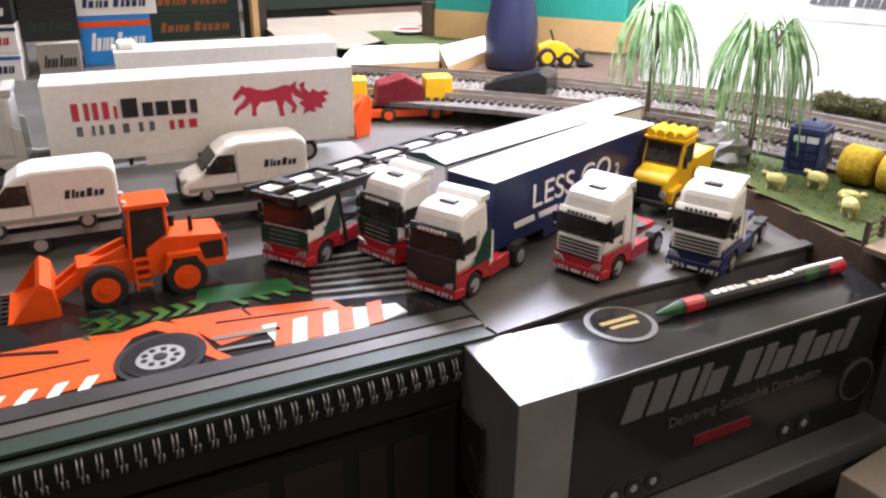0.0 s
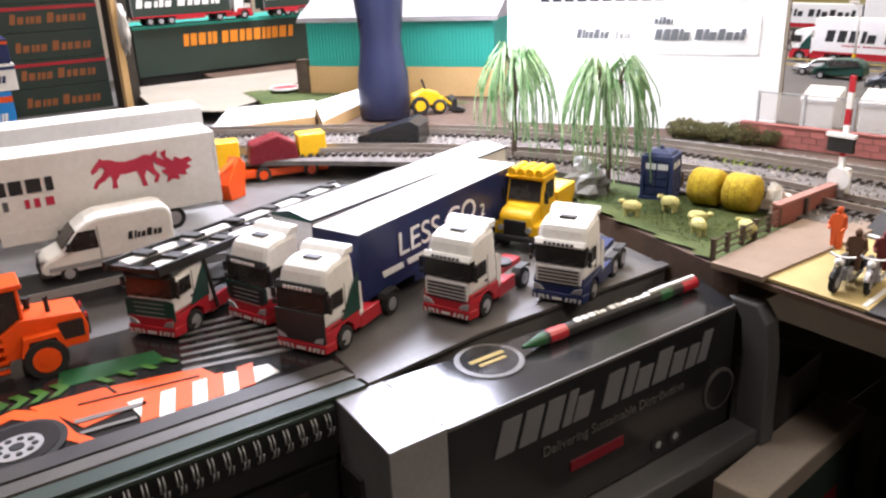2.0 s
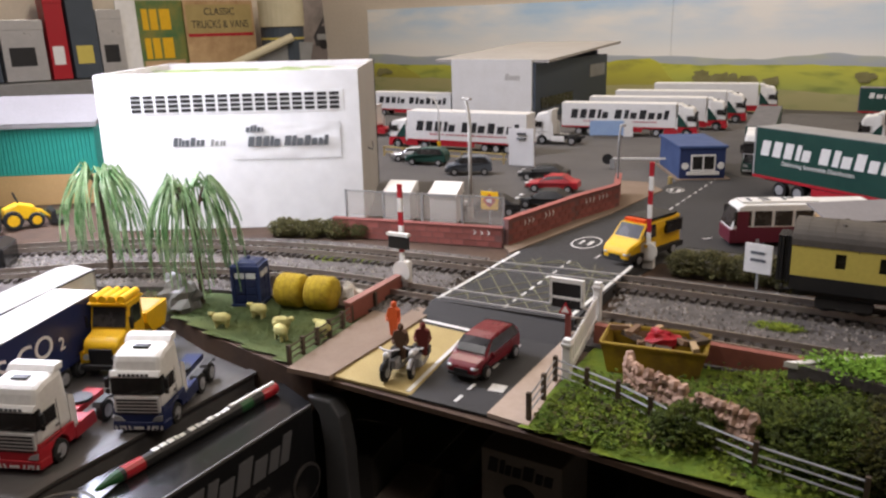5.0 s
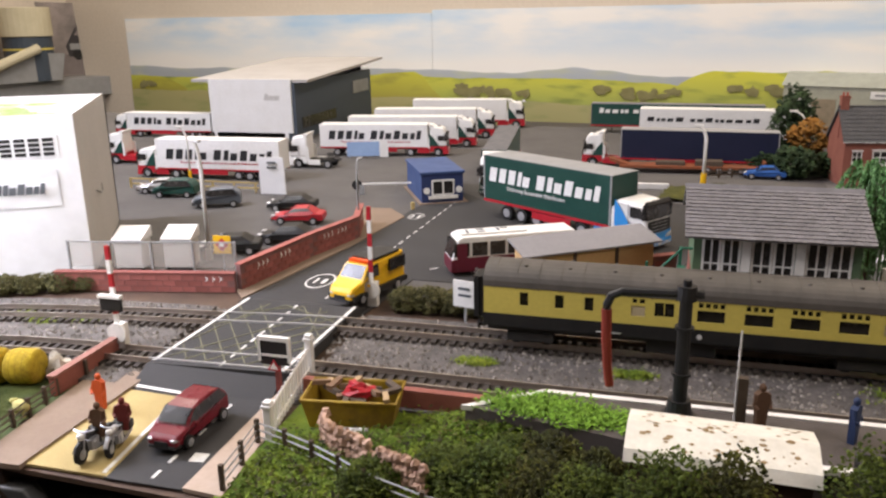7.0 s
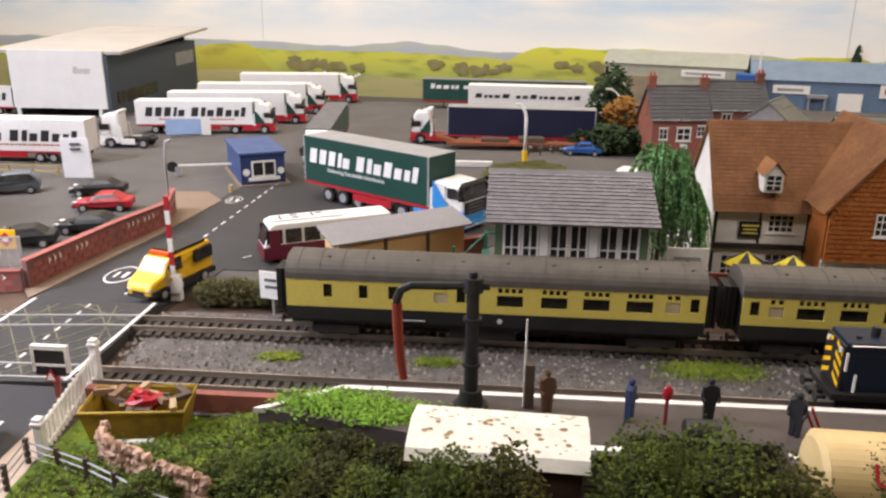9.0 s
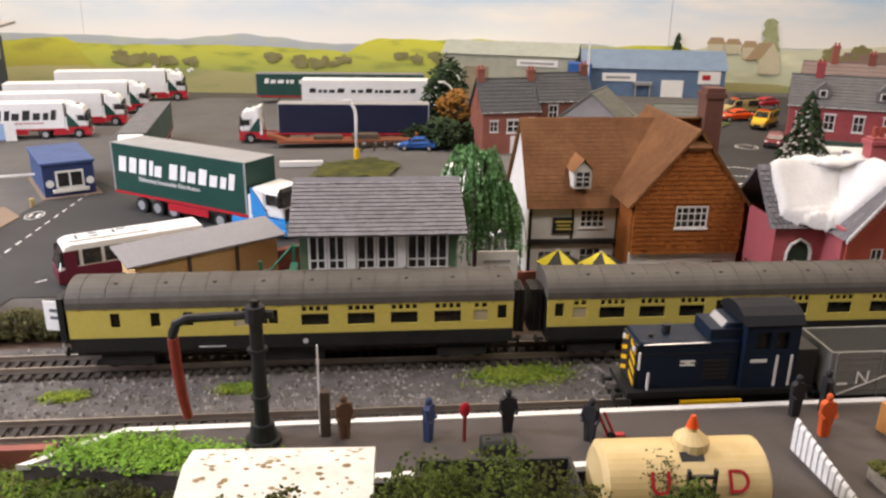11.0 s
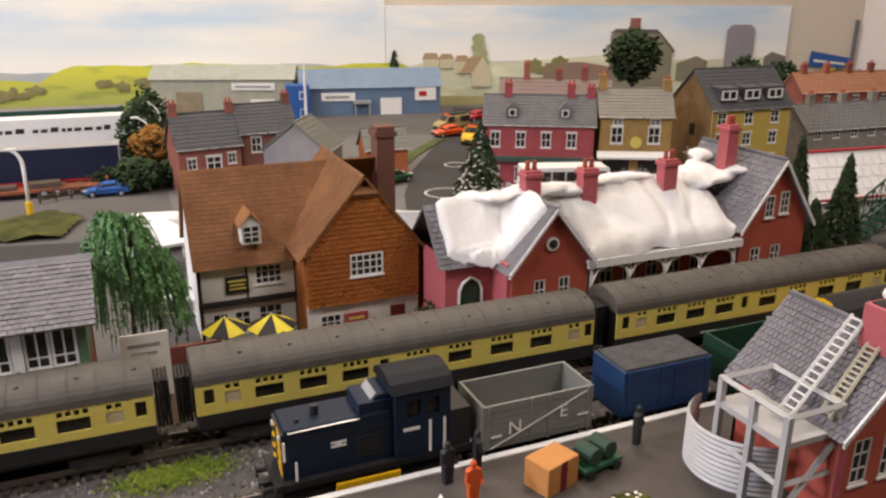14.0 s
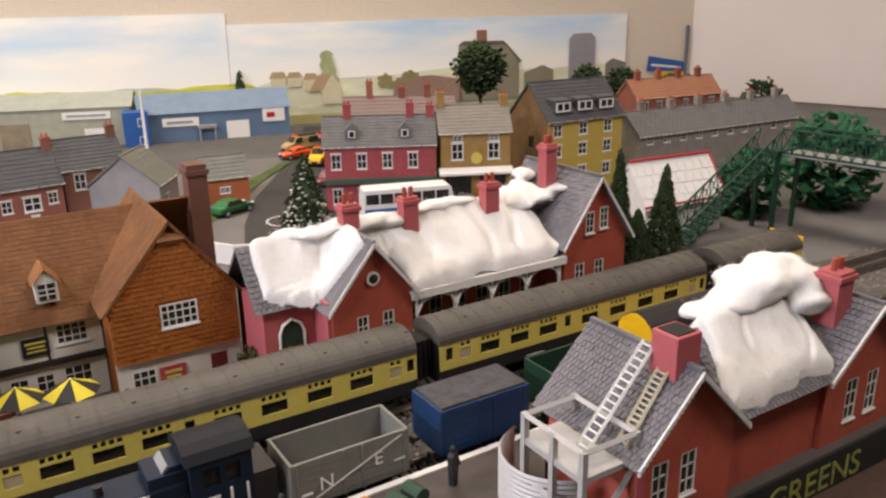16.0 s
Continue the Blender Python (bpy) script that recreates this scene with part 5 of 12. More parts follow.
def bush_tree(name, label, at, r, h, material, seed, trunk=True, clumps=260, leaf=4.0, category="tree", squash=1.0):
    """A small model tree: a trunk and a crown of many loose leaf clumps."""
    t = thing(name, label, category, at=at, group="layout trees")
    rn = random.Random(seed)
    if trunk:
        part("trunk", Geo().tube([(0, 0, 0), (r * 0.05, 0, h * 0.3), (0, r * 0.06, h * 0.75)], max(1.0, r * 0.09), 7, r * 0.05).tube([(0, 0, h * 0.35), (r * 0.4, r * 0.1, h * 0.6)], r * 0.05, 5, 0.5).tube([(0, 0, h * 0.35), (-r * 0.4, -r * 0.1, h * 0.65)], r * 0.05, 5, 0.5), WOODPOST, t)
    g = Geo()
    zc, rzz = (h - r * squash) if trunk else h * 0.45, r * squash if trunk else h * 0.55
    for k in range(clumps):
        d = Vector((rn.gauss(0, 1), rn.gauss(0, 1), rn.gauss(0, 1))).normalized()
        q = rn.uniform(0.55, 1.0) * (1 + 0.25 * noise.noise(d * 2 + Vector((seed, 0, 0))))
        c = (d.x * r * q, d.y * r * q, zc + d.z * rzz * q)
        s = leaf * rn.uniform(0.6, 1.3)
        a, b = rn.uniform(0, 6.28), rn.uniform(-0.8, 0.8)
        n = 5
        pts = [(c[0] + s * math.cos(a + 6.28 * j / n) * rn.uniform(0.6, 1.1), c[1] + s * math.sin(a + 6.28 * j / n) * rn.uniform(0.6, 1.1), c[2] + s * b * math.cos(a * 2 + 6.28 * j / n) + rn.uniform(-0.3, 0.3) * s) for j in range(n)]
        g.add(pts + [(c[0] + d.x * s * 0.6, c[1] + d.y * s * 0.6, c[2] + s * 0.6 * d.z + s * 0.2)], [(j, (j + 1) % n, n) for j in range(n)] + [tuple(range(n))])
    part("crown", g, material, t)["kind"] = "stuff"
    return t


bush_tree("round_tree", "dark green round tree before the printed house", (1300, 1520, 0), 54, 172, DKLEAF, 1, clumps=1500, leaf=6)
for k, (x, y, r, h) in enumerate(((1580, 1500, 34, 112), (1665, 1480, 36, 104), (1640, 1300, 36, 104), (1760, 1180, 38, 92))):
    bush_tree("round_tree", "dark round tree among the roofs", (x, y, 0), r, h, DKLEAF, 20 + k, clumps=360, leaf=7)
bush_tree("autumn_tree", "orange-brown autumn tree beside the yard", (352, 1290, 0), 30, 72, mat("autumn_leaf", (0.3, 0.13, 0.02), 0.9, col2=(0.2, 0.1, 0.02), scale=90, amount=1.0), 31, clumps=420, leaf=5)
for k, (x, y, r, h) in enumerate(((330, 1230, 34, 40), (290, 1270, 30, 34), (380, 1240, 28, 36), (340, 1380, 34, 96), (360, 1480, 34, 104))):
    bush_tree("bush", "dark green bush at the edge of the yard", (x, y, 0), r, h, DKLEAF, 40 + k, trunk=False, clumps=1100, leaf=4.2, category="bush")


def conifer(name, label, at, r, h, material, seed, n=420, leaf=2.2):
    t = thing(name, label, "tree", at=at, group="conifers")
    rn = random.Random(seed)
    part("trunk", Geo().cyl((0, 0, 0), r * 0.12, h * 0.9, "z", 6, 0.4), WOODPOST, t)
    g = Geo()
    for k in range(n):
        u = rn.random() ** 0.7
        z, a = h * (0.08 + 0.92 * (1 - u)), rn.uniform(0, 6.28)
        q = r * u * rn.uniform(0.55, 1.0)
        x, y, s = q * math.cos(a), q * math.sin(a), leaf * rn.uniform(0.6, 1.3)
        d = Vector((math.cos(a), math.sin(a), -0.25)) * s
        p = Vector((-math.sin(a), math.cos(a), 0)) * s * 0.5
        c = Vector((x, y, z))
        g.add([c - p, c + d + p * 0.3, c + d - p * 0.3, c + p, c + Vector((0, 0, s * 0.8))], [(0, 1, 4), (1, 2, 4), (2, 3, 4), (0, 3, 2, 1)])
    part("foliage", g, material, t)["kind"] = "stuff"
    return t


xt = conifer("christmas_tree", "dark Christmas tree dusted with white and hung with red baubles", (598, 765, 14), 42, 126, DKLEAF, 3, 1500, 4.5)
rn = random.Random(5)
fl = Geo()
for k in range(1000):
    u = rn.random() ** 0.6
    z, a = 126 * (0.08 + 0.9 * (1 - u)), rn.uniform(0, 6.28)
    q = 42 * u * rn.uniform(0.8, 1.04)
    if k < 22:
        part("bauble", Geo().blob((q * math.cos(a), q * math.sin(a), z), 2.0, 0, 0, 8, 6), RED, xt, smooth=True)
    fl.blob((q * math.cos(a + 1), q * math.sin(a + 1), z + 2), (1.5, 1.5, 0.8), k, 0.4, 5, 4)
part("snow_flecks", fl, SNOW, xt)["kind"] = "stuff"
for x, y, r, h in ((850, 648, 19, 112), (908, 646, 21, 92), (880, 652, 20, 52)):
    conifer("cypress", "tall dark green cypress beside the station", (x, y, 22), r, h, DKLEAF, int(x), 2200, 2.8)
conifer("small_conifer", "small dark conifer standing behind the blue shed", (897, 1838, 0), 22, 116, DKLEAF, 8, 420, 6)

# ---- the pub ----
pb = thing("country_pub", "country pub with brown tiled roof, white front and tile-hung gable wing", "pub", at=(346, 668, 0))
fw = [(41, 43, 61, 58), (8, 6, 20, 24), (24, 6, 36, 24), (42, 6, 60, 26)]
part("front_wall", holed(Geo(), 0, 78, 0, 63, fw, 39, 41), RENDER, pb, "white rendered front")
part("jetty_beam", Geo().box(-1, 36, 30, 78, 39.4, 34), TIMBER, pb, "black timber beam")
tb = Geo().box(-0.6, 38, 0, 2, 39.2, 63).box(34, 38.2, 34, 35.5, 39.2, 63).box(70, 38.2, 0, 72, 39.2, 63)
part("timber_frame", tb, TIMBER, pb)
for x, z, w_, h_, nx in ((41, 43, 20, 15, 4), (8, 6, 12, 18, 2), (24, 6, 12, 18, 2), (42, 6, 18, 20, 3)):
    window(pb, x, z, w_, h_, 39, nx, 3, WHITE, bar=1.0)
sg = part("hanging_board", Geo().box(19, 37.4, 39, 36, 38.8, 52), BLACK, pb, "black notice board with pale writing")
part("board_bars", Geo().box(21, 37.0, 48, 34, 37.4, 49.4).box(22, 37.0, 45, 33, 37.4, 46.2).box(21.5, 37.0, 42, 33.5, 37.4, 43.2), CREAM, sg)
part("gable_wall", Geo().prism([(39, 0), (39, 62), (82, 121), (130, 62), (130, 0)], 0, 2, "x"), RENDER, pb, "white left gable")
part("back_wall", Geo().box(2, 128, 0, 155, 130, 62), RENDER, pb)
slate_roof("main_roof", [slates(-3, 112, 34, 61, 82, 124, 22, 42, 5, 0.4), slates(-3, 156, 134, 58, 82, 124, 10, 30, 6, 0.4)], TILE, pb, "brown clay tile roof", 0, "tile")
gw = Geo()
win = (103, 54, 128, 71)
gw.prism([(71, 34), (71, 76), (109, 118), (121, 118), (156, 76), (156, 71), (71, 71)][1:6] + [(71, 71)], 0, 2, "y")
holed(gw, 71, 156, 34, 71, [win], 0, 2)
part("tile_hung_wall", gw, TILEWALL, pb, "orange-brown hung tiles")
tl = Geo()
rn = random.Random(9)
for r in range(24):
    z = 34 + r * 3.6
    x0 = 71 if z < 76 else 71 + (z - 76) * 38 / 42
    x1 = 156 if z < 76 else 156 - (z - 76) * 35 / 42
    n = int((x1 - x0) / 4.2)
    for i in range(n):
        a = x0 + (i + (r % 2) * 0.5) * 4.2
        b = min(a + 4.0, x1)
        if z + 3 > win[1] and z < win[3] and b > win[0] and a < win[2]:
            continue
        if z > 115 or rn.random() < 0.03:
            continue
        o = rn.uniform(0.7, 1.0)
        tl.add([(a, -o, z - 0.3), (b, -o, z - 0.3), (b, -0.1, z + 3.6), (a, -0.1, z + 3.6), (a, 0, z - 0.3), (b, 0, z - 0.3)], [(0, 1, 2, 3), (4, 5, 1, 0), (5, 2, 1), (4, 0, 3)])
part("hung_tiles", tl, TILEWALL, pb)["kind"] = "stuff"
window(pb, 103, 54, 25, 17, -0.6, 5, 3, WHITE, bar=1.2)
part("wing_lower_wall", holed(Geo(), 71, 156, 0, 34, [(80, 8, 96, 26), (134, 0, 146, 26)], 3, 5), RENDER, pb, "white wall under the tile hanging")
window(pb, 80, 8, 16, 18, 2.4, 3, 3, WHITE, bar=1.0)
part("wing_door", Geo().box(134, 3.2, 0, 146, 4, 26), mat("door_red", (0.2, 0.03, 0.02), 0.6), pb)
part("pub_sign", Geo().box(98, 1.2, 12, 116, 2.8, 25), mat("sign_red", (0.4, 0.06, 0.07), 0.6), pb, "red notice with pale bars")
part("sign_bars", Geo().box(101, 0.8, 20, 113, 1.2, 22).box(102, 0.8, 16, 112, 1.2, 18), CREAM, pb)
part("wing_side_wall", Geo().box(71, 5, 0, 73, 40, 76).box(154, 5, 0, 156, 128, 76), TILEWALL, pb)
rl, rr = slates(2, 118, 66, 71, 115, 129, 20, 40, 7, 0.4), slates(2, 122, 161, 71, 115, 129, 20, 40, 8, 0.4)
for gg in (rl, rr):
    gg.v = [(y, x - 4, z) for x, y, z in gg.v]
slate_roof("wing_roof", [rl, rr], TILE, pb, "brown clay tile roof of the wing", 0, "tile")
part("half_hip", Geo().add([(106, -4, 116), (124, -4, 116), (115, 12, 130), (106, -3, 114), (124, -3, 114)], [(0, 1, 2), (0, 3, 4, 1)]), TILE, pb)
dm = part("dormer", Geo().prism([(33, 76), (47, 76), (47, 90), (40, 98), (33, 90)], 36, 60, "y"), WHITE, pb, "white dormer")
part("dormer_window", Geo().box(35, 35.2, 78, 45, 35.9, 89), GLASS, dm)
part("dormer_bars", Geo().box(39.6, 34.8, 78, 40.4, 35.2, 89).box(35, 34.8, 81.4, 45, 35.2, 82.1).box(35, 34.8, 85, 45, 35.2, 85.7), WHITE, dm)
part("dormer_roof", Geo().add([(31, 34, 89), (40, 34, 99.5), (40, 66, 99.5), (31, 60, 89), (49, 34, 89), (49, 60, 89)], [(0, 1, 2, 3), (4, 5, 2, 1)]), TILE, dm)
ch = part("chimney", Geo().box(150, 76, 40, 165, 92, 148).box(148.5, 74.5, 140, 166.5, 93.5, 144), mat("old_brick", (0.16, 0.07, 0.05), 0.8, col2=(0.11, 0.05, 0.035)), pb, "tall brown brick chimney")
part("yard_wall", Geo().box(-26, -8, 0, 8, -5, 24), BRICK, pb, "red brick garden wall")


def parasol(at, colours, label, r=17, h=26):
    p = thing("parasol", label, "parasol", at=at, group="pub parasols")
    part("pole", Geo().cyl((0, 0, 0), 0.7, h, "z", 8), WHITE, p)
    for i in range(8):
        a, b = 2 * math.pi * i / 8, 2 * math.pi * (i + 1) / 8
        pt = [(r * math.cos(a), r * math.sin(a), h - 9), (r * math.cos(b), r * math.sin(b), h - 9), (0, 0, h)]
        part("panel", Geo().add(pt + [(x * 0.98, y * 0.98, z - 0.6) for x, y, z in pt], [(0, 1, 2), (5, 4, 3), (0, 3, 4, 1), (1, 4, 5, 2), (2, 5, 3, 0)]), colours[i % 2], p)


PARASOL = mat("parasol_yellow", (0.62, 0.52, 0.02), 0.6, col2=(0.5, 0.4, 0.02), scale=60)
parasol((356, 648, 19), (PARASOL, BLACK), "yellow and black striped garden parasol outside the pub", 16, 27)
parasol((386, 642, 19), (PARASOL, BLACK), "yellow and black striped garden parasol outside the pub", 17, 27)
parasol((340, 770, 0), (WHITE, BLACK), "white and black striped garden parasol beside the pub", 17, 28)
nb = thing("notice_board", "white notice board behind the coaches", "notice board", at=(291, 606, 14))
part("panel", Geo().box(0, 0, 4, 27, 1.4, 46), RENDER, nb)
part("post", Geo().box(2, 1.4, 0, 4, 3, 46), WOODPOST, nb)
part("post", Geo().box(23, 1.4, 0, 25, 3, 46), WOODPOST, nb)
part("text_bars", Geo().box(4, -0.4, 38, 22, 0, 40).box(6, -0.4, 33, 20, 0, 34.4), GREY, nb)

# ---- snow-covered far station ----
def bargeboard(g, x0, x1, xa, z0, za, y, n=19, size=1.7):
    """A toothed board along both slopes of a gable."""
    for xs, xe in ((x0, xa), (x1, xa)):
        for i in range(n):
            t0, t1 = i / n, (i + 0.8) / n
            ax, az, bx, bz = xs + (xe - xs) * t0, z0 + (za - z0) * t0, xs + (xe - xs) * t1, z0 + (za - z0) * t1
            g.prism([(ax, az), (bx, bz), (bx, bz - size * 1.4), ((ax + bx) / 2, (az + bz) / 2 - size * 2.2), (ax, az - size * 1.4)], y, y - 1.2, "y")
        d = (za - z0) / abs(xe - xs)
        g.prism([(xs, z0 + 0.2), (xe, za + 0.2), (xe, za - 0.7), (xs, z0 - 0.7)], y + 0.4, y - 1.0, "y")
    return g


def gable_block(st, x0, x1, y0, y1, base, eave, apex, wall_mat, roof_mat, wins, rows=12, across=16, rnd_win=None, seed=1):
    xa = (x0 + x1) / 2
    g = holed(Geo(), x0, x1, base, eave, [(a, b, a + w, b + h) for a, b, w, h in wins if b + h <= eave], y0, y0 + 2)
    g.prism([(x0, eave), (xa, apex), (x1, eave)], y0, y0 + 2, "y")
    part("gable_wall", g, wall_mat, st)
    part("side_wall", Geo().box(x0, y0 + 2, base, x0 + 2, y1, eave), wall_mat, st)
    part("side_wall", Geo().box(x1 - 2, y0 + 2, base, x1, y1, eave), wall_mat, st)
    part("back_wall", Geo().box(x0, y1 - 2, base, x1, y1, eave).prism([(x0, eave), (xa, apex), (x1, eave)], y1 - 2, y1, "y"), wall_mat, st)
    part("floor", Geo().box(x0 + 2, y0 + 4, base, x1 - 2, y1 - 2, base + 6), BLACK, st)
    for a, b, w, h in wins:
        window(st, a, b, w, h, y0 - (1.0 if b + h > eave else 0), 2, 3, RENDER, bar=1.0)
    over = 5
    l = slates(y0 - over, y1 + over, x0 - 5, eave - 3.5, xa, apex + 1.6, rows, across, seed)
    r = slates(y0 - over, y1 + over, x1 + 5, eave - 3.5, xa, apex + 1.6, rows, across, seed + 1)
    for gg, nm in ((l, "roof_slope"), (r, "roof_slope")):
        gg.v = [(y, x, z) for x, y, z in gg.v]
        slate_roof(nm, [gg], roof_mat, st, "grey slate roof slope", 300 if seed == 21 and gg is l else 0)
    part("ridge", Geo().box(xa - 1.4, y0 - over, apex + 1, xa + 1.4, y1 + over, apex + 3), roof_mat, st)
    part("bargeboard", bargeboard(Geo(), x0 - 5, x1 + 5, xa, eave - 3.5, apex + 1.6, y0 - over), WHITE, st, "white toothed bargeboard")


def chimney_stack(st, x, y, z0, z1, w=10, d=10, m=None, plain=False):
    if plain:
        part("chimney", Geo().box(x - w / 2, y - d / 2, z0, x + w / 2, y + d / 2, z1), m or PINK, st, "plain pink-red chimney stack", bevel=0.5)
        return
    c = part("chimney", Geo().box(x - w / 2, y - d / 2, z0, x + w / 2, y + d / 2, z1).box(x - w / 2 - 1.4, y - d / 2 - 1.4, z1 - 5, x + w / 2 + 1.4, y + d / 2 + 1.4, z1 - 2), m or PINK, st, "pink-red chimney stack", bevel=0.3)
    for dx in (-w * 0.22, w * 0.22):
        part("chimney_pot", Geo().cyl((x + dx, y, z1), 1.9, 7, "z", 10, 1.6), BRICKRED, c)


FLUFF = bpy.data.textures.new("cotton_fluff", "CLOUDS")
FLUFF.noise_scale, FLUFF.noise_depth = 0.02, 3


def roof_height(x, y, blocks, spans):
    """Height of the roofs at x, y. blocks: gables across x; spans: slopes along y."""
    z = -50.0
    for x0, x1, ya, za, yb, zb, yc, zc in spans:
        if x0 <= x <= x1 and ya <= y <= yc:
            z = max(z, za + (zb - za) * (y - ya) / (yb - ya) if y < yb else zb + (zc - zb) * (y - yb) / (yc - yb))
    for x0, x1, y0, y1, low, high in blocks:
        if x0 <= x <= x1 and y0 <= y <= y1:
            z = max(z, high - (high - low) * abs(x - (x0 + x1) / 2) * 2 / (x1 - x0))
    return z


def cotton_pad(parent, corners, thick, roof, seed, creases=()):
    """A soft flat pad of wadding between four corners of the plan, lying on the roof below it, folded along the creases."""
    nu, nv, top, low = 54, 36, [], []
    a, b, c, d = [Vector(p) for p in corners]
    for j in range(nv + 1):
        for i in range(nu + 1):
            u, v = i / nu, j / nv
            p = (a * (1 - u) + b * u) * (1 - v) + (d * (1 - u) + c * u) * v
            k = Vector((p.x * 0.05, p.y * 0.05, seed))
            e = Vector((noise.noise(k), noise.noise(k + Vector((9, 0, 0))))) * (3.6 if min(u, v, 1 - u, 1 - v) < 0.02 else 2.0)
            p = p + e
            q, found = p.copy(), []
            while not found:
                found = [h for h in (roof(q.x + r, q.y + w) for r, w in ((0, 0), (-4, 0), (4, 0), (0, -4), (0, 4))) if h > 0]
                q += ((a + b + c + d) / 4 - q) * 0.06
            z = sum(found) / len(found) - (p - q).length * 0.25
            rim = min(1.0, min(u, 1 - u) * 9.0, min(v, 1 - v) * 7.0)
            puff = 0.92 + 0.42 * noise.noise(Vector((p.x * 0.045, p.y * 0.03, seed + 4))) + 0.1 * noise.noise(Vector((p.x * 0.2, p.y * 0.16, seed)))
            for q, slant in creases:
                puff -= 0.3 * math.exp(-((u - q - slant * (v - 0.5) - 0.03 * math.sin(v * 9 + q * 20)) / 0.022) ** 2) * min(1.0, 3 * (1 - v))
            top.append((p.x, p.y, z + thick * puff * math.sqrt(max(0.0, 1 - (1 - rim) ** 2)) + 0.3))
            low.append((p.x, p.y, z - 0.6))
    n, m, faces = (nu + 1) * (nv + 1), nu + 1, []
    for j in range(nv):
        for i in range(nu):
            q = j * m + i
            faces += [(q, q + 1, q + m + 1, q + m), (n + q + m, n + q + m + 1, n + q + 1, n + q)]
    for i in range(nu):
        faces += [(i + 1, i, n + i, n + i + 1), (nv * m + i, nv * m + i + 1, n + nv * m + i + 1, n + nv * m + i)]
    for j in range(nv):
        faces += [(j * m, j * m + m, n + j * m + m, n + j * m), (j * m + m + nu, j * m + nu, n + j * m + nu, n + j * m + m + nu)]
    pad = part("cotton_pad", Geo().add(top + low, faces), SNOW, parent, smooth=True)
    rn, f = random.Random(seed), Geo()
    for k in range(220):
        i, j = (rn.choice((0, 1, nu - 1, nu)), rn.randrange(nv)) if k % 2 else (rn.randrange(nu), rn.choice((0, 1, nv - 1, nv)))
        p = Vector(top[j * m + i])
        t = Vector((rn.gauss(0, 1), rn.gauss(0, 1), rn.gauss(0.3, 0.6))) * 2.4
        f.tube([p, p + t * 0.5 + Vector((0, 0, 0.5)), p + t], 0.14, 3, 0.06)
    part("cotton_fibre", f, SNOW, pad)["kind"] = "stuff"


def cotton_billow(parent, spots, seed):
    """A teased-out puff of cotton: soft lumps (centre and half sizes) melted together."""
    g = Geo()
    for k, (x, y, z, a, b, c) in enumerate(spots):
        g.blob((x, y, z), (a, b, c), seed + k, 0.3, 22, 14, 1.4)
    ob = part("cotton_billow", g, SNOW, parent)
    m = ob.modifiers.new("melt", "REMESH")
    m.mode, m.voxel_size, m.use_smooth_shade = "VOXEL", 0.0016, True
    m = ob.modifiers.new("soften", "SMOOTH")
    m.factor, m.iterations = 0.5, 16
    m = ob.modifiers.new("fluff", "DISPLACE")
    m.texture, m.strength, m.mid_level, m.texture_coords = FLUFF, 0.005, 0.5, "LOCAL"
    rn, f = random.Random(seed), Geo()
    for x, y, z, a, b, c in spots:
        for k in range(260):
            d = Vector((rn.gauss(0, 1), rn.gauss(0, 1), rn.gauss(0.2, 1))).normalized()
            p = Vector((x + d.x * a * 0.96, y + d.y * b * 0.96, z + d.z * c * 0.96))
            t = Vector((rn.gauss(0, 1), rn.gauss(0, 1), rn.gauss(0, 1))) * 2.0
            f.tube([p - d * 1.6, p - d * 0.4 + t * 0.5, p - d * 0.6 + t], 0.09, 3, 0.04)
    part("cotton_fibre", f, SNOW, ob)["kind"] = "stuff"


SROOF = mat("station_slate", (0.17, 0.16, 0.175), 0.6, col2=(0.12, 0.115, 0.125), scale=50, amount=0.8, vary=0.1, grains=0.14)
fs = thing("station_building", "red brick country station with toothed gables under cotton-wool snow", "station", at=(0, 0, 0))
gable_block(fs, 546, 608, 602, 668, 8, 70, 109, BRICKRED, SROOF, [(564, 34, 9, 24), (584, 34, 9, 24)], 12, 20, seed=11)
part("round_window", Geo().cyl((577, 600.4, 84), 5, 1.8, "y", 18), WHITE, fs, "round white framed window")
part("round_pane", Geo().cyl((577, 600.0, 84), 3.4, 0.5, "y", 16), GLASS, fs)
gable_block(fs, 748, 814, 602, 690, 8, 78, 127, BRICKRED, SROOF, [(760, 36, 10, 22), (781, 36, 10, 22), (769, 82, 9, 18), (784, 84, 9, 18)], 14, 24, seed=13)
part("porch_wall", holed(Geo(), 506, 546, 8, 72, [(517, 12, 534, 56)], 626, 628), PINK, fs, "pink plastic porch wall")
part("porch_door", Geo().box(518, 627, 10, 533, 627.8, 55), mat("door_green", (0.03, 0.06, 0.04), 0.6), fs, "dark green arched door")
part("porch_arch", Geo().tube([(516.5, 625.6, 12), (516.5, 625.6, 48), (519, 625.6, 54), (525.5, 625.6, 58), (532, 625.6, 54), (534.5, 625.6, 48), (534.5, 625.6, 12)], 1.2, 6), RENDER, fs)
part("porch_side", Geo().box(543, 604, 8, 546, 628, 72).box(506, 628, 8, 508, 668, 72), PINK, fs)
part("main_wall", holed(Geo(), 608, 748, 8, 70, [(620 + i * 22, 14, 632 + i * 22, 52) for i in range(6)], 636, 638), BRICKRED, fs)
for i in range(6):
    window(fs, 620 + i * 22, 14, 12, 38, 636, 2, 4, RENDER, bar=1.0)
slate_roof("main_roof", [slates(500, 752, 622, 68, 654, 106, 12, 60, 15), slates(500, 752, 690, 66, 654, 106, 6, 40, 16)], SROOF, fs, "grey slate main roof")
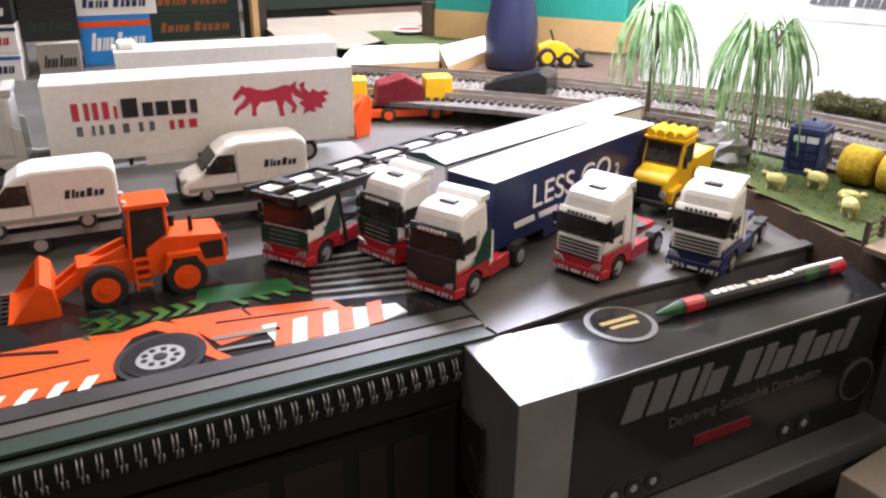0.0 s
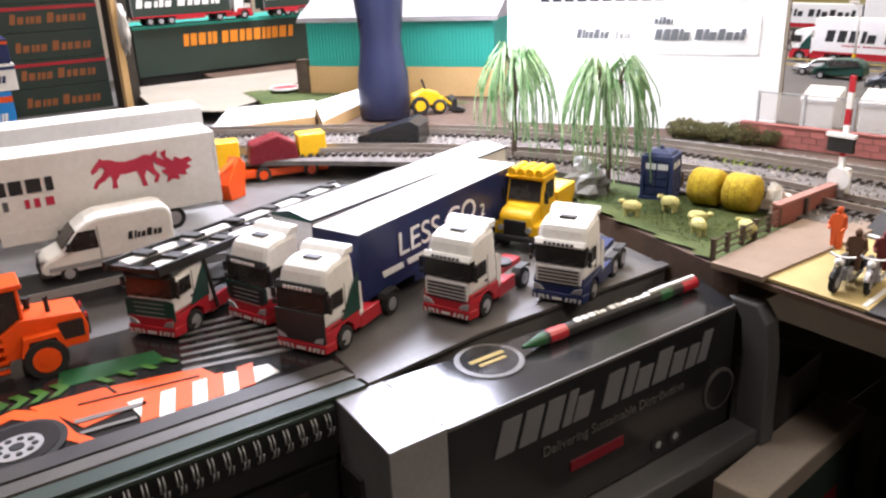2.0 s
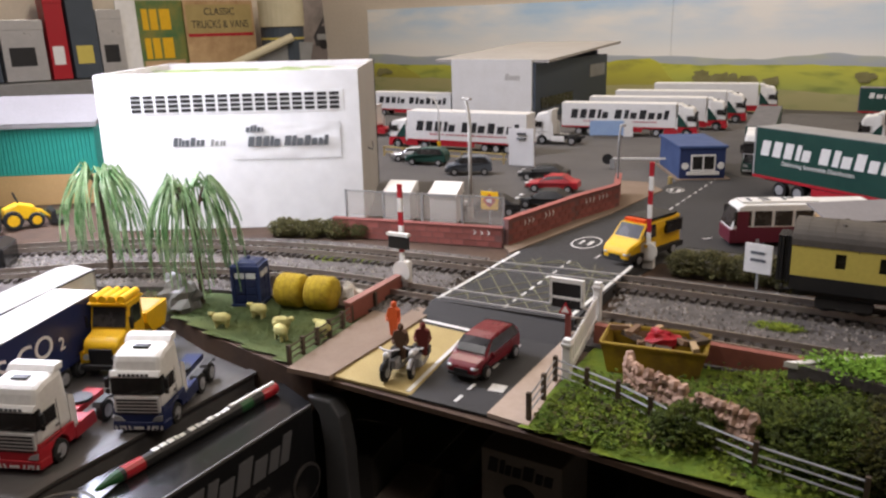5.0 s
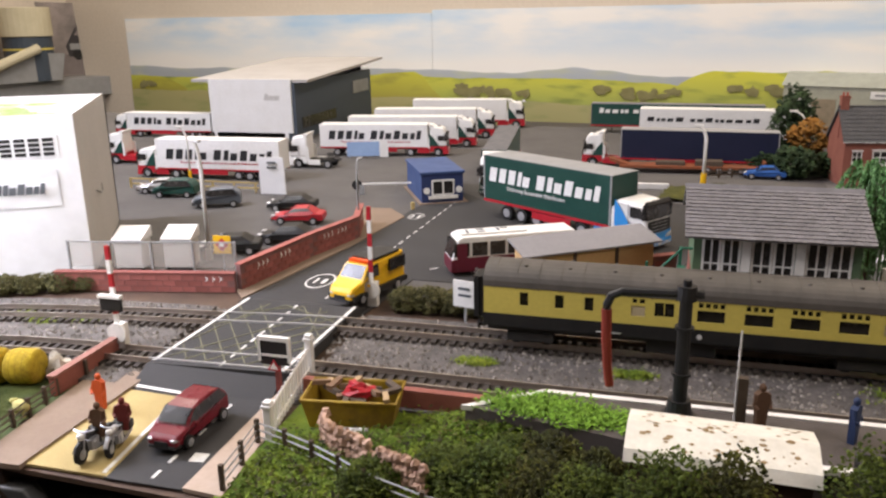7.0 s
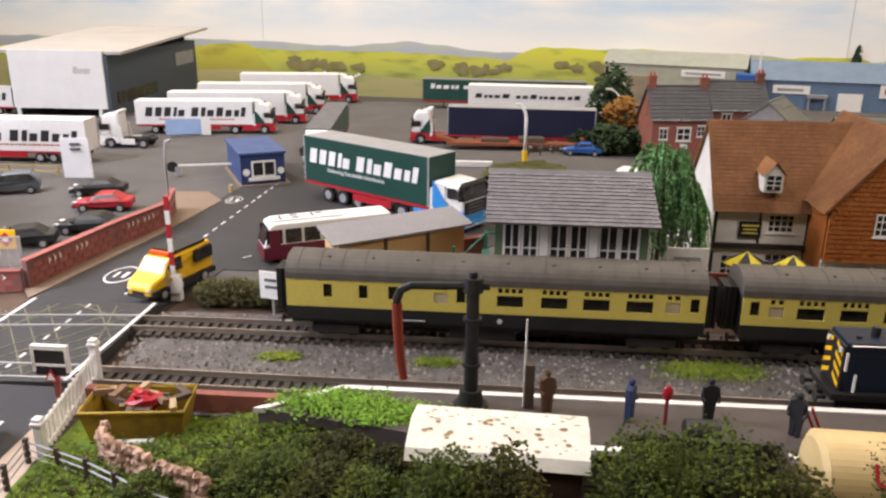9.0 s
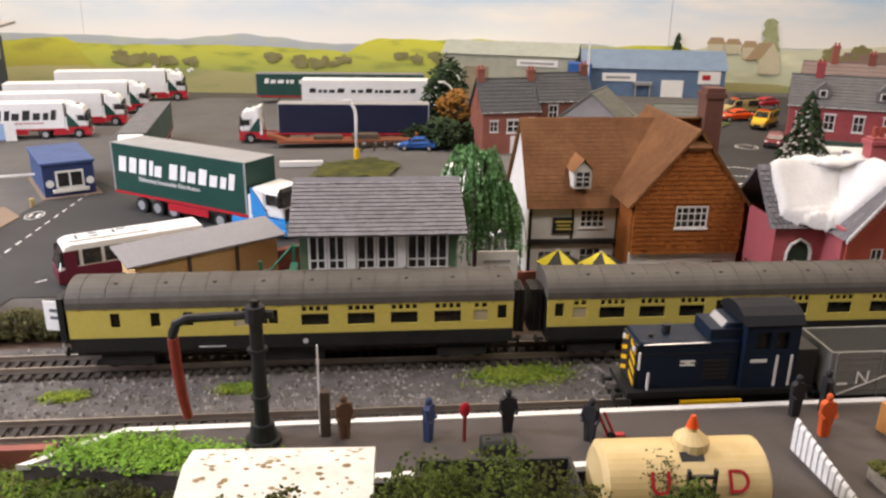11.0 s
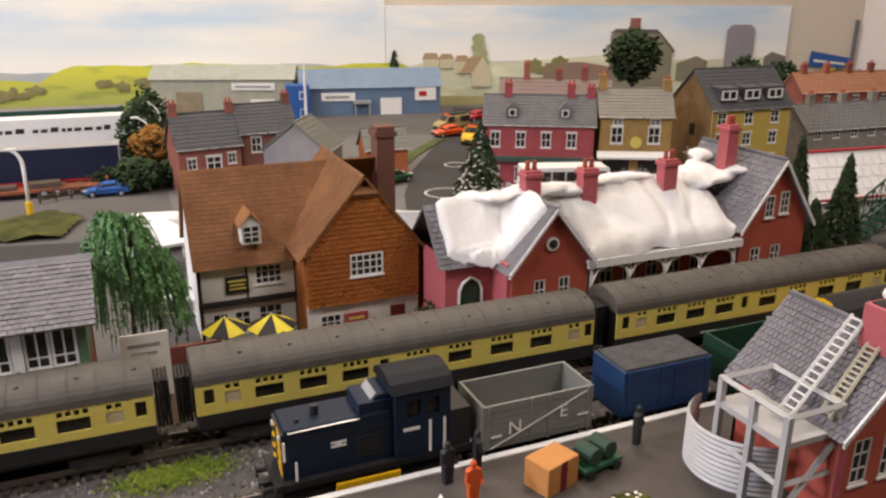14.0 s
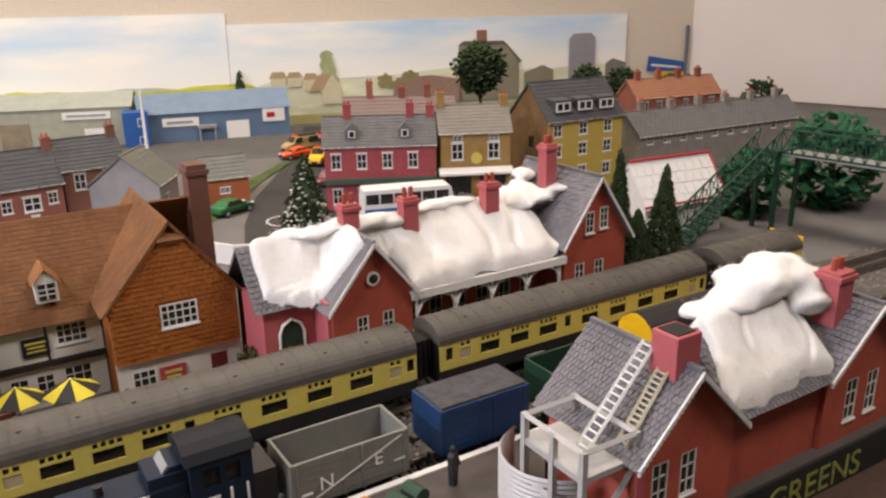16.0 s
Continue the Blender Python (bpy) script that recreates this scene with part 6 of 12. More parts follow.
part("back_wall", Geo().box(508, 684, 8, 748, 686, 68), BRICKRED, fs)
cn = part("canopy", Geo().box(606, 600, 66, 748, 638, 68).box(606, 598.6, 62, 748, 600, 68), WHITE, fs, "white platform canopy")
for i in range(5):
    x = 612 + i * 33
    part("canopy_post", Geo().cyl((x, 603, 8), 1.5, 56, "z", 8).box(x - 2.4, 600.5, 8, x + 2.4, 605.5, 13), WHITE, cn)
    if i < 4:
        part("canopy_bracket", Geo().tube([(x, 602, 50), (x + 4, 602, 58), (x + 16.5, 602, 63), (x + 29, 602, 58), (x + 33, 602, 50)], 1.2, 6), WHITE, cn)
for x, y, z1 in ((580, 642, 134), (629, 642, 132), (703, 642, 133)):
    chimney_stack(fs, x, y, 84, z1 - 6, 13, 10)
chimney_stack(fs, 764, 645, 104, 150, 11, 11)
FAR_GABLES = [(541, 613, 597, 673, 66.5, 110.6), (743, 819, 597, 695, 74.5, 128.6)]
FAR_SLOPES = [(500, 752, 622, 68, 654, 106, 690, 66), (606, 750, 596, 66, 654, 106, 690, 66)]
sn = thing("snow_blanket", "white cotton-wool snow in soft pads on the station roof", "snow")
for k, (corners, thick, creases) in enumerate((([(508, 626), (575, 604), (584, 662), (510, 664)], 8, [(0.66, 0.1)]), ([(574, 630), (622, 630), (622, 664), (574, 664)], 6, []), ([(609, 600), (746, 602), (742, 667), (604, 665)], 9, [(0.2, 0.0), (0.57, 0.06), (0.79, 0.1)]))):
    cotton_pad(sn, corners, thick, lambda x, y: roof_height(x, y, FAR_GABLES, FAR_SLOPES), 3 + k, creases)
cotton_billow(sn, [(738, 648, 106, 16, 18, 7), (750, 660, 112, 13, 16, 6), (756, 642, 108, 14, 12, 5), (768, 636, 114, 11, 9, 3), (762, 676, 119, 10, 12, 5), (734, 660, 110, 12, 12, 5)], 41)
cotton_billow(sn, [(556, 650, 108, 14, 12, 4), (540, 660, 107, 14, 12, 4), (574, 650, 111, 14, 12, 3), (592, 648, 110, 14, 12, 4), (608, 650, 110, 14, 11, 5), (622, 646, 108, 14, 10, 4), (640, 652, 112, 14, 10, 3), (660, 654, 112, 16, 10, 4), (680, 654, 112, 18, 10, 4)], 51)
solid("station_platform", Geo().box(480, 598, -0.4, 980, 720, 8), PLATFORM, "grey far station platform", "platform", kind="structure")

# footbridge
FB = mat("footbridge_green", (0.014, 0.055, 0.032), 0.6, col2=(0.01, 0.04, 0.023))
fb = thing("footbridge", "dark green lattice footbridge across the railway", "footbridge", at=(0, 0, 0))


def lattice(p, q, h, n):
    g = Geo()
    p, q, up = Vector(p), Vector(q), Vector((0, 0, h))
    g.tube([p, q], 1.3, 5).tube([p + up, q + up], 1.3, 5)
    for i in range(n):
        a, b = p + (q - p) * (i / n), p + (q - p) * ((i + 1) / n)
        g.tube([a, b + up], 0.6, 4).tube([a + up, b], 0.6, 4)
        g.tube([a, a + up], 0.7, 4)
    return g


for y in (690, 716):
    part("stair_lattice", lattice((1000, y, 10), (1136, y, 92), 24, 12), FB, fb)
for i in range(16):
    part("stair_tread", Geo().box(1000 + i * 8.5, 691, 9 + i * 5.1, 1010 + i * 8.5, 715, 11 + i * 5.1), FB, fb)
part("landing", Geo().box(1130, 688, 90, 1172, 718, 94), FB, fb)
for x in (1138, 1170):
    part("span_lattice", lattice((x, 690, 92), (x + 30, 400, 92), 26, 22), FB, fb)
part("span_deck", Geo().prism([(1138, 690), (1170, 690), (1200, 400), (1168, 400)], 89, 92, "z"), SILVER, fb, "grey walkway")
for x, y in ((1136, 690), (1136, 716), (1172, 690), (1172, 716), (1196, 430)):
    part("leg", Geo().box(x - 2, y - 2, 0, x + 2, y + 2, 92), FB, fb)
bush_tree("layout_tree", "deep green tree behind the footbridge", (1290, 720, 0), 60, 118, mat("bridge_leaf", (0.012, 0.075, 0.03), 0.85, col2=(0.02, 0.11, 0.045), scale=80, amount=1.0), 61, clumps=700, leaf=8)
bush_tree("layout_tree", "deep green tree behind the footbridge", (1180, 760, 0), 44, 78, MATS["bridge_leaf"], 62, clumps=420, leaf=7)
sh = house("goods_shed", "low building with a snow-white roof and red edges", "building", (985, 742, 0), -6, 112, 60, 42, 84, RENDER, SNOW, [], [], [], 4, 10)
part("red_edge", Geo().box(-4, -4.8, 39, 116, -3.2, 42).tube([(115, -3, 41), (115, 30, 85), (115, 62, 41)], 1.5, 5).tube([(-3, 30, 86), (115, 30, 86)], 1.8, 5), RED, sh, "red barge edge")
gardn = thing("garden_wall", "low white curved garden wall behind the station", "wall", at=(0, 0, 0))
part("wall", strip([(560, 962), (580, 930), (612, 915), (650, 930), (665, 962)], 3, 0, 22), RENDER, gardn)
for k, (x, y) in enumerate(((508, 634), (520, 622), (500, 648))):
    bush_tree("shrub", "brown and green shrub beside the station porch", (x, y, 0), 13, 34, mat("shrub_leaf", (0.1, 0.1, 0.03), 0.9, col2=(0.05, 0.04, 0.015), scale=90, amount=1.0), 70 + k, trunk=False, clumps=130, leaf=3, category="bush")
cs = thing("station_sign", "small dark sign with pale writing near the porch", "sign", at=(508, 606, 8))
part("board", Geo().box(0, 0, 26, 18, 1.4, 38), mat("sign_brown", (0.1, 0.07, 0.03), 0.7), cs)
part("post", Geo().box(8, 1.4, 0, 10, 3, 38), WOODPOST, cs)
part("text_bars", Geo().box(3, -0.4, 33, 15, 0, 35).box(4, -0.4, 29, 14, 0, 31), CREAM, cs)

# ---- near station with ladders on its roof ----
ns = thing("platform_station", "red brick station house with slate roof and white toothed bargeboards", "station", at=(6, 0, -3))
NSWALL = mat("near_station_brick", (0.45, 0.1, 0.065), 0.6, col2=(0.38, 0.075, 0.05), scale=40, amount=0.8, bump=0.15, fine=300)
gable_block(ns, 579, 645, 360, 424, 22, 73, 106, NSWALL, SROOF, [(589, 40, 11, 24), (608, 40, 11, 24)], 15, 26, seed=21)
part("corner_strip", Geo().box(578.2, 359.2, 22, 584, 359.9, 72), PINK, ns)
part("main_wall", holed(Geo(), 645, 724, 22, 73, [], 365, 367), NSWALL, ns)
slate_roof("main_roof", [slates(645, 724, 358, 70, 396, 104, 14, 24, 23), slates(645, 724, 434, 70, 396, 104, 8, 20, 24)], SROOF, ns, "slate roof mostly hidden by snow")
gable_block(ns, 724, 798, 362, 428, 22, 73, 104, NSWALL, SROOF, [(744, 36, 11, 26), (764, 36, 11, 26)], 14, 24, seed=25)
part("back_wall", Geo().box(645, 426, 22, 724, 428, 72), NSWALL, ns)
chimney_stack(ns, 612, 372, 86, 122, 16, 16, plain=True)
part("chimney_top", Geo().box(606, 366, 122, 618, 378, 122.6), BLACK, ns)
chimney_stack(ns, 748, 380, 90, 122, 14, 14)
NEAR_GABLES = [(580, 656, 355, 429, 66.5, 104.6), (725, 809, 357, 433, 66.5, 102.6)]
NEAR_SLOPES = [(645, 735, 355, 64.3, 396, 101, 434, 67)]
sn = thing("snow_blanket", "white cotton-wool snow in thick pads on the platform station roof", "snow")
cotton_pad(sn, [(652, 360), (733, 362), (744, 400), (662, 404)], 8.5, lambda x, y: roof_height(x, y, NEAR_GABLES, NEAR_SLOPES), 23, [(0.34, 0.05), (0.84, 0.05)])
cotton_billow(sn, [(700, 402, 106, 20, 15, 7), (716, 400, 112, 18, 15, 9), (732, 408, 117, 16, 13, 8), (742, 398, 111, 17, 17, 9), (758, 396, 106, 13, 15, 7), (682, 406, 102, 17, 13, 5), (740, 386, 102, 14, 12, 7), (712, 414, 113, 14, 12, 7), (752, 410, 113, 12, 12, 7)], 61)
WLAD = mat("ladder_white", (0.7, 0.69, 0.66), 0.5)


def ladder(label, foot, top, material, w=7.0):
    l = thing("ladder", label, "ladder", at=(6, 0, -3), group="roof ladders")
    f, t = Vector(foot), Vector(top)
    side = Vector((0, 1, 0))
    for s in (-w / 2, w / 2):
        part("rail", Geo().tube([f + side * s, t + side * s], 0.9, 4), material, l)
    n = 15
    for i in range(n):
        c = f + (t - f) * ((i + 0.6) / n)
        part("rung", Geo().tube([c - side * w / 2, c + side * w / 2], 0.6, 4), material, l)
    return l


ladder("white ladder leaning up the slate roof to the chimney", (562, 379, 72), (606, 383, 113), WLAD)
ladder("cream ladder lying on the slate roof beside the white one", (576, 368, 75.5), (606, 372, 105.5), mat("ladder_cream", (0.5, 0.46, 0.34), 0.6), 6)
SCAF = mat("scaffold_grey", (0.4, 0.39, 0.38), 0.5, col2=(0.36, 0.355, 0.35), scale=80)
bl = thing("scaffold_platform", "pale grey scaffold platform against the station wall", "scaffold", at=(4, 3, 0))
part("deck", Geo().box(551, 360, 64, 584, 404, 67), SCAF, bl)
for x, y in ((552, 361), (583, 361), (552, 402), (583, 402), (552, 381)):
    part("post", Geo().box(x - 1.5, y - 1.5, 22, x + 1.5, y + 1.5, 80), SCAF, bl)
for p, q in (((552, 361, 79), (583, 361, 79)), ((552, 361, 79), (552, 402, 79)), ((552, 402, 79), (583, 402, 79)), ((552, 361, 45), (583, 361, 45)), ((552, 361, 45), (552, 402, 45)), ((552, 361, 26), (583, 361, 62)), ((583, 361, 79), (583, 402, 79))):
    part("rail", Geo().tube([p, q], 1.7, 4), SCAF, bl)
cw = thing("corrugated_fence", "pale grey corrugated sheet curving round the scaffold foot", "fence", at=(7, 0, 0))
g = Geo()
pts = [(584 - 40 * math.cos(a) * 0.98, 410 + 32 * math.sin(a)) for a in [radians(-62 + 4 * i) for i in range(34)]]
ring = [(22 + 1.4 * k, 1.1 if k % 2 else 0.0) for k in range(21)]
for a, b in zip(pts, pts[1:]):
    ca, cb_ = Vector((a[0] - 584, a[1] - 410)).normalized(), Vector((b[0] - 584, b[1] - 410)).normalized()
    for (z0, o0), (z1, o1) in zip(ring, ring[1:]):
        g.add([(a[0] + ca.x * o0, a[1] + ca.y * o0, z0), (b[0] + cb_.x * o0, b[1] + cb_.y * o0, z0), (b[0] + cb_.x * o1, b[1] + cb_.y * o1, z1), (a[0] + ca.x * o1, a[1] + ca.y * o1, z1)], [(0, 1, 2, 3)])
part("sheet", g, mat("galvanised_sheet", (0.5, 0.49, 0.48), 0.45, 0.1, col2=(0.38, 0.37, 0.36), scale=60), cw, smooth=False)
gs = thing("shop_board", "dark board with yellow-green chalk lettering at the layout edge", "sign", at=(740, 355.5, 0), rz=-1)
part("board", Geo().box(-180, -1.2, -0.4, 250, 0.8, 22.6), mat("chalkboard", (0.018, 0.02, 0.018), 0.8), gs)
lettering("letters", "T  GREENS", 22, 0.4, mat("chalk_lime", (0.3, 0.32, 0.07), 0.8, col2=(0.16, 0.17, 0.04), scale=150, amount=1.0), gs, pose(-0.034, -0.0014, 0.002, 90, 0, 0), squeeze=1.05)
vg = thing("vegetable_bed", "raised bed with orange and green vegetables beside the station", "planter", at=(815, 385, 22))
part("bed", Geo().box(0, 0, 0, 70, 22, 4), PAVE, vg)
rn = random.Random(6)
for k in range(26):
    part("vegetable", Geo().blob((rn.uniform(3, 67), rn.uniform(2, 20), 5.5), 2.6, k, 0.3, 8, 5), (ORANGE, BRIGHT, YELLOW)[k % 3], vg)

# ---- platform figures (plain one-piece shapes) and goods ----
FIGM = {"black": mat("figure_black", (0.02, 0.02, 0.022), 0.6), "blue": mat("figure_blue", (0.03, 0.05, 0.12), 0.6), "orange": mat("figure_orange", (0.62, 0.1, 0.02), 0.6), "maroon": mat("figure_maroon", (0.17, 0.03, 0.025), 0.6), "brown": mat("figure_brown", (0.13, 0.07, 0.04), 0.7)}


def figurine(x, y, z, colour, label, h=23.0, rz=0.0):
    g = Geo().prism([(-2.2, 0), (-0.3, 0), (0, h * 0.45), (0.3, 0), (2.2, 0), (3.0, h * 0.48), (3.4, h * 0.78), (1.5, h * 0.84), (-1.5, h * 0.84), (-3.4, h * 0.78), (-3.0, h * 0.48)], -1.6, 1.6, "y")
    g.tube([(-3.2, 0, h * 0.78), (-4.2, -1.2, h * 0.55), (-3.0, -3.0, h * 0.48)], 0.9, 5).tube([(3.2, 0, h * 0.78), (4.2, -0.6, h * 0.55), (3.6, -2.4, h * 0.46)], 0.9, 5)
    g.blob((0, 0, h * 0.92), (1.7, 1.8, 2.1), 1, 0.05, 10, 6)
    return solid("figurine", g, FIGM[colour], label, "figurine", at=(x, y, z), rz=rz, group="platform figurines")


for x, y, c, rz in ((206, 449, "brown", 20), (246, 444, "blue", 60), (285, 449, "black", 0), (323, 438, "black", -40), (434, 453, "black", 10), (452, 457, "black", 80), (439, 434, "orange", 0), (542, 447, "black", 30)):
    figurine(x, y, 22, c, {"black": "small black one-piece figurine standing on the platform", "blue": "small dark blue one-piece figurine on the platform", "orange": "small orange one-piece figurine on the platform", "brown": "small brown one-piece figurine on the platform"}[c], rz=rz)
rs = thing("platform_lamp", "small red topped post on the platform", "post", at=(263, 442, 22))
part("post", Geo().cyl((0, 0, 0), 0.9, 14, "z", 8), mat("dull_red", (0.24, 0.03, 0.03), 0.6), rs)
part("head", Geo().blob((0, 0, 17), (2.6, 1.4, 4), 0, 0.05, 10, 7), RED, rs)
sp = thing("signal_post", "weathered wooden post with a thin white rod", "post", at=(197, 452, 22))
part("post", Geo().box(-2, -2, 0, 2.5, 2, 24), WOODPOST, sp)
part("rod", Geo().cyl((-2.5, 0, 0), 0.5, 48, "z", 6), WHITE, sp)
bt = thing("sack_barrow", "red sack barrow beside a figurine", "barrow", at=(333, 440, 22))
part("frame", Geo().tube([(0, 0, 1), (-6, 0, 14)], 0.7, 5).tube([(3, 0, 1), (-3, 0, 14)], 0.7, 5).box(-1, -1, 0.5, 8, 2, 1.6), RED, bt)
part("wheel", Geo().cyl((1, -2, 2), 2, 1, "y", 10), TYRE, bt)
pk = thing("packing_crate", "orange-brown wooden packing crate on the platform", "crate", at=(481, 433, 22), rz=18)
part("box", Geo().box(-11, -8, 0, 11, 8, 16), mat("crate_wood", (0.5, 0.22, 0.06), 0.7, col2=(0.4, 0.17, 0.05)), pk, bevel=0.6)
part("strap", Geo().box(-2, -8.4, 0, 2, -8, 16.2), MAROON, pk)
gt = thing("luggage_trolley", "dark green luggage trolley with barrels on the platform", "trolley", at=(508, 436, 22), rz=12)
part("bed", Geo().box(-13, -7, 4, 13, 7, 6), mat("trolley_green", (0.02, 0.09, 0.04), 0.6), gt)
for x, y in ((-5, 0), (6, 1)):
    part("barrel", Geo().cyl((x, y - 6, 11), 4.6, 12, "y", 14), mat("barrel_green", (0.02, 0.05, 0.03), 0.6), gt)
for x in (-9, 9):
    part("wheel", Geo().cyl((x, -8, 2.6), 2.6, 1, "y", 10), TYRE, gt)
dr = thing("oil_drum", "black round drum on the platform edge", "drum", at=(277, 428, 22))
part("drum", Geo().cyl((-8, 0, 5), 6, 16, "x", 18), BLACK, dr, bevel=0.8)
pn = thing("planter", "stone planter filled with clipped greenery on the platform", "planter", at=(476, 391, 22), rz=4)
part("trough", Geo().box(-36, -11, 0, 36, 11, 7), mat("rubble_stone", (0.3, 0.26, 0.2), 0.9, col2=(0.16, 0.14, 0.11), scale=200, amount=1.0, bump=0.8), pn, bevel=0.6)
fk = Geo()
for k in range(90):
    fk.blob((rn.uniform(-33, 33), rn.uniform(-9, 9), 9.2), (1.0, 1.0, 0.5), k, 0.5, 6, 4)
part("pale_flecks", fk, RENDER, pn)["kind"] = "stuff"
gr = Geo()
for k in range(190):
    gr.blob((rn.uniform(-34, 34), rn.uniform(-10, 10), 7.6), (rn.uniform(2, 4), rn.uniform(2, 4), rn.uniform(1, 1.8)), k, 0.6, 7, 5)
part("greenery", gr, MOSS, pn)["kind"] = "stuff"
wf = thing("picket_fence", "white picket fence running down from the platform", "fence", at=(0, 0, 0))
for i in range(14):
    y = 424 - i * 4.2
    z = 22 - i * 0.9
    part("picket", Geo().prism([(417 + i * 0.2, z), (417 + i * 0.2, z + 15), (418 + i * 0.2, z + 17), (419 + i * 0.2, z + 15), (419 + i * 0.2, z)], y - 3.5, y, "y"), WHITE, wf)
part("rail", Geo().tube([(418.4, 424, 27), (421, 366, 15)], 0.8, 4), WHITE, wf)
part("rail", Geo().tube([(418.4, 424, 34), (421, 366, 22)], 0.8, 4), WHITE, wf)

# ---- lorries, vans and cars; local x points to the front, s is millimetres to the real metre ----
HAZ = mat("hazard_white", (0.75, 0.73, 0.7), 0.5)


def wheel(parent, x, y, r, w, hub=None, outer=-1, name="wheel"):
    t = part(name, Geo().cyl((x, y - w / 2, r), r, w, "y", 16), TYRE, parent, bevel=r * 0.08)
    yo = y + outer * w / 2
    part("rim", Geo().cyl((x, yo - 0.25 if outer < 0 else yo - 0.1, r), r * 0.6, 0.35, "y", 14).cyl((x, yo - 0.6 if outer < 0 else yo + 0.2, r), r * 0.24, 0.5, "y", 10), hub or SILVER, t)
    return t


def cab_unit(p, s, up, low, x=0.0, roof="high", visor=None, bars=None, grille=BLACK, bumper=None, decor=None):
    """A tractor cab whose front stands at x = 0, in real metres times s."""
    w = 1.24 * s
    hi = {"high": 3.78, "mid": 3.3, "low": 2.9}[roof]
    prof = [(-2.25, 1.25), (-2.25, hi - 0.05), (-1.9, hi), (-1.0, hi - 0.06), (-0.45, hi - 0.22), (-0.22, 2.85), (-0.05, 1.95), (0.0, 1.25)]
    cg = Geo().prism([(x + a * s, b * s) for a, b in prof], -w, w, "y")
    cg.v = [(a, b * (1 - 0.11 * max(0.0, c / s - 2.5)), c) for a, b, c in cg.v]

    def nosed(g):
        """Draws the front corners in, so that the cab is rounded in plan."""
        g.v = [(a, b * (1 - 0.1 * min(1.0, max(0.0, (a - x) / (0.5 * s) + 1)) ** 2), c) for a, b, c in g.v]
        return g

    body = part("cab", nosed(cg), up, p, bevel=0.24 * s)
    lowp = [(-2.2, 0.55), (-2.2, 1.3), (-0.02, 1.3), (0.06, 1.1), (0.1, 0.35), (-0.5, 0.3), (-0.55, 0.85), (-0.9, 1.12), (-1.35, 1.12), (-1.7, 0.85), (-1.75, 0.55)]
    part("lower_panel", nosed(Geo().prism([(x + a * s, b * s) for a, b in lowp], -w - 0.15, w + 0.15, "y")), low, p, bevel=0.03 * s)
    part("windscreen", nosed(Geo().prism([(x - 0.03 * s + 0.4, 1.92 * s), (x - 0.2 * s + 0.4, 2.8 * s), (x - 0.34 * s, 2.8 * s), (x - 0.34 * s, 1.92 * s)], -w + 0.2, w - 0.2, "y")), GLASS, body, bevel=0.02 * s)
    part("wiper", Geo().tube([(x + 0.05 * s, -0.5 * w, 1.92 * s), (x - 0.04 * s, 0.1 * w, 2.1 * s)], 0.018 * s, 4), CHASSIS, body)
    part("wiper", Geo().tube([(x + 0.05 * s, 0.1 * w, 1.92 * s), (x - 0.04 * s, 0.7 * w, 2.1 * s)], 0.018 * s, 4), CHASSIS, body)
    for side in (-1, 1):
        yy = side * (w + 0.1)
        part("side_window", Geo().prism([(x - 0.3 * s, 2.0 * s), (x - 0.42 * s, 2.62 * s), (x - 1.15 * s, 2.62 * s), (x - 1.15 * s, 2.0 * s)], yy - 0.25, yy + 0.25, "y"), GLASS, body)
        part("mirror", Geo().box(x - 0.24 * s, side * (w + 0.1 * s) - 0.09 * s, 2.2 * s, x - 0.1 * s, side * (w + 0.1 * s) + 0.09 * s, 2.66 * s), BLACK, body, bevel=0.04 * s)
        part("mirror", Geo().box(x - 0.22 * s, side * (w + 0.09 * s) - 0.08 * s, 1.94 * s, x - 0.1 * s, side * (w + 0.09 * s) + 0.08 * s, 2.14 * s), BLACK, body, bevel=0.03 * s)
        part("mirror_arm", Geo().tube([(x - 0.3 * s, side * w * 0.94, 2.72 * s), (x - 0.18 * s, side * (w + 0.1 * s), 2.64 * s)], 0.03 * s, 5), BLACK, body)
        part("door_seam", Geo().box(x - 1.3 * s, yy - 0.06, 1.3 * s, x - 1.27 * s, yy + 0.1, 2.75 * s).box(x - 0.3 * s, yy - 0.06, 1.28 * s, x - 1.3 * s, yy + 0.1, 1.31 * s), CHASSIS, body)
        part("door_handle", Geo().box(x - 1.22 * s, yy - 0.1, 1.66 * s, x - 1.04 * s, yy + side * 0.04 * s, 1.72 * s), BLACK, body)
        part("fog_lamp", Geo().blob((x + 0.13 * s, side * w * 0.62, 0.46 * s), (0.05 * s, 0.11 * s, 0.06 * s), 1, 0.0, 10, 6), SILVER, body)
        part("cab_fairing", Geo().prism([(x - 2.1 * s, 0.95 * s), (x - 2.5 * s, 0.95 * s), (x - 2.46 * s, 2.4 * s), (x - 2.1 * s, 2.6 * s)], side * (w - 0.09 * s), side * (w - 0.02 * s), "y"), up, body)
        part("side_skirt", Geo().prism([(x - 2.25 * s, 0.4 * s), (x - 2.25 * s, 1.12 * s), (x - 2.7 * s, 1.02 * s), (x - 3.75 * s, 1.02 * s), (x - 3.85 * s, 0.4 * s)], side * (w - 0.2 * s), side * (w - 0.02 * s), "y"), low, p, bevel=0.04 * s)
        part("headlight", Geo().prism([(side * w * 0.48, 0.72 * s), (side * w * 0.86, 0.72 * s), (side * w * 0.9, 1.02 * s), (side * w * 0.62, 0.92 * s)], x - 0.12 * s, x + 0.125 * s, "x"), SILVER, body, "clear headlight", bevel=0.02 * s)
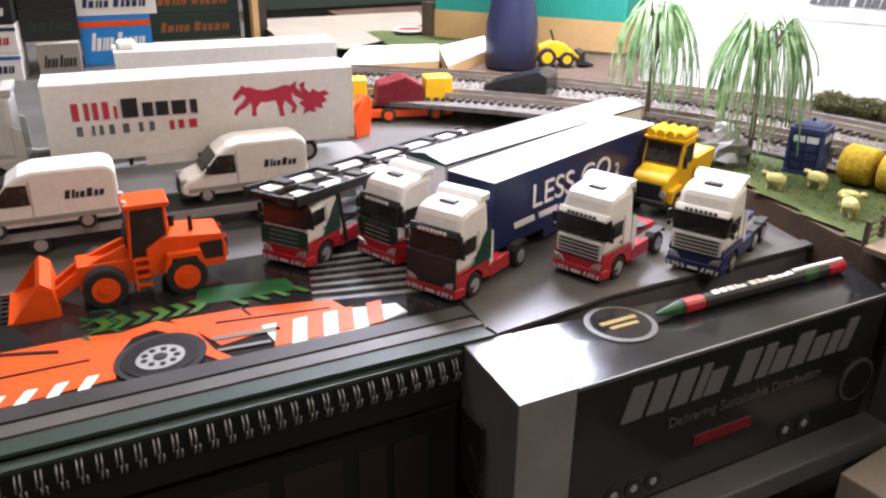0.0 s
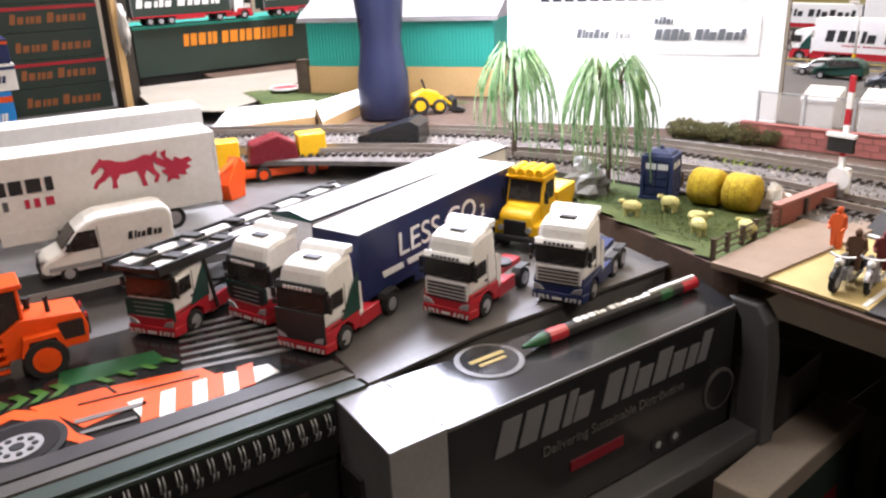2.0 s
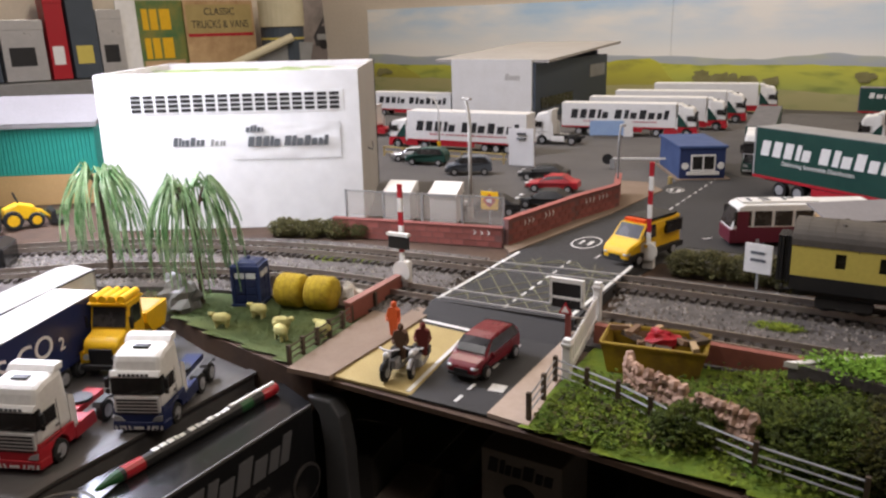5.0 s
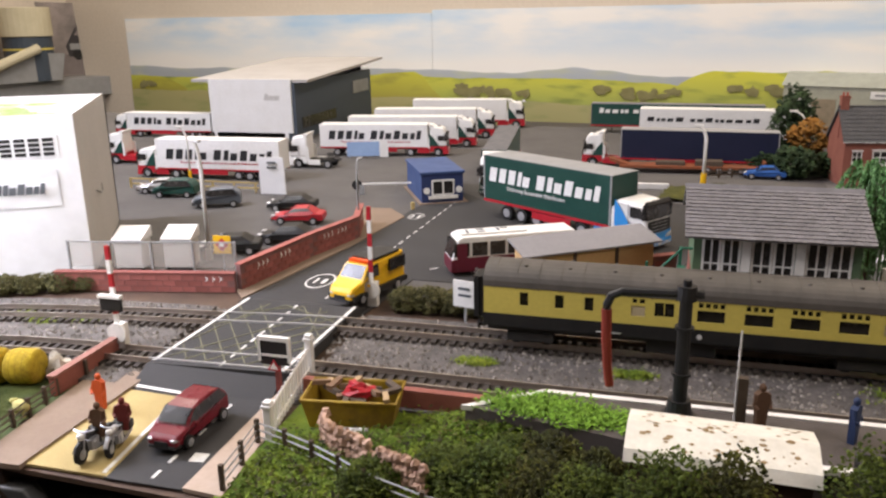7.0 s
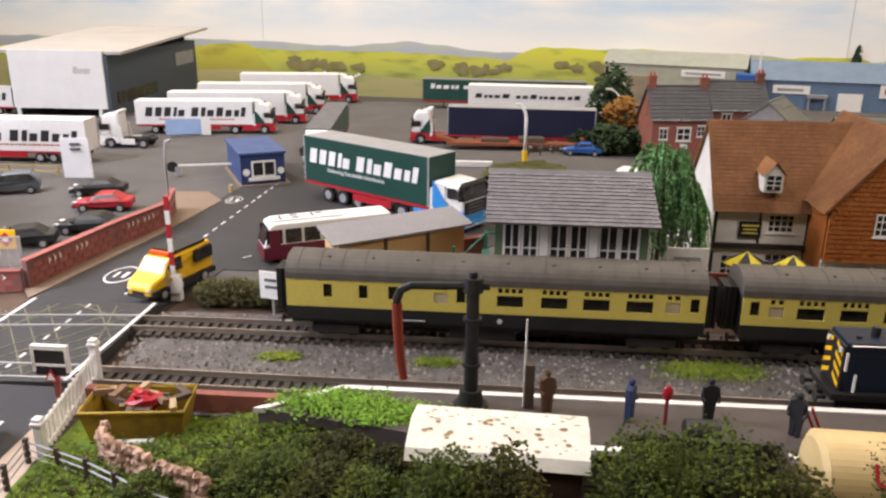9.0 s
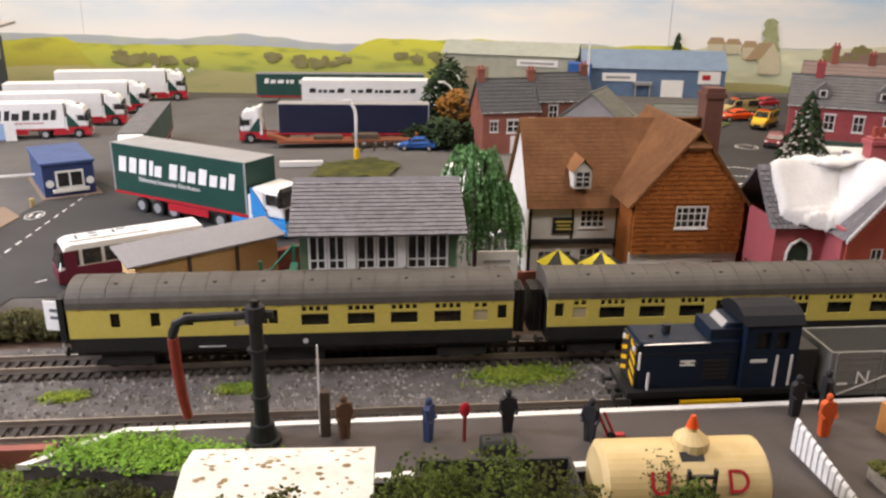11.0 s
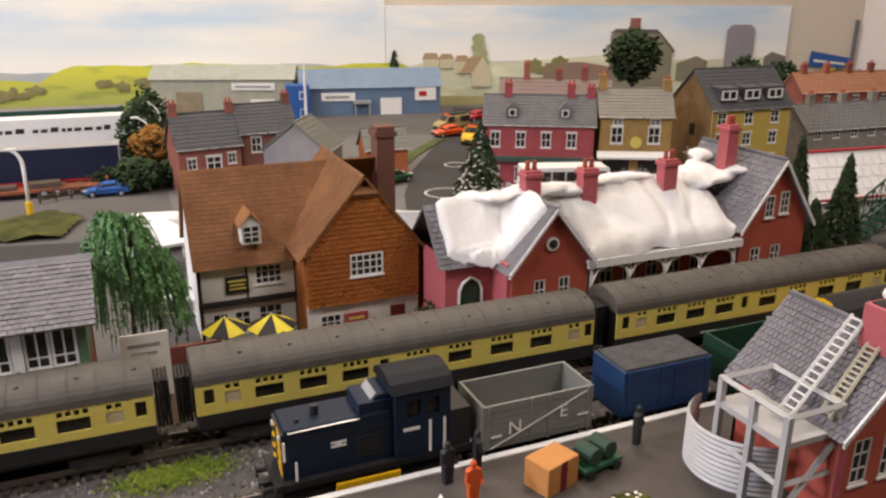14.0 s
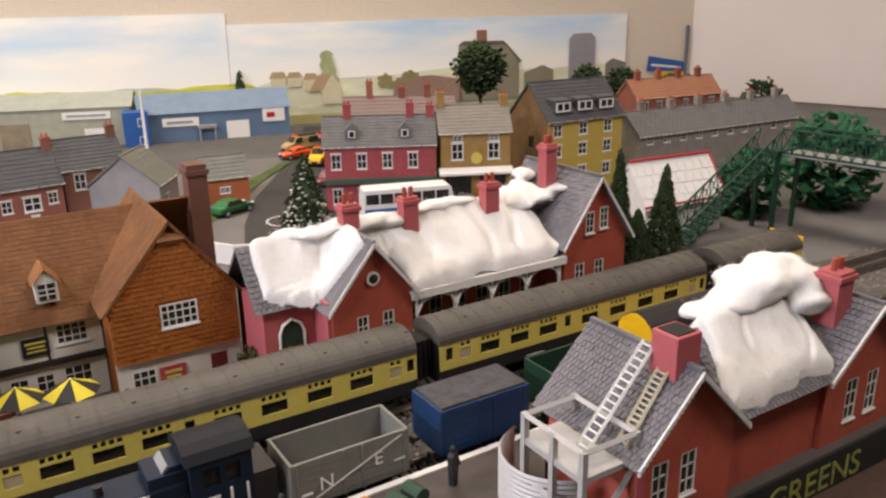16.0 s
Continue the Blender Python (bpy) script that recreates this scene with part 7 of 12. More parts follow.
        part("step", Geo().box(x - 1.0 * s, side * w - 0.05 * s, 0.35 * s, x - 0.6 * s, side * w + 0.06 * s, 0.5 * s), BLACK, body)
    part("sun_visor", nosed(Geo().prism([(x - 0.02 * s, 2.72 * s), (x + 0.02 * s, 2.8 * s), (x - 0.14 * s, 2.99 * s), (x - 0.24 * s, 2.98 * s), (x - 0.24 * s, 2.8 * s)], -w * 0.97, w * 0.97, "y")), visor or BLACK, body, bevel=0.02 * s)
    if bars:
        nb = Geo()
        for i in range(7):
            nb.box(x - 0.015 * s, -w * 0.55 + i * w * 0.16, 2.79 * s, x + 0.02 * s, -w * 0.55 + i * w * 0.16 + w * 0.11, 2.92 * s)
        part("name_bars", nb, bars, body)
    gr = part("grille", Geo().box(x - 0.02 * s, -w * 0.84, 0.95 * s, x + 0.055 * s, w * 0.84, 1.84 * s), grille, body, bevel=0.02 * s)
    if grille is not BLACK:
        for i in range(5):
            part("grille_slot", Geo().box(x + 0.05 * s, -w * 0.74, (1.02 + i * 0.16) * s, x + 0.075 * s, w * 0.74, (1.10 + i * 0.16) * s), BLACK, gr)
    else:
        for i in range(4):
            part("grille_bar", Geo().box(x + 0.05 * s, -w * 0.6, (1.06 + i * 0.2) * s, x + 0.075 * s, w * 0.6, (1.09 + i * 0.2) * s), GREY, gr)
    bp = part("bumper", nosed(Geo().box(x - 0.4 * s, -w - 0.05 * s, 0.3 * s, x + 0.14 * s, w + 0.05 * s, 0.68 * s)), bumper or low, body, bevel=0.05 * s)
    hz = Geo()
    for i in range(-5, 6):
        if abs(i) < 2:
            continue
        c, k = i * w / 6.2, 0.05 * s * (1 if i > 0 else -1)
        hz.add([(x + 0.145 * s, c - 0.05 * s, 0.32 * s), (x + 0.145 * s, c + 0.05 * s, 0.32 * s), (x + 0.145 * s, c + 0.05 * s + k, 0.52 * s), (x + 0.145 * s, c - 0.05 * s + k, 0.52 * s)], [(0, 1, 2, 3)])
    for g in pieces(hz):
        part("hazard_stripe", g, HAZ, bp)
    part("number_plate", Geo().box(x + 0.14 * s, -0.22 * s, 0.36 * s, x + 0.155 * s, 0.22 * s, 0.48 * s), HAZ, bp)
    if roof == "high":
        part("roof_hatch", Geo().box(x - 1.3 * s, -0.35 * s, hi * s - 0.1 * s, x - 0.95 * s, 0.35 * s, hi * s + 0.02 * s), BLACK, body)
        part("deflector", Geo().prism([(x - 2.3 * s, hi * s - 0.1 * s), (x - 2.35 * s, hi * s + 0.22 * s), (x - 1.9 * s, hi * s + 0.2 * s), (x - 1.6 * s, hi * s - 0.05 * s)], -w * 0.86, w * 0.86, "y"), up, body, bevel=0.04 * s)
    if decor:
        for side in (-1, 1):
            yy = side * (w + 0.05)
            part("side_stripe", Geo().prism([(x - 2.25 * s, 1.3 * s), (x - 2.25 * s, 2.9 * s), (x - 1.7 * s, 2.3 * s), (x - 1.0 * s, 1.3 * s)], yy - 0.2, yy + 0.2, "y"), decor, body)
    return body


def tractor(p, s, up, low, chassis_mat=None, tandem=False, **kw):
    cab_unit(p, s, up, low, **kw)
    cm = chassis_mat or CHASSIS
    L = 6.6 if tandem else 5.8
    part("chassis", Geo().box(-L * s, -0.42 * s, 0.75 * s, -0.3 * s, 0.42 * s, 1.02 * s).box(-3.6 * s, -1.0 * s, 0.45 * s, -2.4 * s, 1.0 * s, 0.95 * s), cm, p)
    part("fifth_wheel", Geo().cyl((-4.6 * s, 0, 1.02 * s), 0.55 * s, 0.14 * s, "z", 16), BLACK, p)
    xs = [-1.15] + ([-4.2, -5.5] if tandem else [-4.7])
    for x in xs:
        for side in (-1, 1):
            wheel(p, x * s, side * (1.24 * s - 0.16 * s), 0.5 * s, 0.32 * s, outer=side)
        if x < -2:
            for side in (-1, 1):
                part("mudguard", Geo().prism([((x - 0.6) * s, 0.9 * s), ((x - 0.45) * s, 1.1 * s), ((x + 0.45) * s, 1.1 * s), ((x + 0.6) * s, 0.9 * s), ((x + 0.5) * s, 0.9 * s), ((x + 0.38) * s, 1.04 * s), ((x - 0.38) * s, 1.04 * s), ((x - 0.5) * s, 0.9 * s)], side * 0.85 * s, side * 1.24 * s, "y"), CHASSIS, p)


def trailer(p, s, x1, length, side_mat, roof_mat, skirt=RED, top=4.0, name_mat=None, words=None, axles=3, bottom=1.15, front=None, slogan=None, roof_peak=0.0):
    """A box trailer from x1 back by length (mm)."""
    w, x0 = 1.26 * s, x1 - length
    bx = part("trailer_box", Geo().box(x0, -w, bottom * s, x1, w, top * s), side_mat, p, bevel=0.04 * s)
    if roof_peak:
        part("trailer_roof", Geo().prism([(-w - 0.1, top * s), (0, (top + roof_peak) * s), (w + 0.1, top * s)], x0, x1, "x"), roof_mat, p)
    else:
        part("trailer_roof", Geo().box(x0 - 0.1, -w * 0.985, top * s - 0.1, x1 + 0.1, w * 0.985, top * s + 0.35), roof_mat, p)
    fr = Geo()
    for x in (x0, x1 - 0.12 * s):
        for side in (-1, 1):
            fr.box(x - 0.1, side * w - 0.3, bottom * s, x + 0.12 * s, side * w + 0.3, top * s)
    part("corner_post", fr, front or roof_mat, bx)
    for side in (-1, 1):
        part("rave", Geo().box(x0, side * w - 0.3, bottom * s - 0.15 * s, x1, side * w + 0.3, bottom * s + 0.02 * s), skirt, bx)
        if words:
            a, b, z0, z1, n = words
            g = Geo()
            if side < 0:
                letter_bars(g, x0 + length * a, z0 * s, x0 + length * b, (z1 - z0) * s, -w - 0.15, n, -1, tall=(0, n // 3, n // 2, n - 1))
            else:
                letter_bars(g, x1 - length * a, z0 * s, x1 - length * b, (z1 - z0) * s, w + 0.15, n, 1, tall=(0, n // 3, n // 2, n - 1))
            part("name_bars", g, name_mat, bx, "row of plain letter blocks")
            if slogan:
                g = Geo()
                za = z0 - 0.42
                if side < 0:
                    letter_bars(g, x0 + length * (a + 0.12), za * s, x0 + length * (b - 0.1), 0.2 * s, -w - 0.12, n * 2, -1)
                else:
                    letter_bars(g, x1 - length * (a + 0.12), za * s, x1 - length * (b - 0.1), 0.2 * s, w + 0.12, n * 2, 1)
                part("slogan_bars", g, slogan, bx)
        part("side_guard", Geo().box(x0 + length * 0.42, side * w - 0.5, 0.55 * s, x0 + length * 0.72, side * w, 1.0 * s), skirt, p)
    part("chassis_beam", Geo().box(x0 + 0.3 * s, -0.5 * s, 0.8 * s, x1 - 0.4 * s, 0.5 * s, bottom * s), CHASSIS, p)
    for i in range(axles):
        x = x0 + (2.2 + i * 1.35) * s
        for side in (-1, 1):
            wheel(p, x, side * (w - 0.2 * s), 0.5 * s, 0.36 * s, outer=side)
    rd = Geo()
    rd.box(x0 - 0.3, -w * 0.9, bottom * s + 1, x0, -0.2, top * s - 1).box(x0 - 0.3, 0.2, bottom * s + 1, x0, w * 0.9, top * s - 1)
    part("rear_door", rd, front or side_mat, bx)
    part("landing_leg", Geo().box(x1 - 3.0 * s, -0.8 * s, 0.05 * s, x1 - 2.85 * s, -0.65 * s, bottom * s), CHASSIS, p)
    return bx


def car(at, rz, paint, label, s=11.5, kind="saloon", glass=None):
    c = thing("car", label, "car", at=at, rz=rz, group="parked cars")
    L, w = 4.3 * s, 0.88 * s
    if kind == "saloon":
        prof = [(0, 0.3), (-0.05, 0.62), (0.25, 0.74), (1.15, 0.86), (1.8, 1.36), (3.0, 1.4), (3.75, 0.95), (4.25, 0.9), (4.3, 0.35)]
        cabin = [(1.22, 0.88), (1.85, 1.33), (2.98, 1.37), (3.65, 0.96)]
    elif kind == "mpv":
        prof = [(0, 0.3), (-0.06, 0.55), (-0.03, 0.76), (0.2, 0.92), (0.75, 1.05), (1.1, 1.36), (1.5, 1.62), (2.1, 1.71), (3.0, 1.73), (3.6, 1.66), (3.95, 1.4), (4.15, 1.1), (4.2, 0.35)]
        cabin = [(0.85, 1.08), (1.52, 1.6), (3.55, 1.65), (3.95, 1.15)]
    else:
        prof = [(0, 0.3), (-0.05, 0.8), (0.15, 1.05), (0.85, 1.3), (1.5, 2.0), (4.8, 2.1), (4.9, 0.4)]
        cabin = [(0.95, 1.35), (1.5, 1.95), (2.3, 1.97), (2.3, 1.3)]
    waist, top = cabin[0][1] * s, max(b for a, b in prof) * s

    def shaped(g):
        """Draws the roof in and rounds the nose and tail in plan."""
        out = []
        for x, y, z in g.v:
            k = 1 - (0.08 if kind == "van" else 0.2) * max(0.0, z - waist) / (top - waist)
            k *= 1 - 0.16 * max(0.0, 1 + x / (0.5 * s)) ** 1.5 if x > -0.5 * s else 1.0
            k *= 1 - 0.08 * max(0.0, -x - (L - 0.5 * s)) / (0.5 * s)
            out.append((x, y * k, z))
        g.v = out
        return g

    body = part("body", shaped(Geo().prism([(-a * s, b * s) for a, b in prof], -w, w, "y")), paint, c, bevel=0.11 * s)
    for side in (-1, 1):
        part("side_window", shaped(Geo().prism([(-a * s, (b - 0.02) * s) for a, b in cabin], side * (w + 0.1) - 0.2, side * (w + 0.1) + 0.05, "y")), GLASS, body)
    a, b = cabin[0], cabin[1]
    if kind == "mpv":
        wp = [(0.82, 1.13), (1.1, 1.38), (1.46, 1.615)]
        part("windscreen", Geo().prism([(-q * s + 0.5, r * s + 0.45) for q, r in wp] + [(-q * s - 0.6, r * s - 0.6) for q, r in wp[::-1]], -w * 0.8, w * 0.8, "y"), GLASS, body)
    else:
        part("windscreen", Geo().add([(-a[0] * s + 0.5, -w * 0.86, a[1] * s + 0.3), (-a[0] * s + 0.5, w * 0.86, a[1] * s + 0.3), (-b[0] * s + 0.5, w * 0.8, b[1] * s + 0.3), (-b[0] * s + 0.5, -w * 0.8, b[1] * s + 0.3)], [(0, 1, 2, 3)]), GLASS, body)
    if kind != "van":
        a, b = cabin[3], cabin[2]
        part("rear_window", Geo().add([(-a[0] * s - 0.4, -w * 0.86, a[1] * s + 0.3), (-a[0] * s - 0.4, w * 0.86, a[1] * s + 0.3), (-b[0] * s - 0.4, w * 0.8, b[1] * s + 0.3), (-b[0] * s - 0.4, -w * 0.8, b[1] * s + 0.3)], [(3, 2, 1, 0)]), GLASS, body)
    for side in (-1, 1):
        part("headlight", Geo().blob((-0.16 * s, side * w * 0.66, 0.7 * s), (0.24 * s, 0.21 * s, 0.11 * s), 1, 0.0, 12, 8), SILVER, body, smooth=True)
        part("wing_mirror", Geo().box(-1.35 * s, side * (w + 0.02 * s), 0.92 * s, -1.2 * s, side * (w + 0.16 * s), 1.06 * s), paint, body)
    part("grille", Geo().box(-0.02 * s, -w * 0.4, 0.42 * s, 0.09 * s, w * 0.4, 0.66 * s), BLACK, body)
    part("bumper", shaped(Geo().box(-0.3 * s, -w * 0.96, 0.3 * s, 0.1 * s, w * 0.96, 0.46 * s)), BLACK, body, bevel=0.04 * s)
    if kind == "van":
        part("roof_rack", Geo().box(-4.4 * s, -w * 0.8, 2.12 * s, -2.0 * s, w * 0.8, 2.24 * s), BLACK, body)
        part("lamp_bar", Geo().box(-1.9 * s, -w * 0.7, 2.05 * s, -1.6 * s, w * 0.7, 2.2 * s), ORANGE, body)
        part("lower_band", Geo().box(-4.86 * s, -w - 0.3, 0.32 * s, -0.1 * s, w + 0.3, 0.62 * s), BLACK, body)
        part("rear_side_panel", Geo().box(-4.7 * s, -w - 0.25, 1.25 * s, -3.3 * s, w + 0.25, 1.9 * s), GLASS, body)
    back = 3.5 if kind != "van" else 3.9
    for x in (0.8, back):
        for side in (-1, 1):
            wheel(c, -x * s, side * (w - 0.06 * s), 0.32 * s, 0.22 * s, outer=side)
    return c

# ---- field, crossing road and foreground greenery ----
def mound(name, outline, height, material, label, seed, cell=4.0, z0=0.0, rough=1.0, category="grass", kind="structure", lift=None):
    """A lumpy ground sheet inside a plan outline."""
    xs, ys = [p[0] for p in outline], [p[1] for p in outline]

    def inside(x, y):
        hit = False
        for (ax, ay), (bx, by) in zip(outline, outline[1:] + outline[:1]):
            if (ay > y) != (by > y) and x < (bx - ax) * (y - ay) / (by - ay) + ax:
                hit = not hit
        return hit

    g, made = Geo(), {}
    nx, ny = int((max(xs) - min(xs)) / cell) + 1, int((max(ys) - min(ys)) / cell) + 1
    for i in range(nx):
        for j in range(ny):
            x, y = min(xs) + (i + 0.5) * cell, min(ys) + (j + 0.5) * cell
            if not inside(x, y):
                continue
            face = []
            for a, b in ((i, j), (i + 1, j), (i + 1, j + 1), (i, j + 1)):
                if (a, b) not in made:
                    u, v = min(xs) + a * cell, min(ys) + b * cell
                    h = z0 + height * (0.5 + 0.5 * noise.noise(Vector((u * 0.03, v * 0.03, seed)))) + rough * noise.noise(Vector((u * 0.25, v * 0.25, seed + 3)))
                    if lift:
                        h += lift(u, v)
                    made[(a, b)] = len(g.v)
                    g.v.append((u, v, max(h, z0 + 0.1)))
                face.append(made[(a, b)])
            g.f.append(tuple(face))
    return solid(name, g, material, label, category, kind=kind, smooth=True)


def tufts(name, spots, count, size, material, label, seed, spread, z=0.0, h=1.0, lift=None, keep=None):
    """Loose scatter: many small leaves round the given spots."""
    rn, g = random.Random(seed), Geo()
    for k in range(count):
        x, y = rn.choice(spots)
        x, y = x + rn.gauss(0, spread), y + rn.gauss(0, spread * 0.6)
        if keep and not keep(x, y):
            continue
        zz = z + (lift(x, y) if lift else 0) + rn.uniform(0, h)
        s, a = size * rn.uniform(0.5, 1.4), rn.uniform(0, 6.28)
        d, e = Vector((math.cos(a), math.sin(a), rn.uniform(-0.4, 0.9))) * s, Vector((-math.sin(a), math.cos(a), rn.uniform(-0.4, 0.4))) * s * 0.6
        c = Vector((x, y, zz))
        g.add([c - d - e, c + d - e * 0.4, c + d * 0.6 + e, c - d * 0.7 + e], [(0, 1, 2, 3)])
    return solid(name, g, material, label, "foliage", kind="stuff")


def on_field(x, y):
    return x < -187 and y > 369 + (-180 - x) * 0.21 and y < 458


def on_bank(x, y):
    return x > -35 and y > 356 - (x + 35) * 0.06


FIELD = [(-345, 398), (-300, 388), (-262, 378), (-180, 365), (-186, 432), (-192, 458), (-260, 458), (-320, 440)]
mound("field", FIELD, 1.5, GRASS, "mown green model field on the baseboard edge", 2, 5, 0.2, 0.4)
tufts("field_grass", [(-300, 410), (-250, 400), (-220, 385), (-240, 430), (-200, 410), (-200, 440), (-270, 415), (-225, 405)], 9000, 0.55, GRASS, "short scattered field grass", 3, 16, 0.8, 0.9, keep=on_field)
# a separate grass colour puts the willows' shade into the scatter
tufts("field_grass", [(-330, 420), (-290, 400), (-310, 410)], 2500, 0.7, mat("willow_shade_grass", (0.05, 0.09, 0.03), 0.95, col2=(0.09, 0.1, 0.04)), "grass under the willows, coloured for their shade", 31, 14, 1.0, 1.4, keep=on_field)

# blue police call box
PB = mat("call_box_blue", (0.02, 0.035, 0.11), 0.45, col2=(0.015, 0.026, 0.085))
cb = thing("police_box", "dark blue police call box with white framed windows", "call box", at=(-272, 432, 1), rz=24)
part("base", Geo().box(-10.5, -10.5, 0, 10.5, 10.5, 2), PB, cb)
part("body", Geo().box(-9, -9, 2, 9, 9, 25), PB, cb)
for k in range(4):
    m_ = Geo()
    for z in (4, 9.2, 14.4):
        for x in (-7, 0.6):
            m_.box(x, -9.8, z, x + 6.4, -9.1, z + 4.2)
    m_.moved(rz=90 * k)
    part("panelling", m_, mat("call_box_panel", (0.013, 0.022, 0.075), 0.5), cb)
    wn = Geo().box(-7, -9.9, 19.4, -0.6, -9.2, 23).box(0.6, -9.9, 19.4, 7, -9.2, 23).moved(rz=90 * k)
    part("call_window", wn, mat("call_box_window", (0.55, 0.58, 0.6), 0.4), cb)
part("corner_post", Geo().box(-10, -10, 2, -8, -8, 25.5).box(8, -10, 2, 10, -8, 25.5).box(-10, 8, 2, -8, 10, 25.5).box(8, 8, 2, 10, 10, 25.5), PB, cb)
part("top_sign", Geo().box(-9.8, -9.8, 25, 9.8, 9.8, 27.6), PB, cb)
part("roof", Geo().box(-8.6, -8.6, 27.6, 8.6, 8.6, 29.4, taper=0.12).box(-7, -7, 29.4, 7, 7, 30.6, taper=0.4).cyl((0, 0, 30.4), 1.1, 2.2, "z", 10), PB, cb)

for x, y, rz in ((-241, 438, 10), (-219.5, 442, 12)):
    hb = thing("hay_bale", "round yellow hay bale in the field", "hay bale", at=(x, y, 1), rz=rz, group="hay bales")
    part("bale", Geo().cyl((-9.6, 0, 11.2), 11.2, 19.2, "x", 22), HAY, hb, bevel=3.2, smooth=True)
    rg = Geo()
    for i in range(3):
        rg.cyl((-4.4 + i * 4, 0, 11.2), 11.35, 0.5, "x", 22)
    part("twine", rg, mat("twine", (0.32, 0.22, 0.02), 0.95), hb)

SHEEP = mat("sheep_wool", (0.52, 0.48, 0.2), 0.95, col2=(0.42, 0.38, 0.14), scale=200, bump=1.0)


def sheep(x, y, rz):
    sh = thing("sheep", "small cream-yellow plastic sheep in the field", "sheep", at=(x, y, 1), rz=rz, group="sheep")
    part("body", Geo().blob((0, 0, 6), (6.2, 3.5, 3.7), int(x), 0.2, 14, 9), SHEEP, sh, smooth=True)
    part("head", Geo().blob((6.6, 0, 8.2), (2, 1.4, 1.5), 2, 0.1, 10, 6).blob((5.6, 1.6, 8.8), (0.6, 1.2, 0.5), 1, 0, 6, 4).blob((5.6, -1.6, 8.8), (0.6, 1.2, 0.5), 1, 0, 6, 4), SHEEP, sh)
    for dx in (-3.4, 3.2):
        for dy in (-1.5, 1.5):
            part("leg", Geo().cyl((dx, dy, 0), 0.9, 4.0, "z", 6), SHEEP, sh)


for x, y, rz in ((-256, 388, 200), (-247, 411, 190), (-209, 389, 160), (-218, 400, 20), (-190, 405, 170)):
    sheep(x, y, rz)


def willow(at, h, r, seed, label, strands=46, material=None, lean=0.0, leafy=4, size=1.0):
    """A plastic weeping willow: arching strands that spring from the crown and hang."""
    t = thing("willow_tree", label, "tree", at=at, group="willow trees")
    rn = random.Random(seed)
    part("trunk", Geo().tube([(0, 0, 0), (lean * 0.3, 1, h * 0.3), (lean * 0.6, 0, h * 0.6), (lean, 0, h * 0.8)], r * 0.075, 7, r * 0.04), WOODPOST, t)
    tips = []
    for k in range(7):
        a = 6.28 * k / 7 + rn.uniform(-0.3, 0.3)
        q = r * rn.uniform(0.12, 0.4)
        e = (lean + q * math.cos(a), q * math.sin(a), h * rn.uniform(0.86, 0.97))
        part("limb", Geo().tube([(lean * 0.7, 0, h * 0.55), (lean + q * 0.5 * math.cos(a), q * 0.5 * math.sin(a), h * 0.78), e], 1.2, 5, 0.7), WOODPOST, t)
        tips.append((e, a))
    g = Geo()
    for k in range(strands):
        (x, y, z), a = tips[k % 7]
        a += rn.uniform(-0.75, 0.75)
        d, dr = rn.uniform(0.3, 0.95) * r, rn.uniform(0.3, 0.95) * h
        top = rn.uniform(0.02, 0.12) * h
        p = []
        for i in range(7):
            u = i / 6
            w = d * (1 - (1 - u) ** 1.8)
            p.append((x + w * math.cos(a + 0.25 * u), y + w * math.sin(a + 0.25 * u), max(3, z + top * math.sin(min(1, u * 2.6) * math.pi) - dr * max(0, u - 0.16) ** 1.5)))
        g.tube(p, (0.85 if leafy < 40 else 0.5) * size, 5, (0.55 if leafy < 40 else 0.3) * size)
        for i in range(leafy):
            u = rn.uniform(0.6, 5.9)
            i0 = min(int(u), 5)
            q0, q1 = Vector(p[i0]), Vector(p[i0 + 1])
            c = q0 + (q1 - q0) * (u - i0)
            s = rn.uniform(1.2, 2.4 if leafy < 40 else 4.5) * size
            b = rn.uniform(0, 6.28)
            v = Vector((math.cos(b), math.sin(b), -1.3)) * s
            o = Vector((-math.sin(b), math.cos(b), 0)) * s * 0.4
            g.add([c - o, c + v * 0.5 + o * 0.5, c + v, c + o], [(0, 1, 2, 3)])
    ob = part("hanging_foliage", g, material or WILLOW, t)
    ob["kind"] = "stuff"
    return t


willow((-406, 424, 0), 84, 30, 1, "pale green plastic weeping willow beside the field", 100, lean=2, size=0.85, leafy=15)
willow((-300, 414, 0), 86, 27, 2, "pale green plastic weeping willow in the field corner", 96, lean=-2, size=0.85, leafy=15)
DEEPWILLOW = mat("willow_deep", (0.05, 0.15, 0.035), 0.5, col2=(0.13, 0.29, 0.09), scale=50, amount=1.0, spec=0.4, grains=0.5)
willow((300, 684, 0), 112, 26, 3, "bright green drooping plastic tree between signal box and pub", 110, DEEPWILLOW, 0, 60, 0.9)
willow((316, 692, 0), 84, 22, 4, "bright green drooping plastic tree between signal box and pub", 90, DEEPWILLOW, 3, 50, 0.9)
rk = thing("rock", "pale translucent rock at the field edge", "rock", at=(-306, 402, 0))
part("stone", Geo().blob((0, 0, 8), (15, 12, 14), 4, 0.7, 14, 9), mat("grey_rock", (0.2, 0.2, 0.19), 0.45, col2=(0.11, 0.11, 0.1), scale=60, amount=1.0), rk)

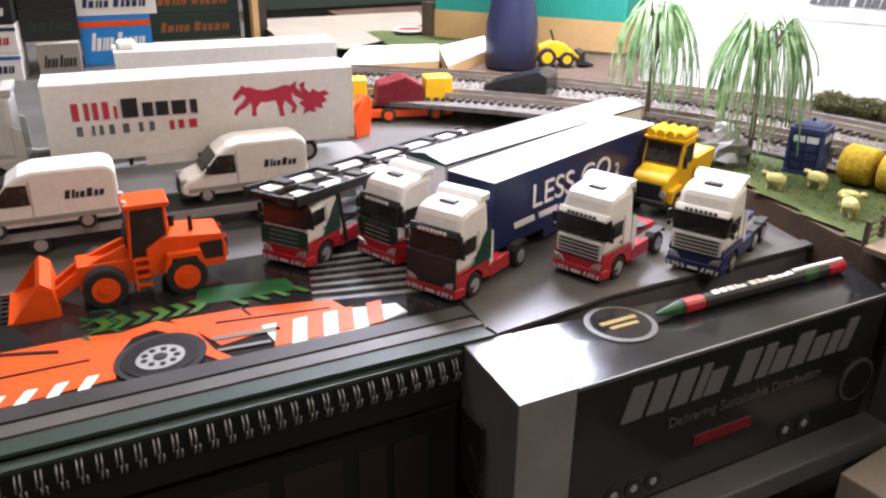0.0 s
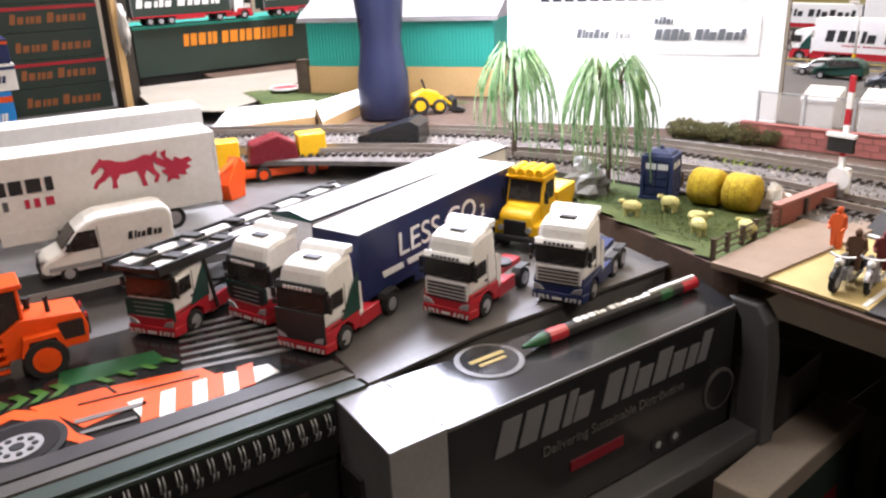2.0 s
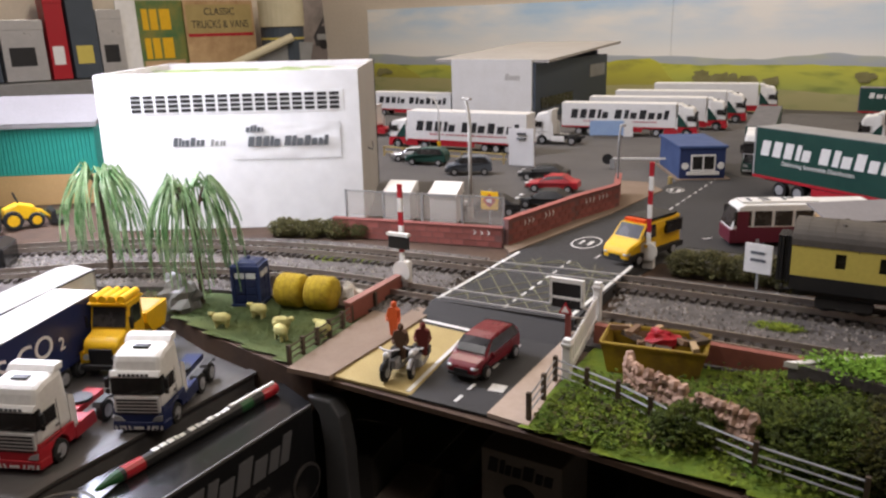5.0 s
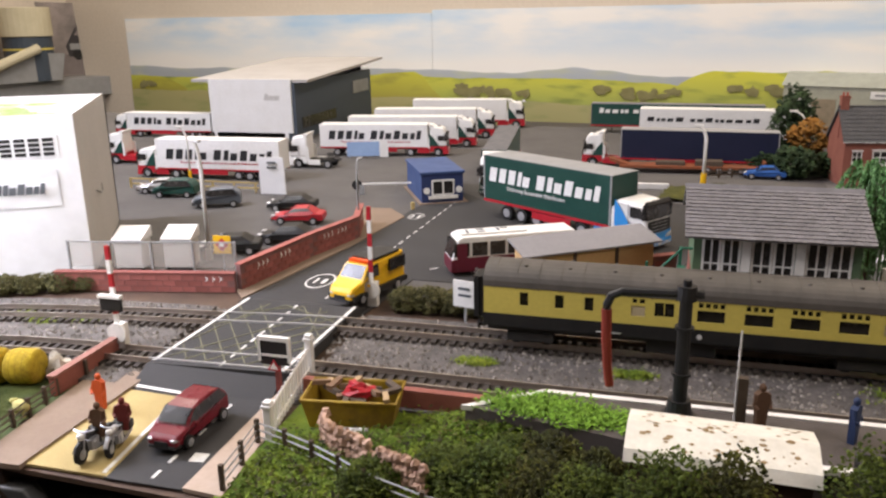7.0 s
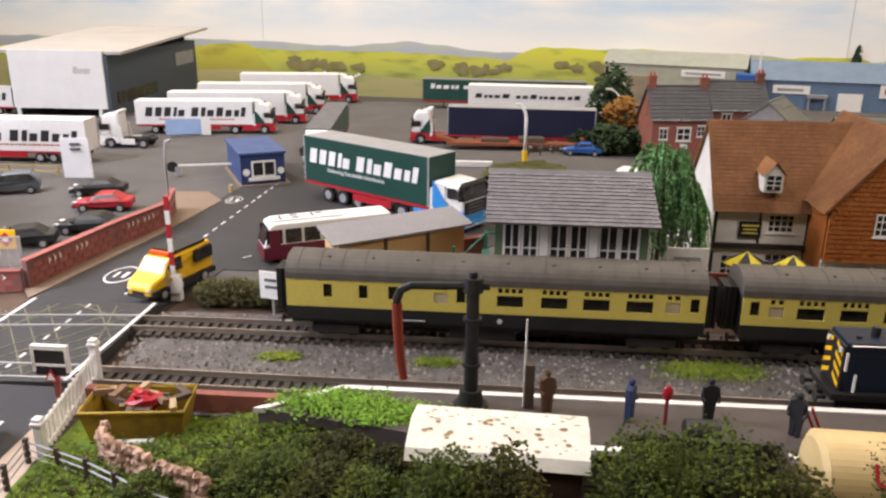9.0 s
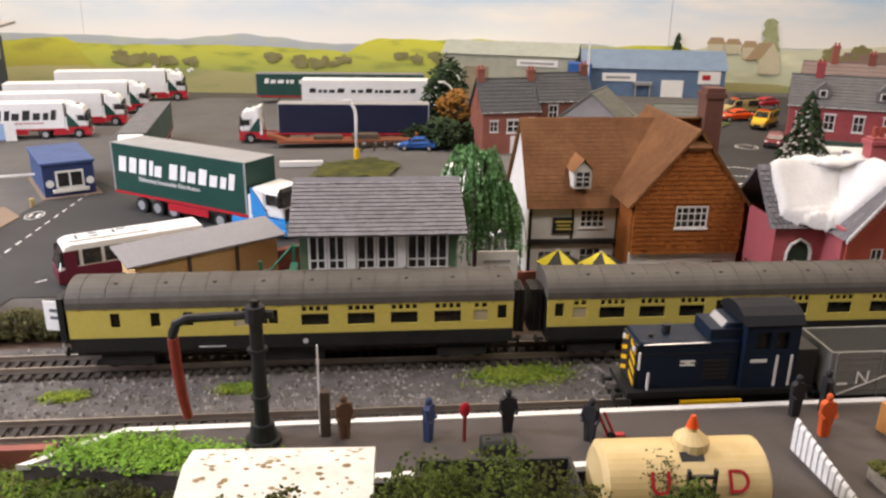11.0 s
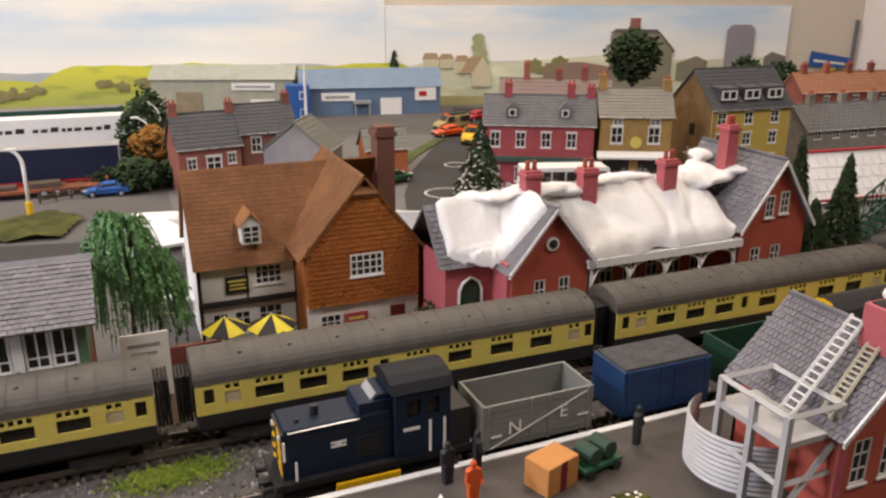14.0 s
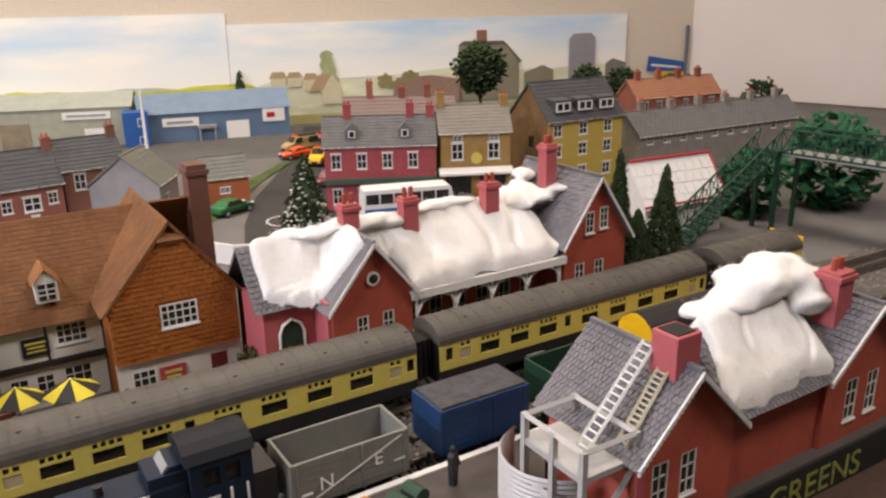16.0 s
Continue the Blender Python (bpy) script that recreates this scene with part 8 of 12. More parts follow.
# fence, brick wall and hoarding beside the road
fn = thing("rail_fence", "dark wooden rail fence along the field", "fence", at=(0, 0, 0))
pts = [(-181, 364), (-183, 378), (-184, 392), (-186, 406), (-187, 420), (-189, 432)]
for x, y in pts:
    part("post", Geo().box(x - 1, y - 1, 0, x + 1, y + 1, 12), WOODPOST, fn)
for z in (3.5, 7, 10.5):
    part("rail", Geo().tube([(x, y, z) for x, y in pts], 0.6, 4), WOODPOST, fn)
fn2 = thing("rail_fence", "dark rail fence between the field and the railway", "fence", at=(0, 0, 0))
pts = [(-300 + i * 14, 452 + i * 0.6) for i in range(9)]
for x, y in pts:
    part("post", Geo().box(x - 1, y - 1, 0, x + 1, y + 1, 13), WOODPOST, fn2)
for z in (3.5, 7, 10.5):
    part("rail", Geo().tube([(x, y, z) for x, y in pts], 0.6, 4), WOODPOST, fn2)
bw_ = thing("brick_wall", "low red brick wall beside the crossing", "wall", at=(-190, 430, 0), rz=92)
part("wall", Geo().box(0, -2, 0, 62, 2, 13), BRICK, bw_)
part("coping", Geo().box(-0.6, -2.6, 13, 62.6, 2.6, 14.4), mat("coping_stone", (0.3, 0.14, 0.11), 0.8), bw_)
pst = thing("plaster_heap", "broken white plaster lump behind the brick wall", "rubble", at=(-202, 452, 0))
part("lump", Geo().blob((0, 0, 7), (10, 7, 10), 8, 0.9, 12, 8), mat("plaster", (0.55, 0.5, 0.42), 0.85), pst)

solid("pavement", Geo().prism([(-176, 356), (-149, 358), (-150, 470), (-187, 470)], 0.2, 3.0, "z"), PAVE, "brown card pavement beside the road", "pavement", kind="structure")
solid("sand_patch", Geo().prism([(-150, 362), (-101, 362), (-113, 446), (-152, 448)], 0.2, 1.6, "z"), SAND, "sandy yellow card lay-by", "ground", kind="structure")
solid("road", Geo().prism([(-102, 361), (-57, 361), (-60, 462), (-152, 466), (-152, 447), (-112, 446)], 0.2, 1.2, "z"), ROAD, "dark asphalt road up to the level crossing", "road", kind="structure")
solid("road_ramp", Geo().prism([(452, 0.4), (472, 8.2), (472, 0.2)], -154, -60, "x"), ROAD, "dark road ramp to the crossing", "road", kind="structure")
solid("crossing_deck", Geo().prism([(-154, 472), (-60, 478), (-60, 594), (-150, 594)], 0.4, 8.2, "z"), ROAD, "dark level crossing deck between the rails", "road", kind="structure")
solid("road_ramp", Geo().prism([(594, 8.2), (618, 0.4), (594, 0.2)], -152, -60, "x"), ROAD, "dark road ramp down into the yard", "road", kind="structure")
solid("yard_road", Geo().prism([(-166, 606), (-58, 600), (-46, 690), (10, 690), (150, 760), (300, 880), (310, 1000), (160, 1030), (-60, 1010), (-92, 1046), (-124, 950), (-131, 850), (-138, 770)], 0.1, 0.7, "z"), ROAD, "dark asphalt access road through the yard", "road", kind="structure")
solid("footway", Geo().prism([(-182, 632), (-166, 612), (-137, 770), (-128, 850), (-122, 900), (-150, 935), (-186, 932), (-158, 860), (-146, 800)], 0.2, 1.6, "z"), PAVE, "brown card footway beside the brick wall", "pavement", kind="structure")
solid("footway", Geo().prism([(-58, 361), (-36, 359), (-42, 415), (-52, 492), (-60, 480)], 0.2, 2.4, "z"), mat("brick_paving", (0.42, 0.33, 0.26), 0.8, col2=(0.32, 0.24, 0.18), scale=40), "pale brick footway beside the road", "pavement", kind="structure")
PAINT = mat("road_paint", (0.7, 0.69, 0.66), 0.7, col2=(0.5, 0.49, 0.46), scale=90, amount=0.9)
YPAINT = mat("box_yellow", (0.2, 0.195, 0.11), 0.7, col2=(0.11, 0.108, 0.07), scale=90, amount=0.9)


def stripe(x0, y0, x1, y1, w, z, material, label, n=1, gap=0.5, lift=0.35):
    d = Vector((x1 - x0, y1 - y0))
    L, d = d.length, d.normalized()
    g = Geo()
    a = math.degrees(math.atan2(d.y, d.x))
    for i in range(n):
        s0, s1 = L * i / n, L * (i + (1 if n == 1 else 1 - gap)) / n
        g.join(Geo().box(s0, -w / 2, 0, s1, w / 2, lift).moved(x0, y0, z, a))
    return solid("road_marking", g, material, label, "road marking", kind="structure")


stripe(-152, 476, -150, 596, 2.4, 8.25, PAINT, "white edge line on the crossing")
stripe(-64, 480, -62, 596, 2.4, 8.25, PAINT, "white edge line on the crossing")
stripe(-106, 478, -106, 596, 1.6, 8.25, PAINT, "broken white centre line on the crossing", 9)
for i in range(6):
    stripe(-148 + i * 14, 482, -148 + min(84, i * 14 + 70), 482 + min(100, (84 - i * 14) * 1.35), 0.75, 8.22, YPAINT, "yellow box hatching on the crossing")
    stripe(-64 - i * 14, 484, -64 - min(84, i * 14 + 70), 484 + min(100, (84 - i * 14) * 1.35), 0.75, 8.22, YPAINT, "yellow box hatching on the crossing")
for i in range(3):
    stripe(-148, 512 + i * 26, -128 + i * 14, 588, 0.75, 8.22, YPAINT, "yellow box hatching on the crossing")
    stripe(-66, 512 + i * 26, -86 - i * 14, 588, 0.75, 8.22, YPAINT, "yellow box hatching on the crossing")
stripe(-78, 366, -80, 452, 1.8, 1.25, PAINT, "broken white centre line", 6)
stripe(-152, 453, -112, 450, 3.0, 1.65, PAINT, "white stop line")
stripe(-104, 364, -114, 446, 2.2, 1.65, PAINT, "white edge of the lay-by")
stripe(-70, 388, -62, 389, 8, 1.25, PAINT, "white painted patch on the road")
stripe(-100, 628, -84, 1000, 1.4, 0.75, PAINT, "broken white lane line", 18)
stripe(-40, 720, 110, 860, 1.4, 0.75, PAINT, "broken white lane line", 12)
rg = Geo()
for (cx, cy, r) in ((-122, 668, 15), (-110, 905, 11)):
    for i in range(24):
        a, b = 6.283 * i / 24, 6.283 * (i + 1) / 24
        rg.add([(cx + r * math.cos(q) * k * 0.8, cy + r * math.sin(q) * k * 1.3, 1.1) for q, k in ((a, 1), (b, 1), (b, 0.88), (a, 0.88))], [(0, 1, 2, 3)])
    rg.box(cx - 5, cy - 6, 0.8, cx - 3, cy + 6, 1.1).box(cx + 2, cy - 6, 0.8, cx + 5, cy + 6, 1.1)
solid("road_marking", rg, PAINT, "white roundel painted on the road", "road marking", kind="structure")


def barrier(at, label, h=78, sign=True, arm_rz=0):
    b = thing("crossing_barrier", label, "barrier", at=at, rz=arm_rz, group="crossing barriers")
    part("pedestal", Geo().box(-4, -3, 0, 4, 3, 20), RENDER, b, bevel=0.6)
    part("counterweight", Geo().cyl((0, -5, 14), 7, 2, "y", 20), RENDER, b, "white round counterweight")
    for i in range(6):
        part("arm_band", Geo().box(-1.6, -3.8, 18 + i * (h - 18) / 6, 1.6, -2, 18 + (i + 1) * (h - 18) / 6), (RED if i % 2 else WHITE), b)
    if sign:
        part("lamp_box", Geo().box(-9, -6, 30, 7, -3.6, 40), BLACK, b, bevel=0.5)
        part("lamp_hood", Geo().box(-9.6, -7, 39, 7.6, -3.4, 41), WHITE, b)
    return b


barrier((-190, 496, 3), "raised red and white crossing barrier with black lamp box", 74, True)
barrier((-57, 622, 0.5), "raised red and white crossing barrier with round counterweight", 80, False)
wl = thing("warning_light", "black crossing warning light with a white frame", "warning light", at=(-58, 462, 2))
part("post", Geo().box(-1.4, 0, 0, 1.4, 2.6, 26), mat("post_red", (0.2, 0.05, 0.04), 0.7), wl)
part("panel", Geo().box(-9, -2, 20, 9, 0, 36), BLACK, wl)
part("frame", Geo().box(-10, -2.6, 35, 10, 0.2, 37.4).box(-10, -2.6, 22, -8.6, 0.2, 35).box(8.6, -2.6, 22, 10, 0.2, 35), WHITE, wl)
part("triangle", Geo().prism([(-4, 17), (4, 17), (0, 24)], -3.4, -2.7, "y"), RED, wl, "red edged triangle")
part("triangle_centre", Geo().prism([(-2.4, 18), (2.4, 18), (0, 22.2)], -3.8, -3.45, "y"), WHITE, wl)
part("frame_bar", Geo().box(-10, -2.6, 25.4, 10, -2.05, 26.8), WHITE, wl)
wg = thing("white_gate", "white painted wooden gate between tall posts", "gate", at=(0, 0, 0))
for x, y, h in ((-39, 414, 24), (-50, 490, 30)):
    part("gate_post", Geo().box(x - 2.2, y - 2.2, 0, x + 2.2, y + 2.2, h).box(x - 2.9, y - 2.9, h - 4, x + 2.9, y + 2.9, h - 2), WHITE, wg, bevel=0.5)
for z in (6, 18):
    part("gate_rail", Geo().tube([(-39, 414, z), (-50, 490, z + 3)], 0.7, 4), WHITE, wg)
for i in range(14):
    y = 418 + i * 5
    x = -39.4 - 11 * (y - 414) / 76
    part("picket", Geo().box(x - 0.5, y, 2, x + 0.5, y + 2.0, 19 + i * 0.25), WHITE, wg)
car((-86, 387, 1.3), -92, MAROON, "dark maroon people carrier waiting on the road", 11.6, "mpv")
car((-77, 604, 4.5), -108, YELLOW, "yellow works van with a roof rack entering the crossing", 14.3, "van")


def motorcycle(at, rz, tank, label, k=1.0):
    m = thing("motorcycle", label, "motorcycle", at=at, rz=rz, group="motorcycles")
    part("frame", Geo().tube([(-9 * k, 0, 5 * k), (-3 * k, 0, 9 * k), (5 * k, 0, 11 * k)], 0.9 * k, 6).tube([(-3 * k, 0, 9 * k), (-2 * k, 0, 3.4 * k), (4 * k, 0, 3.4 * k), (6 * k, 0, 11 * k)], 0.7 * k, 6), BLACK, m)
    part("tank", Geo().blob((2.4 * k, 0, 11.6 * k), (4.2 * k, 2.1 * k, 2.3 * k), 1, 0.08, 12, 8), tank, m, smooth=True)
    part("saddle", Geo().blob((-5.2 * k, 0, 10.8 * k), (5.2 * k, 2.2 * k, 1.5 * k), 2, 0.05, 12, 6), BLACK, m, smooth=True)
    part("engine", Geo().box(-3 * k, -2.5 * k, 3.5 * k, 3.5 * k, 2.5 * k, 8.6 * k).cyl((0.5 * k, -3.2 * k, 6 * k), 1.6 * k, 6.4 * k, "y", 12), SILVER, m, bevel=0.4)
    for side in (-1, 1):
        part("exhaust", Geo().tube([(2 * k, side * 2.6 * k, 4 * k), (-4 * k, side * 3 * k, 3.4 * k), (-12 * k, side * 3.2 * k, 4.6 * k)], 0.8 * k, 8), SILVER, m, "chrome exhaust")
        part("fork", Geo().tube([(9.8 * k, side * 1.5 * k, 5 * k), (6.4 * k, side * 1.5 * k, 15 * k)], 0.5 * k, 6), SILVER, m, "chrome fork")
        part("pannier", Geo().box(-12 * k, side * 2.4 * k, 6.5 * k, -6 * k, side * 5 * k, 11 * k), BLACK, m, bevel=0.6)
    for x in (-9, 9.8):
        w_ = part("wheel", Geo().cyl((x * k, -1.1 * k, 4.8 * k), 4.8 * k, 2.2 * k, "y", 20), TYRE, m, bevel=0.5)
        part("hub", Geo().cyl((x * k, -1.3 * k, 4.8 * k), 2.6 * k, 2.6 * k, "y", 14), SILVER, w_)
        part("mudguard", Geo().tube([((x + 5.4 * math.cos(a)) * k, 0, (4.8 + 5.4 * math.sin(a)) * k) for a in (0.5, 1.0, 1.57, 2.1, 2.6)], 1.3 * k, 6), tank, m)
    part("handlebar", Geo().tube([(4.6 * k, -5.4 * k, 15.4 * k), (6.6 * k, -2 * k, 15 * k), (6.6 * k, 2 * k, 15 * k), (4.6 * k, 5.4 * k, 15.4 * k)], 0.5 * k, 5), SILVER, m)
    part("headlamp", Geo().blob((8.2 * k, 0, 13.2 * k), (1.6 * k, 1.8 * k, 1.8 * k), 1, 0.0, 12, 8), WHITE, m, "pale round headlamp", smooth=True)


motorcycle((-122, 379, 1.7), -82, BLACK, "black and chrome motorcycle on the sandy lay-by", 1.05)
motorcycle((-113, 387, 1.7), -74, SILVER, "silver motorcycle beside a black one on the lay-by", 1.0)
figurine(-121, 385, 8.4, "brown", "small brown one-piece figurine seated on the motorcycle", 19, 8)
figurine(-113, 394, 8.4, "maroon", "small dull red one-piece figurine seated on the silver motorcycle", 18, 16)
figurine(-150, 422, 1.7, "orange", "small orange one-piece figurine behind the motorcycles", 22, 0)

# grass bank on the near side, between road and platform
BANK = [(-40, 357), (-35, 356), (60, 350), (240, 340), (240, 362), (140, 366), (110, 400), (150, 408), (165, 420), (105, 468), (66, 440), (60, 462), (-38, 464)]


def bank_lift(x, y):
    return max(0.0, 15 * math.exp(-(((x - 95) / 38) ** 2 + ((y - 442) / 20) ** 2))) + max(0.0, 5 * math.exp(-(((x - 30) / 60) ** 2 + ((y - 410) / 30) ** 2)))


mound("grass_bank", BANK, 3.0, GRASS2, "rough green scatter bank beside the road", 7, 4, 0.3, 1.6, lift=bank_lift)
SPOTS = [(-20, 385), (0, 372), (25, 385), (50, 400), (20, 405), (55, 375), (80, 395), (-10, 400), (40, 420), (75, 430), (95, 448), (110, 440), (-24, 370), (90, 370), (60, 445), (100, 415)]
tufts("bank_scatter", SPOTS, 21000, 1.0, GRASS2, "clumpy green scatter on the bank", 12, 15, 1.5, 4.0, bank_lift, on_bank)
tufts("bank_scatter", [(70, 436), (95, 447), (115, 444), (130, 436), (85, 452)], 4200, 1.0, BRIGHT, "lime green scatter on the platform ramp", 13, 9, 1.5, 3.0, bank_lift)
tufts("bank_scatter", SPOTS, 2600, 1.2, MOSS, "dark mossy scatter on the bank", 14, 18, 2.0, 5.0, bank_lift, on_bank)
def ramp_lift(x, y):
    return 21 if x > 66 and y > 430 - (x - 66) * 0.1 and y < 463 else max(0.0, 15 - abs(x - 100) * 0.12)


tufts("ramp_grass", [(84, 444), (100, 450), (118, 446), (134, 440), (150, 436), (160, 430), (96, 440), (120, 434)], 5200, 1.0, BRIGHT, "lime green scatter over the platform ramp", 113, 8, 0.8, 3.0, ramp_lift)
WEED = mat("weed_lime", (0.11, 0.17, 0.012), 0.95, col2=(0.19, 0.23, 0.02), scale=70, amount=1.0, grains=0.4)
for i, (x, y) in enumerate(((42, 531), (139, 534), (299, 540), (-311, 535), (-261, 537), (-290, 530))):
    tufts("track_weeds", [(x, y), (x + (22 if i == 2 else 8), y + 1)], 3200 if i == 2 else 1300, 0.8, WEED, "lime green weeds between the tracks", 50 + i, 10 if i == 2 else 4.5, 3.4, 1.4)


BUSHGREEN = mat("bush_green", (0.03, 0.05, 0.005), 0.95, col2=(0.08, 0.1, 0.01), scale=60, amount=1.0, grains=0.55)


DRYMOSS = mat("dry_moss", (0.05, 0.048, 0.014), 0.95, col2=(0.13, 0.12, 0.045), scale=60, amount=1.0, grains=0.55)


def moss_bush(x, y, r, h, seed, material=None, clumps=420):
    return bush_tree("bush", "mossy olive-green bush of loose foliage", (x, y, 0), r, h, material or MOSS, seed, trunk=False, clumps=clumps * 9, leaf=1.0, category="bush")


for k, (x, y, r, h) in enumerate(((84, 386, 24, 28), (60, 396, 18, 18), (112, 378, 22, 30), (132, 368, 20, 36), (164, 354, 22, 58), (186, 353, 18, 61), (238, 358, 22, 70), (262, 358, 32, 68), (288, 354, 24, 62), (336, 350, 14, 60), (30, 380, 16, 18), (110, 410, 16, 26), (395, 340, 16, 34), (92, 416, 14, 20), (132, 404, 14, 24), (150, 400, 10, 20))):
    moss_bush(x, y, r, h, 80 + k, (BUSHGREEN, MOSS)[k % 3 == 2])
for k, (x, y, r, h) in enumerate(((-372, 582, 16, 16), (-350, 592, 16, 14), (-328, 602, 16, 16), (-308, 608, 12, 14), (-30, 620, 14, 18), (-12, 622, 14, 20), (8, 624, 14, 18), (26, 622, 12, 20), (44, 612, 12, 18))):
    moss_bush(x, y, r, h, 120 + k, DRYMOSS, clumps=240)
SKIPY = mat("skip_yellow", (0.36, 0.24, 0.015), 0.6, col2=(0.2, 0.12, 0.02), scale=60, amount=1.0, bump=0.4, fine=300)
sk = thing("skip", "yellow skip heaped with broken timber and red rubbish", "skip", at=(-2, 443, 2), rz=8)
sg = Geo()
lo, hi = [(-22, -12), (22, -12), (22, 12), (-22, 12)], [(-26, -14), (26, -14), (26, 14), (-26, 14)]
for i in range(4):
    j = (i + 1) % 4
    sg.add([(*lo[i], 0), (*lo[j], 0), (*hi[j], 18), (*hi[i], 18), (lo[i][0] * 0.95, lo[i][1] * 0.92, 0.6), (lo[j][0] * 0.95, lo[j][1] * 0.92, 0.6), (hi[j][0] * 0.96, hi[j][1] * 0.93, 18), (hi[i][0] * 0.96, hi[i][1] * 0.93, 18)], [(0, 1, 2, 3), (7, 6, 5, 4), (3, 2, 6, 7)])
sg.box(-22, -12, 0, 22, 12, 0.8)
part("body", sg, SKIPY, sk)
part("rim", Geo().tube([(-26, -14, 18), (26, -14, 18), (26, 14, 18), (-26, 14, 18), (-26, -14, 18)], 1.0, 5), SKIPY, sk)
rn = random.Random(21)
for k in range(22):
    x, y = rn.uniform(-22, 22), rn.uniform(-10, 10)
    part("rubble", Geo().box(-rn.uniform(2, 7), -1.6, 0, rn.uniform(2, 7), 1.6, 2.6).moved(x, y, 15 + rn.uniform(0, 4), rn.uniform(0, 180), rn.uniform(-20, 20)), (WOODPOST, mat("rubble_tan", (0.4, 0.28, 0.15), 0.9), mat("rubble_brown", (0.2, 0.12, 0.07), 0.9))[k % 3], sk)
part("red_rubbish", Geo().blob((4, -2, 19), (8, 6, 5), 3, 0.7, 12, 8), RED, sk, "bright red rubbish")
dw = thing("ruined_wall", "crumbling pinkish stone wall in the grass", "wall", at=(0, 0, 0))
pts = [(-8, 418), (-6, 410), (4, 402), (16, 398), (26, 392), (38, 386), (50, 382), (58, 378)]
rn = random.Random(3)
STONE = mat("pink_stone", (0.5, 0.33, 0.24), 0.9, col2=(0.38, 0.24, 0.17), scale=60, amount=1.0, vary=0.15)
for a, b in zip(pts, pts[1:]):
    for k in range(7):
        u = (k + rn.uniform(-0.2, 0.2)) / 7
        x, y = a[0] + (b[0] - a[0]) * u, a[1] + (b[1] - a[1]) * u
        for z in range(4):
            if z >= 2 and rn.random() < 0.5:
                continue
            part("stone", Geo().blob((x, y, 4 + z * 5), (2.6, 2.4, 3.0), rn.randrange(99), 0.6, 7, 5), STONE, dw)
wp = thing("wire_fence", "bent wire fence on dark posts through the grass", "fence", at=(0, 0, 0))
pts = [(-38, 364), (-40, 386), (-43, 408), (-24, 402), (-6, 395), (12, 386), (28, 377), (60, 366), (100, 358)]
for x, y in pts:
    part("post", Geo().box(x - 1, y - 1, 0, x + 1, y + 1, 16), WOODPOST, wp)
for z in (6, 10, 14):
    part("wire", Geo().tube([(x, y, z) for x, y in pts], 0.55, 4), GREY, wp)
pp = thing("white_pipe", "short white pipe lying in the grass", "pipe", at=(0, 424, 5), rz=10)
part("pipe", Geo().cyl((-12, 0, 1.5), 1.6, 24, "x", 10), WHITE, pp)

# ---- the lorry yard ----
PAPERGREY = mat("grey_wall_tone", (0.5, 0.48, 0.45), 0.8, col2=(0.42, 0.4, 0.37), scale=12)
SLATEBLUE = mat("slate_blue_clad", (0.05, 0.065, 0.085), 0.55, col2=(0.07, 0.085, 0.11), scale=20)
ROOFPALE = mat("pale_roof_card", (0.42, 0.4, 0.38), 0.7, col2=(0.34, 0.32, 0.3), scale=15)
FADEDGREEN = mat("roof_moss_patch", (0.2, 0.3, 0.06), 0.9, col2=(0.3, 0.33, 0.2), scale=50, amount=1.0)
INKGREY = mat("ink_grey", (0.12, 0.13, 0.14), 0.7)
INK = mat("ink_black", (0.02, 0.02, 0.022), 0.6)
PALEBIN = mat("pale_bin", (0.5, 0.48, 0.44), 0.5, col2=(0.4, 0.38, 0.35), scale=80)
PALEBLUE = mat("pale_blue_print", (0.3, 0.42, 0.62), 0.6, col2=(0.22, 0.33, 0.55), scale=30)
BUSMAROON = mat("bus_maroon", (0.12, 0.015, 0.03), 0.3, col2=(0.09, 0.012, 0.022), scale=50)
SKYCAB = mat("cab_sky_blue", (0.04, 0.26, 0.62), 0.3, col2=(0.03, 0.2, 0.5), scale=50)
GROUND = mat("yard_ground_card", (0.15, 0.14, 0.135), 0.85, col2=(0.11, 0.105, 0.1), scale=7, amount=0.9, bump=0.3, fine=800)
MESHMAT = glass_mat("fence_gauze", (0.45, 0.42, 0.38), 0.28)

# ground sheets under the town, the pub and the back of the yard
solid("yard_ground", Geo().prism([(-900, 640), (-600, 640), (-330, 900), (-880, 1700), (-900, 1712), (-1480, 1890), (-1490, 700)], -0.5, -0.05, "z"), GROUND, "grey card ground behind the warehouse", "yard", kind="structure")
solid("town_ground", Geo().prism([(350, 640), (2280, 500), (2050, 1590), (1640, 1200), (700, 1500), (358, 1200)], -0.5, -0.05, "z"), GROUND, "grey card ground under the pub and town", "ground", kind="structure")
solid("town_road", strip([(640, 900), (690, 1050), (747, 1173), (870, 1370), (1050, 1720)], 112, -0.05, 0.35), ROAD, "dark asphalt town road beside the hall", "road", kind="structure")
for k, (rx, ry, rr) in enumerate([(690, 1060, 24), (770, 1210, 14)]):
    ring = Geo()
    for i in range(28):
        a, b = 2 * math.pi * i / 28, 2 * math.pi * (i + 0.7) / 28
        ring.add([(rx + q * math.cos(c), ry + q * math.sin(c), 0.75) for c in (a, b) for q in (rr, rr + 3)], [(0, 1, 3, 2)])
    solid("road_ring_mark", ring, WHITE, "white painted roundabout ring on the road", "road marking", kind="structure")

mound("town_verge", [(590, 1120), (612, 1110), (668, 1180), (744, 1295), (840, 1410), (820, 1410), (720, 1300)], 4, GRASS, "green verge beside the town road", 61)
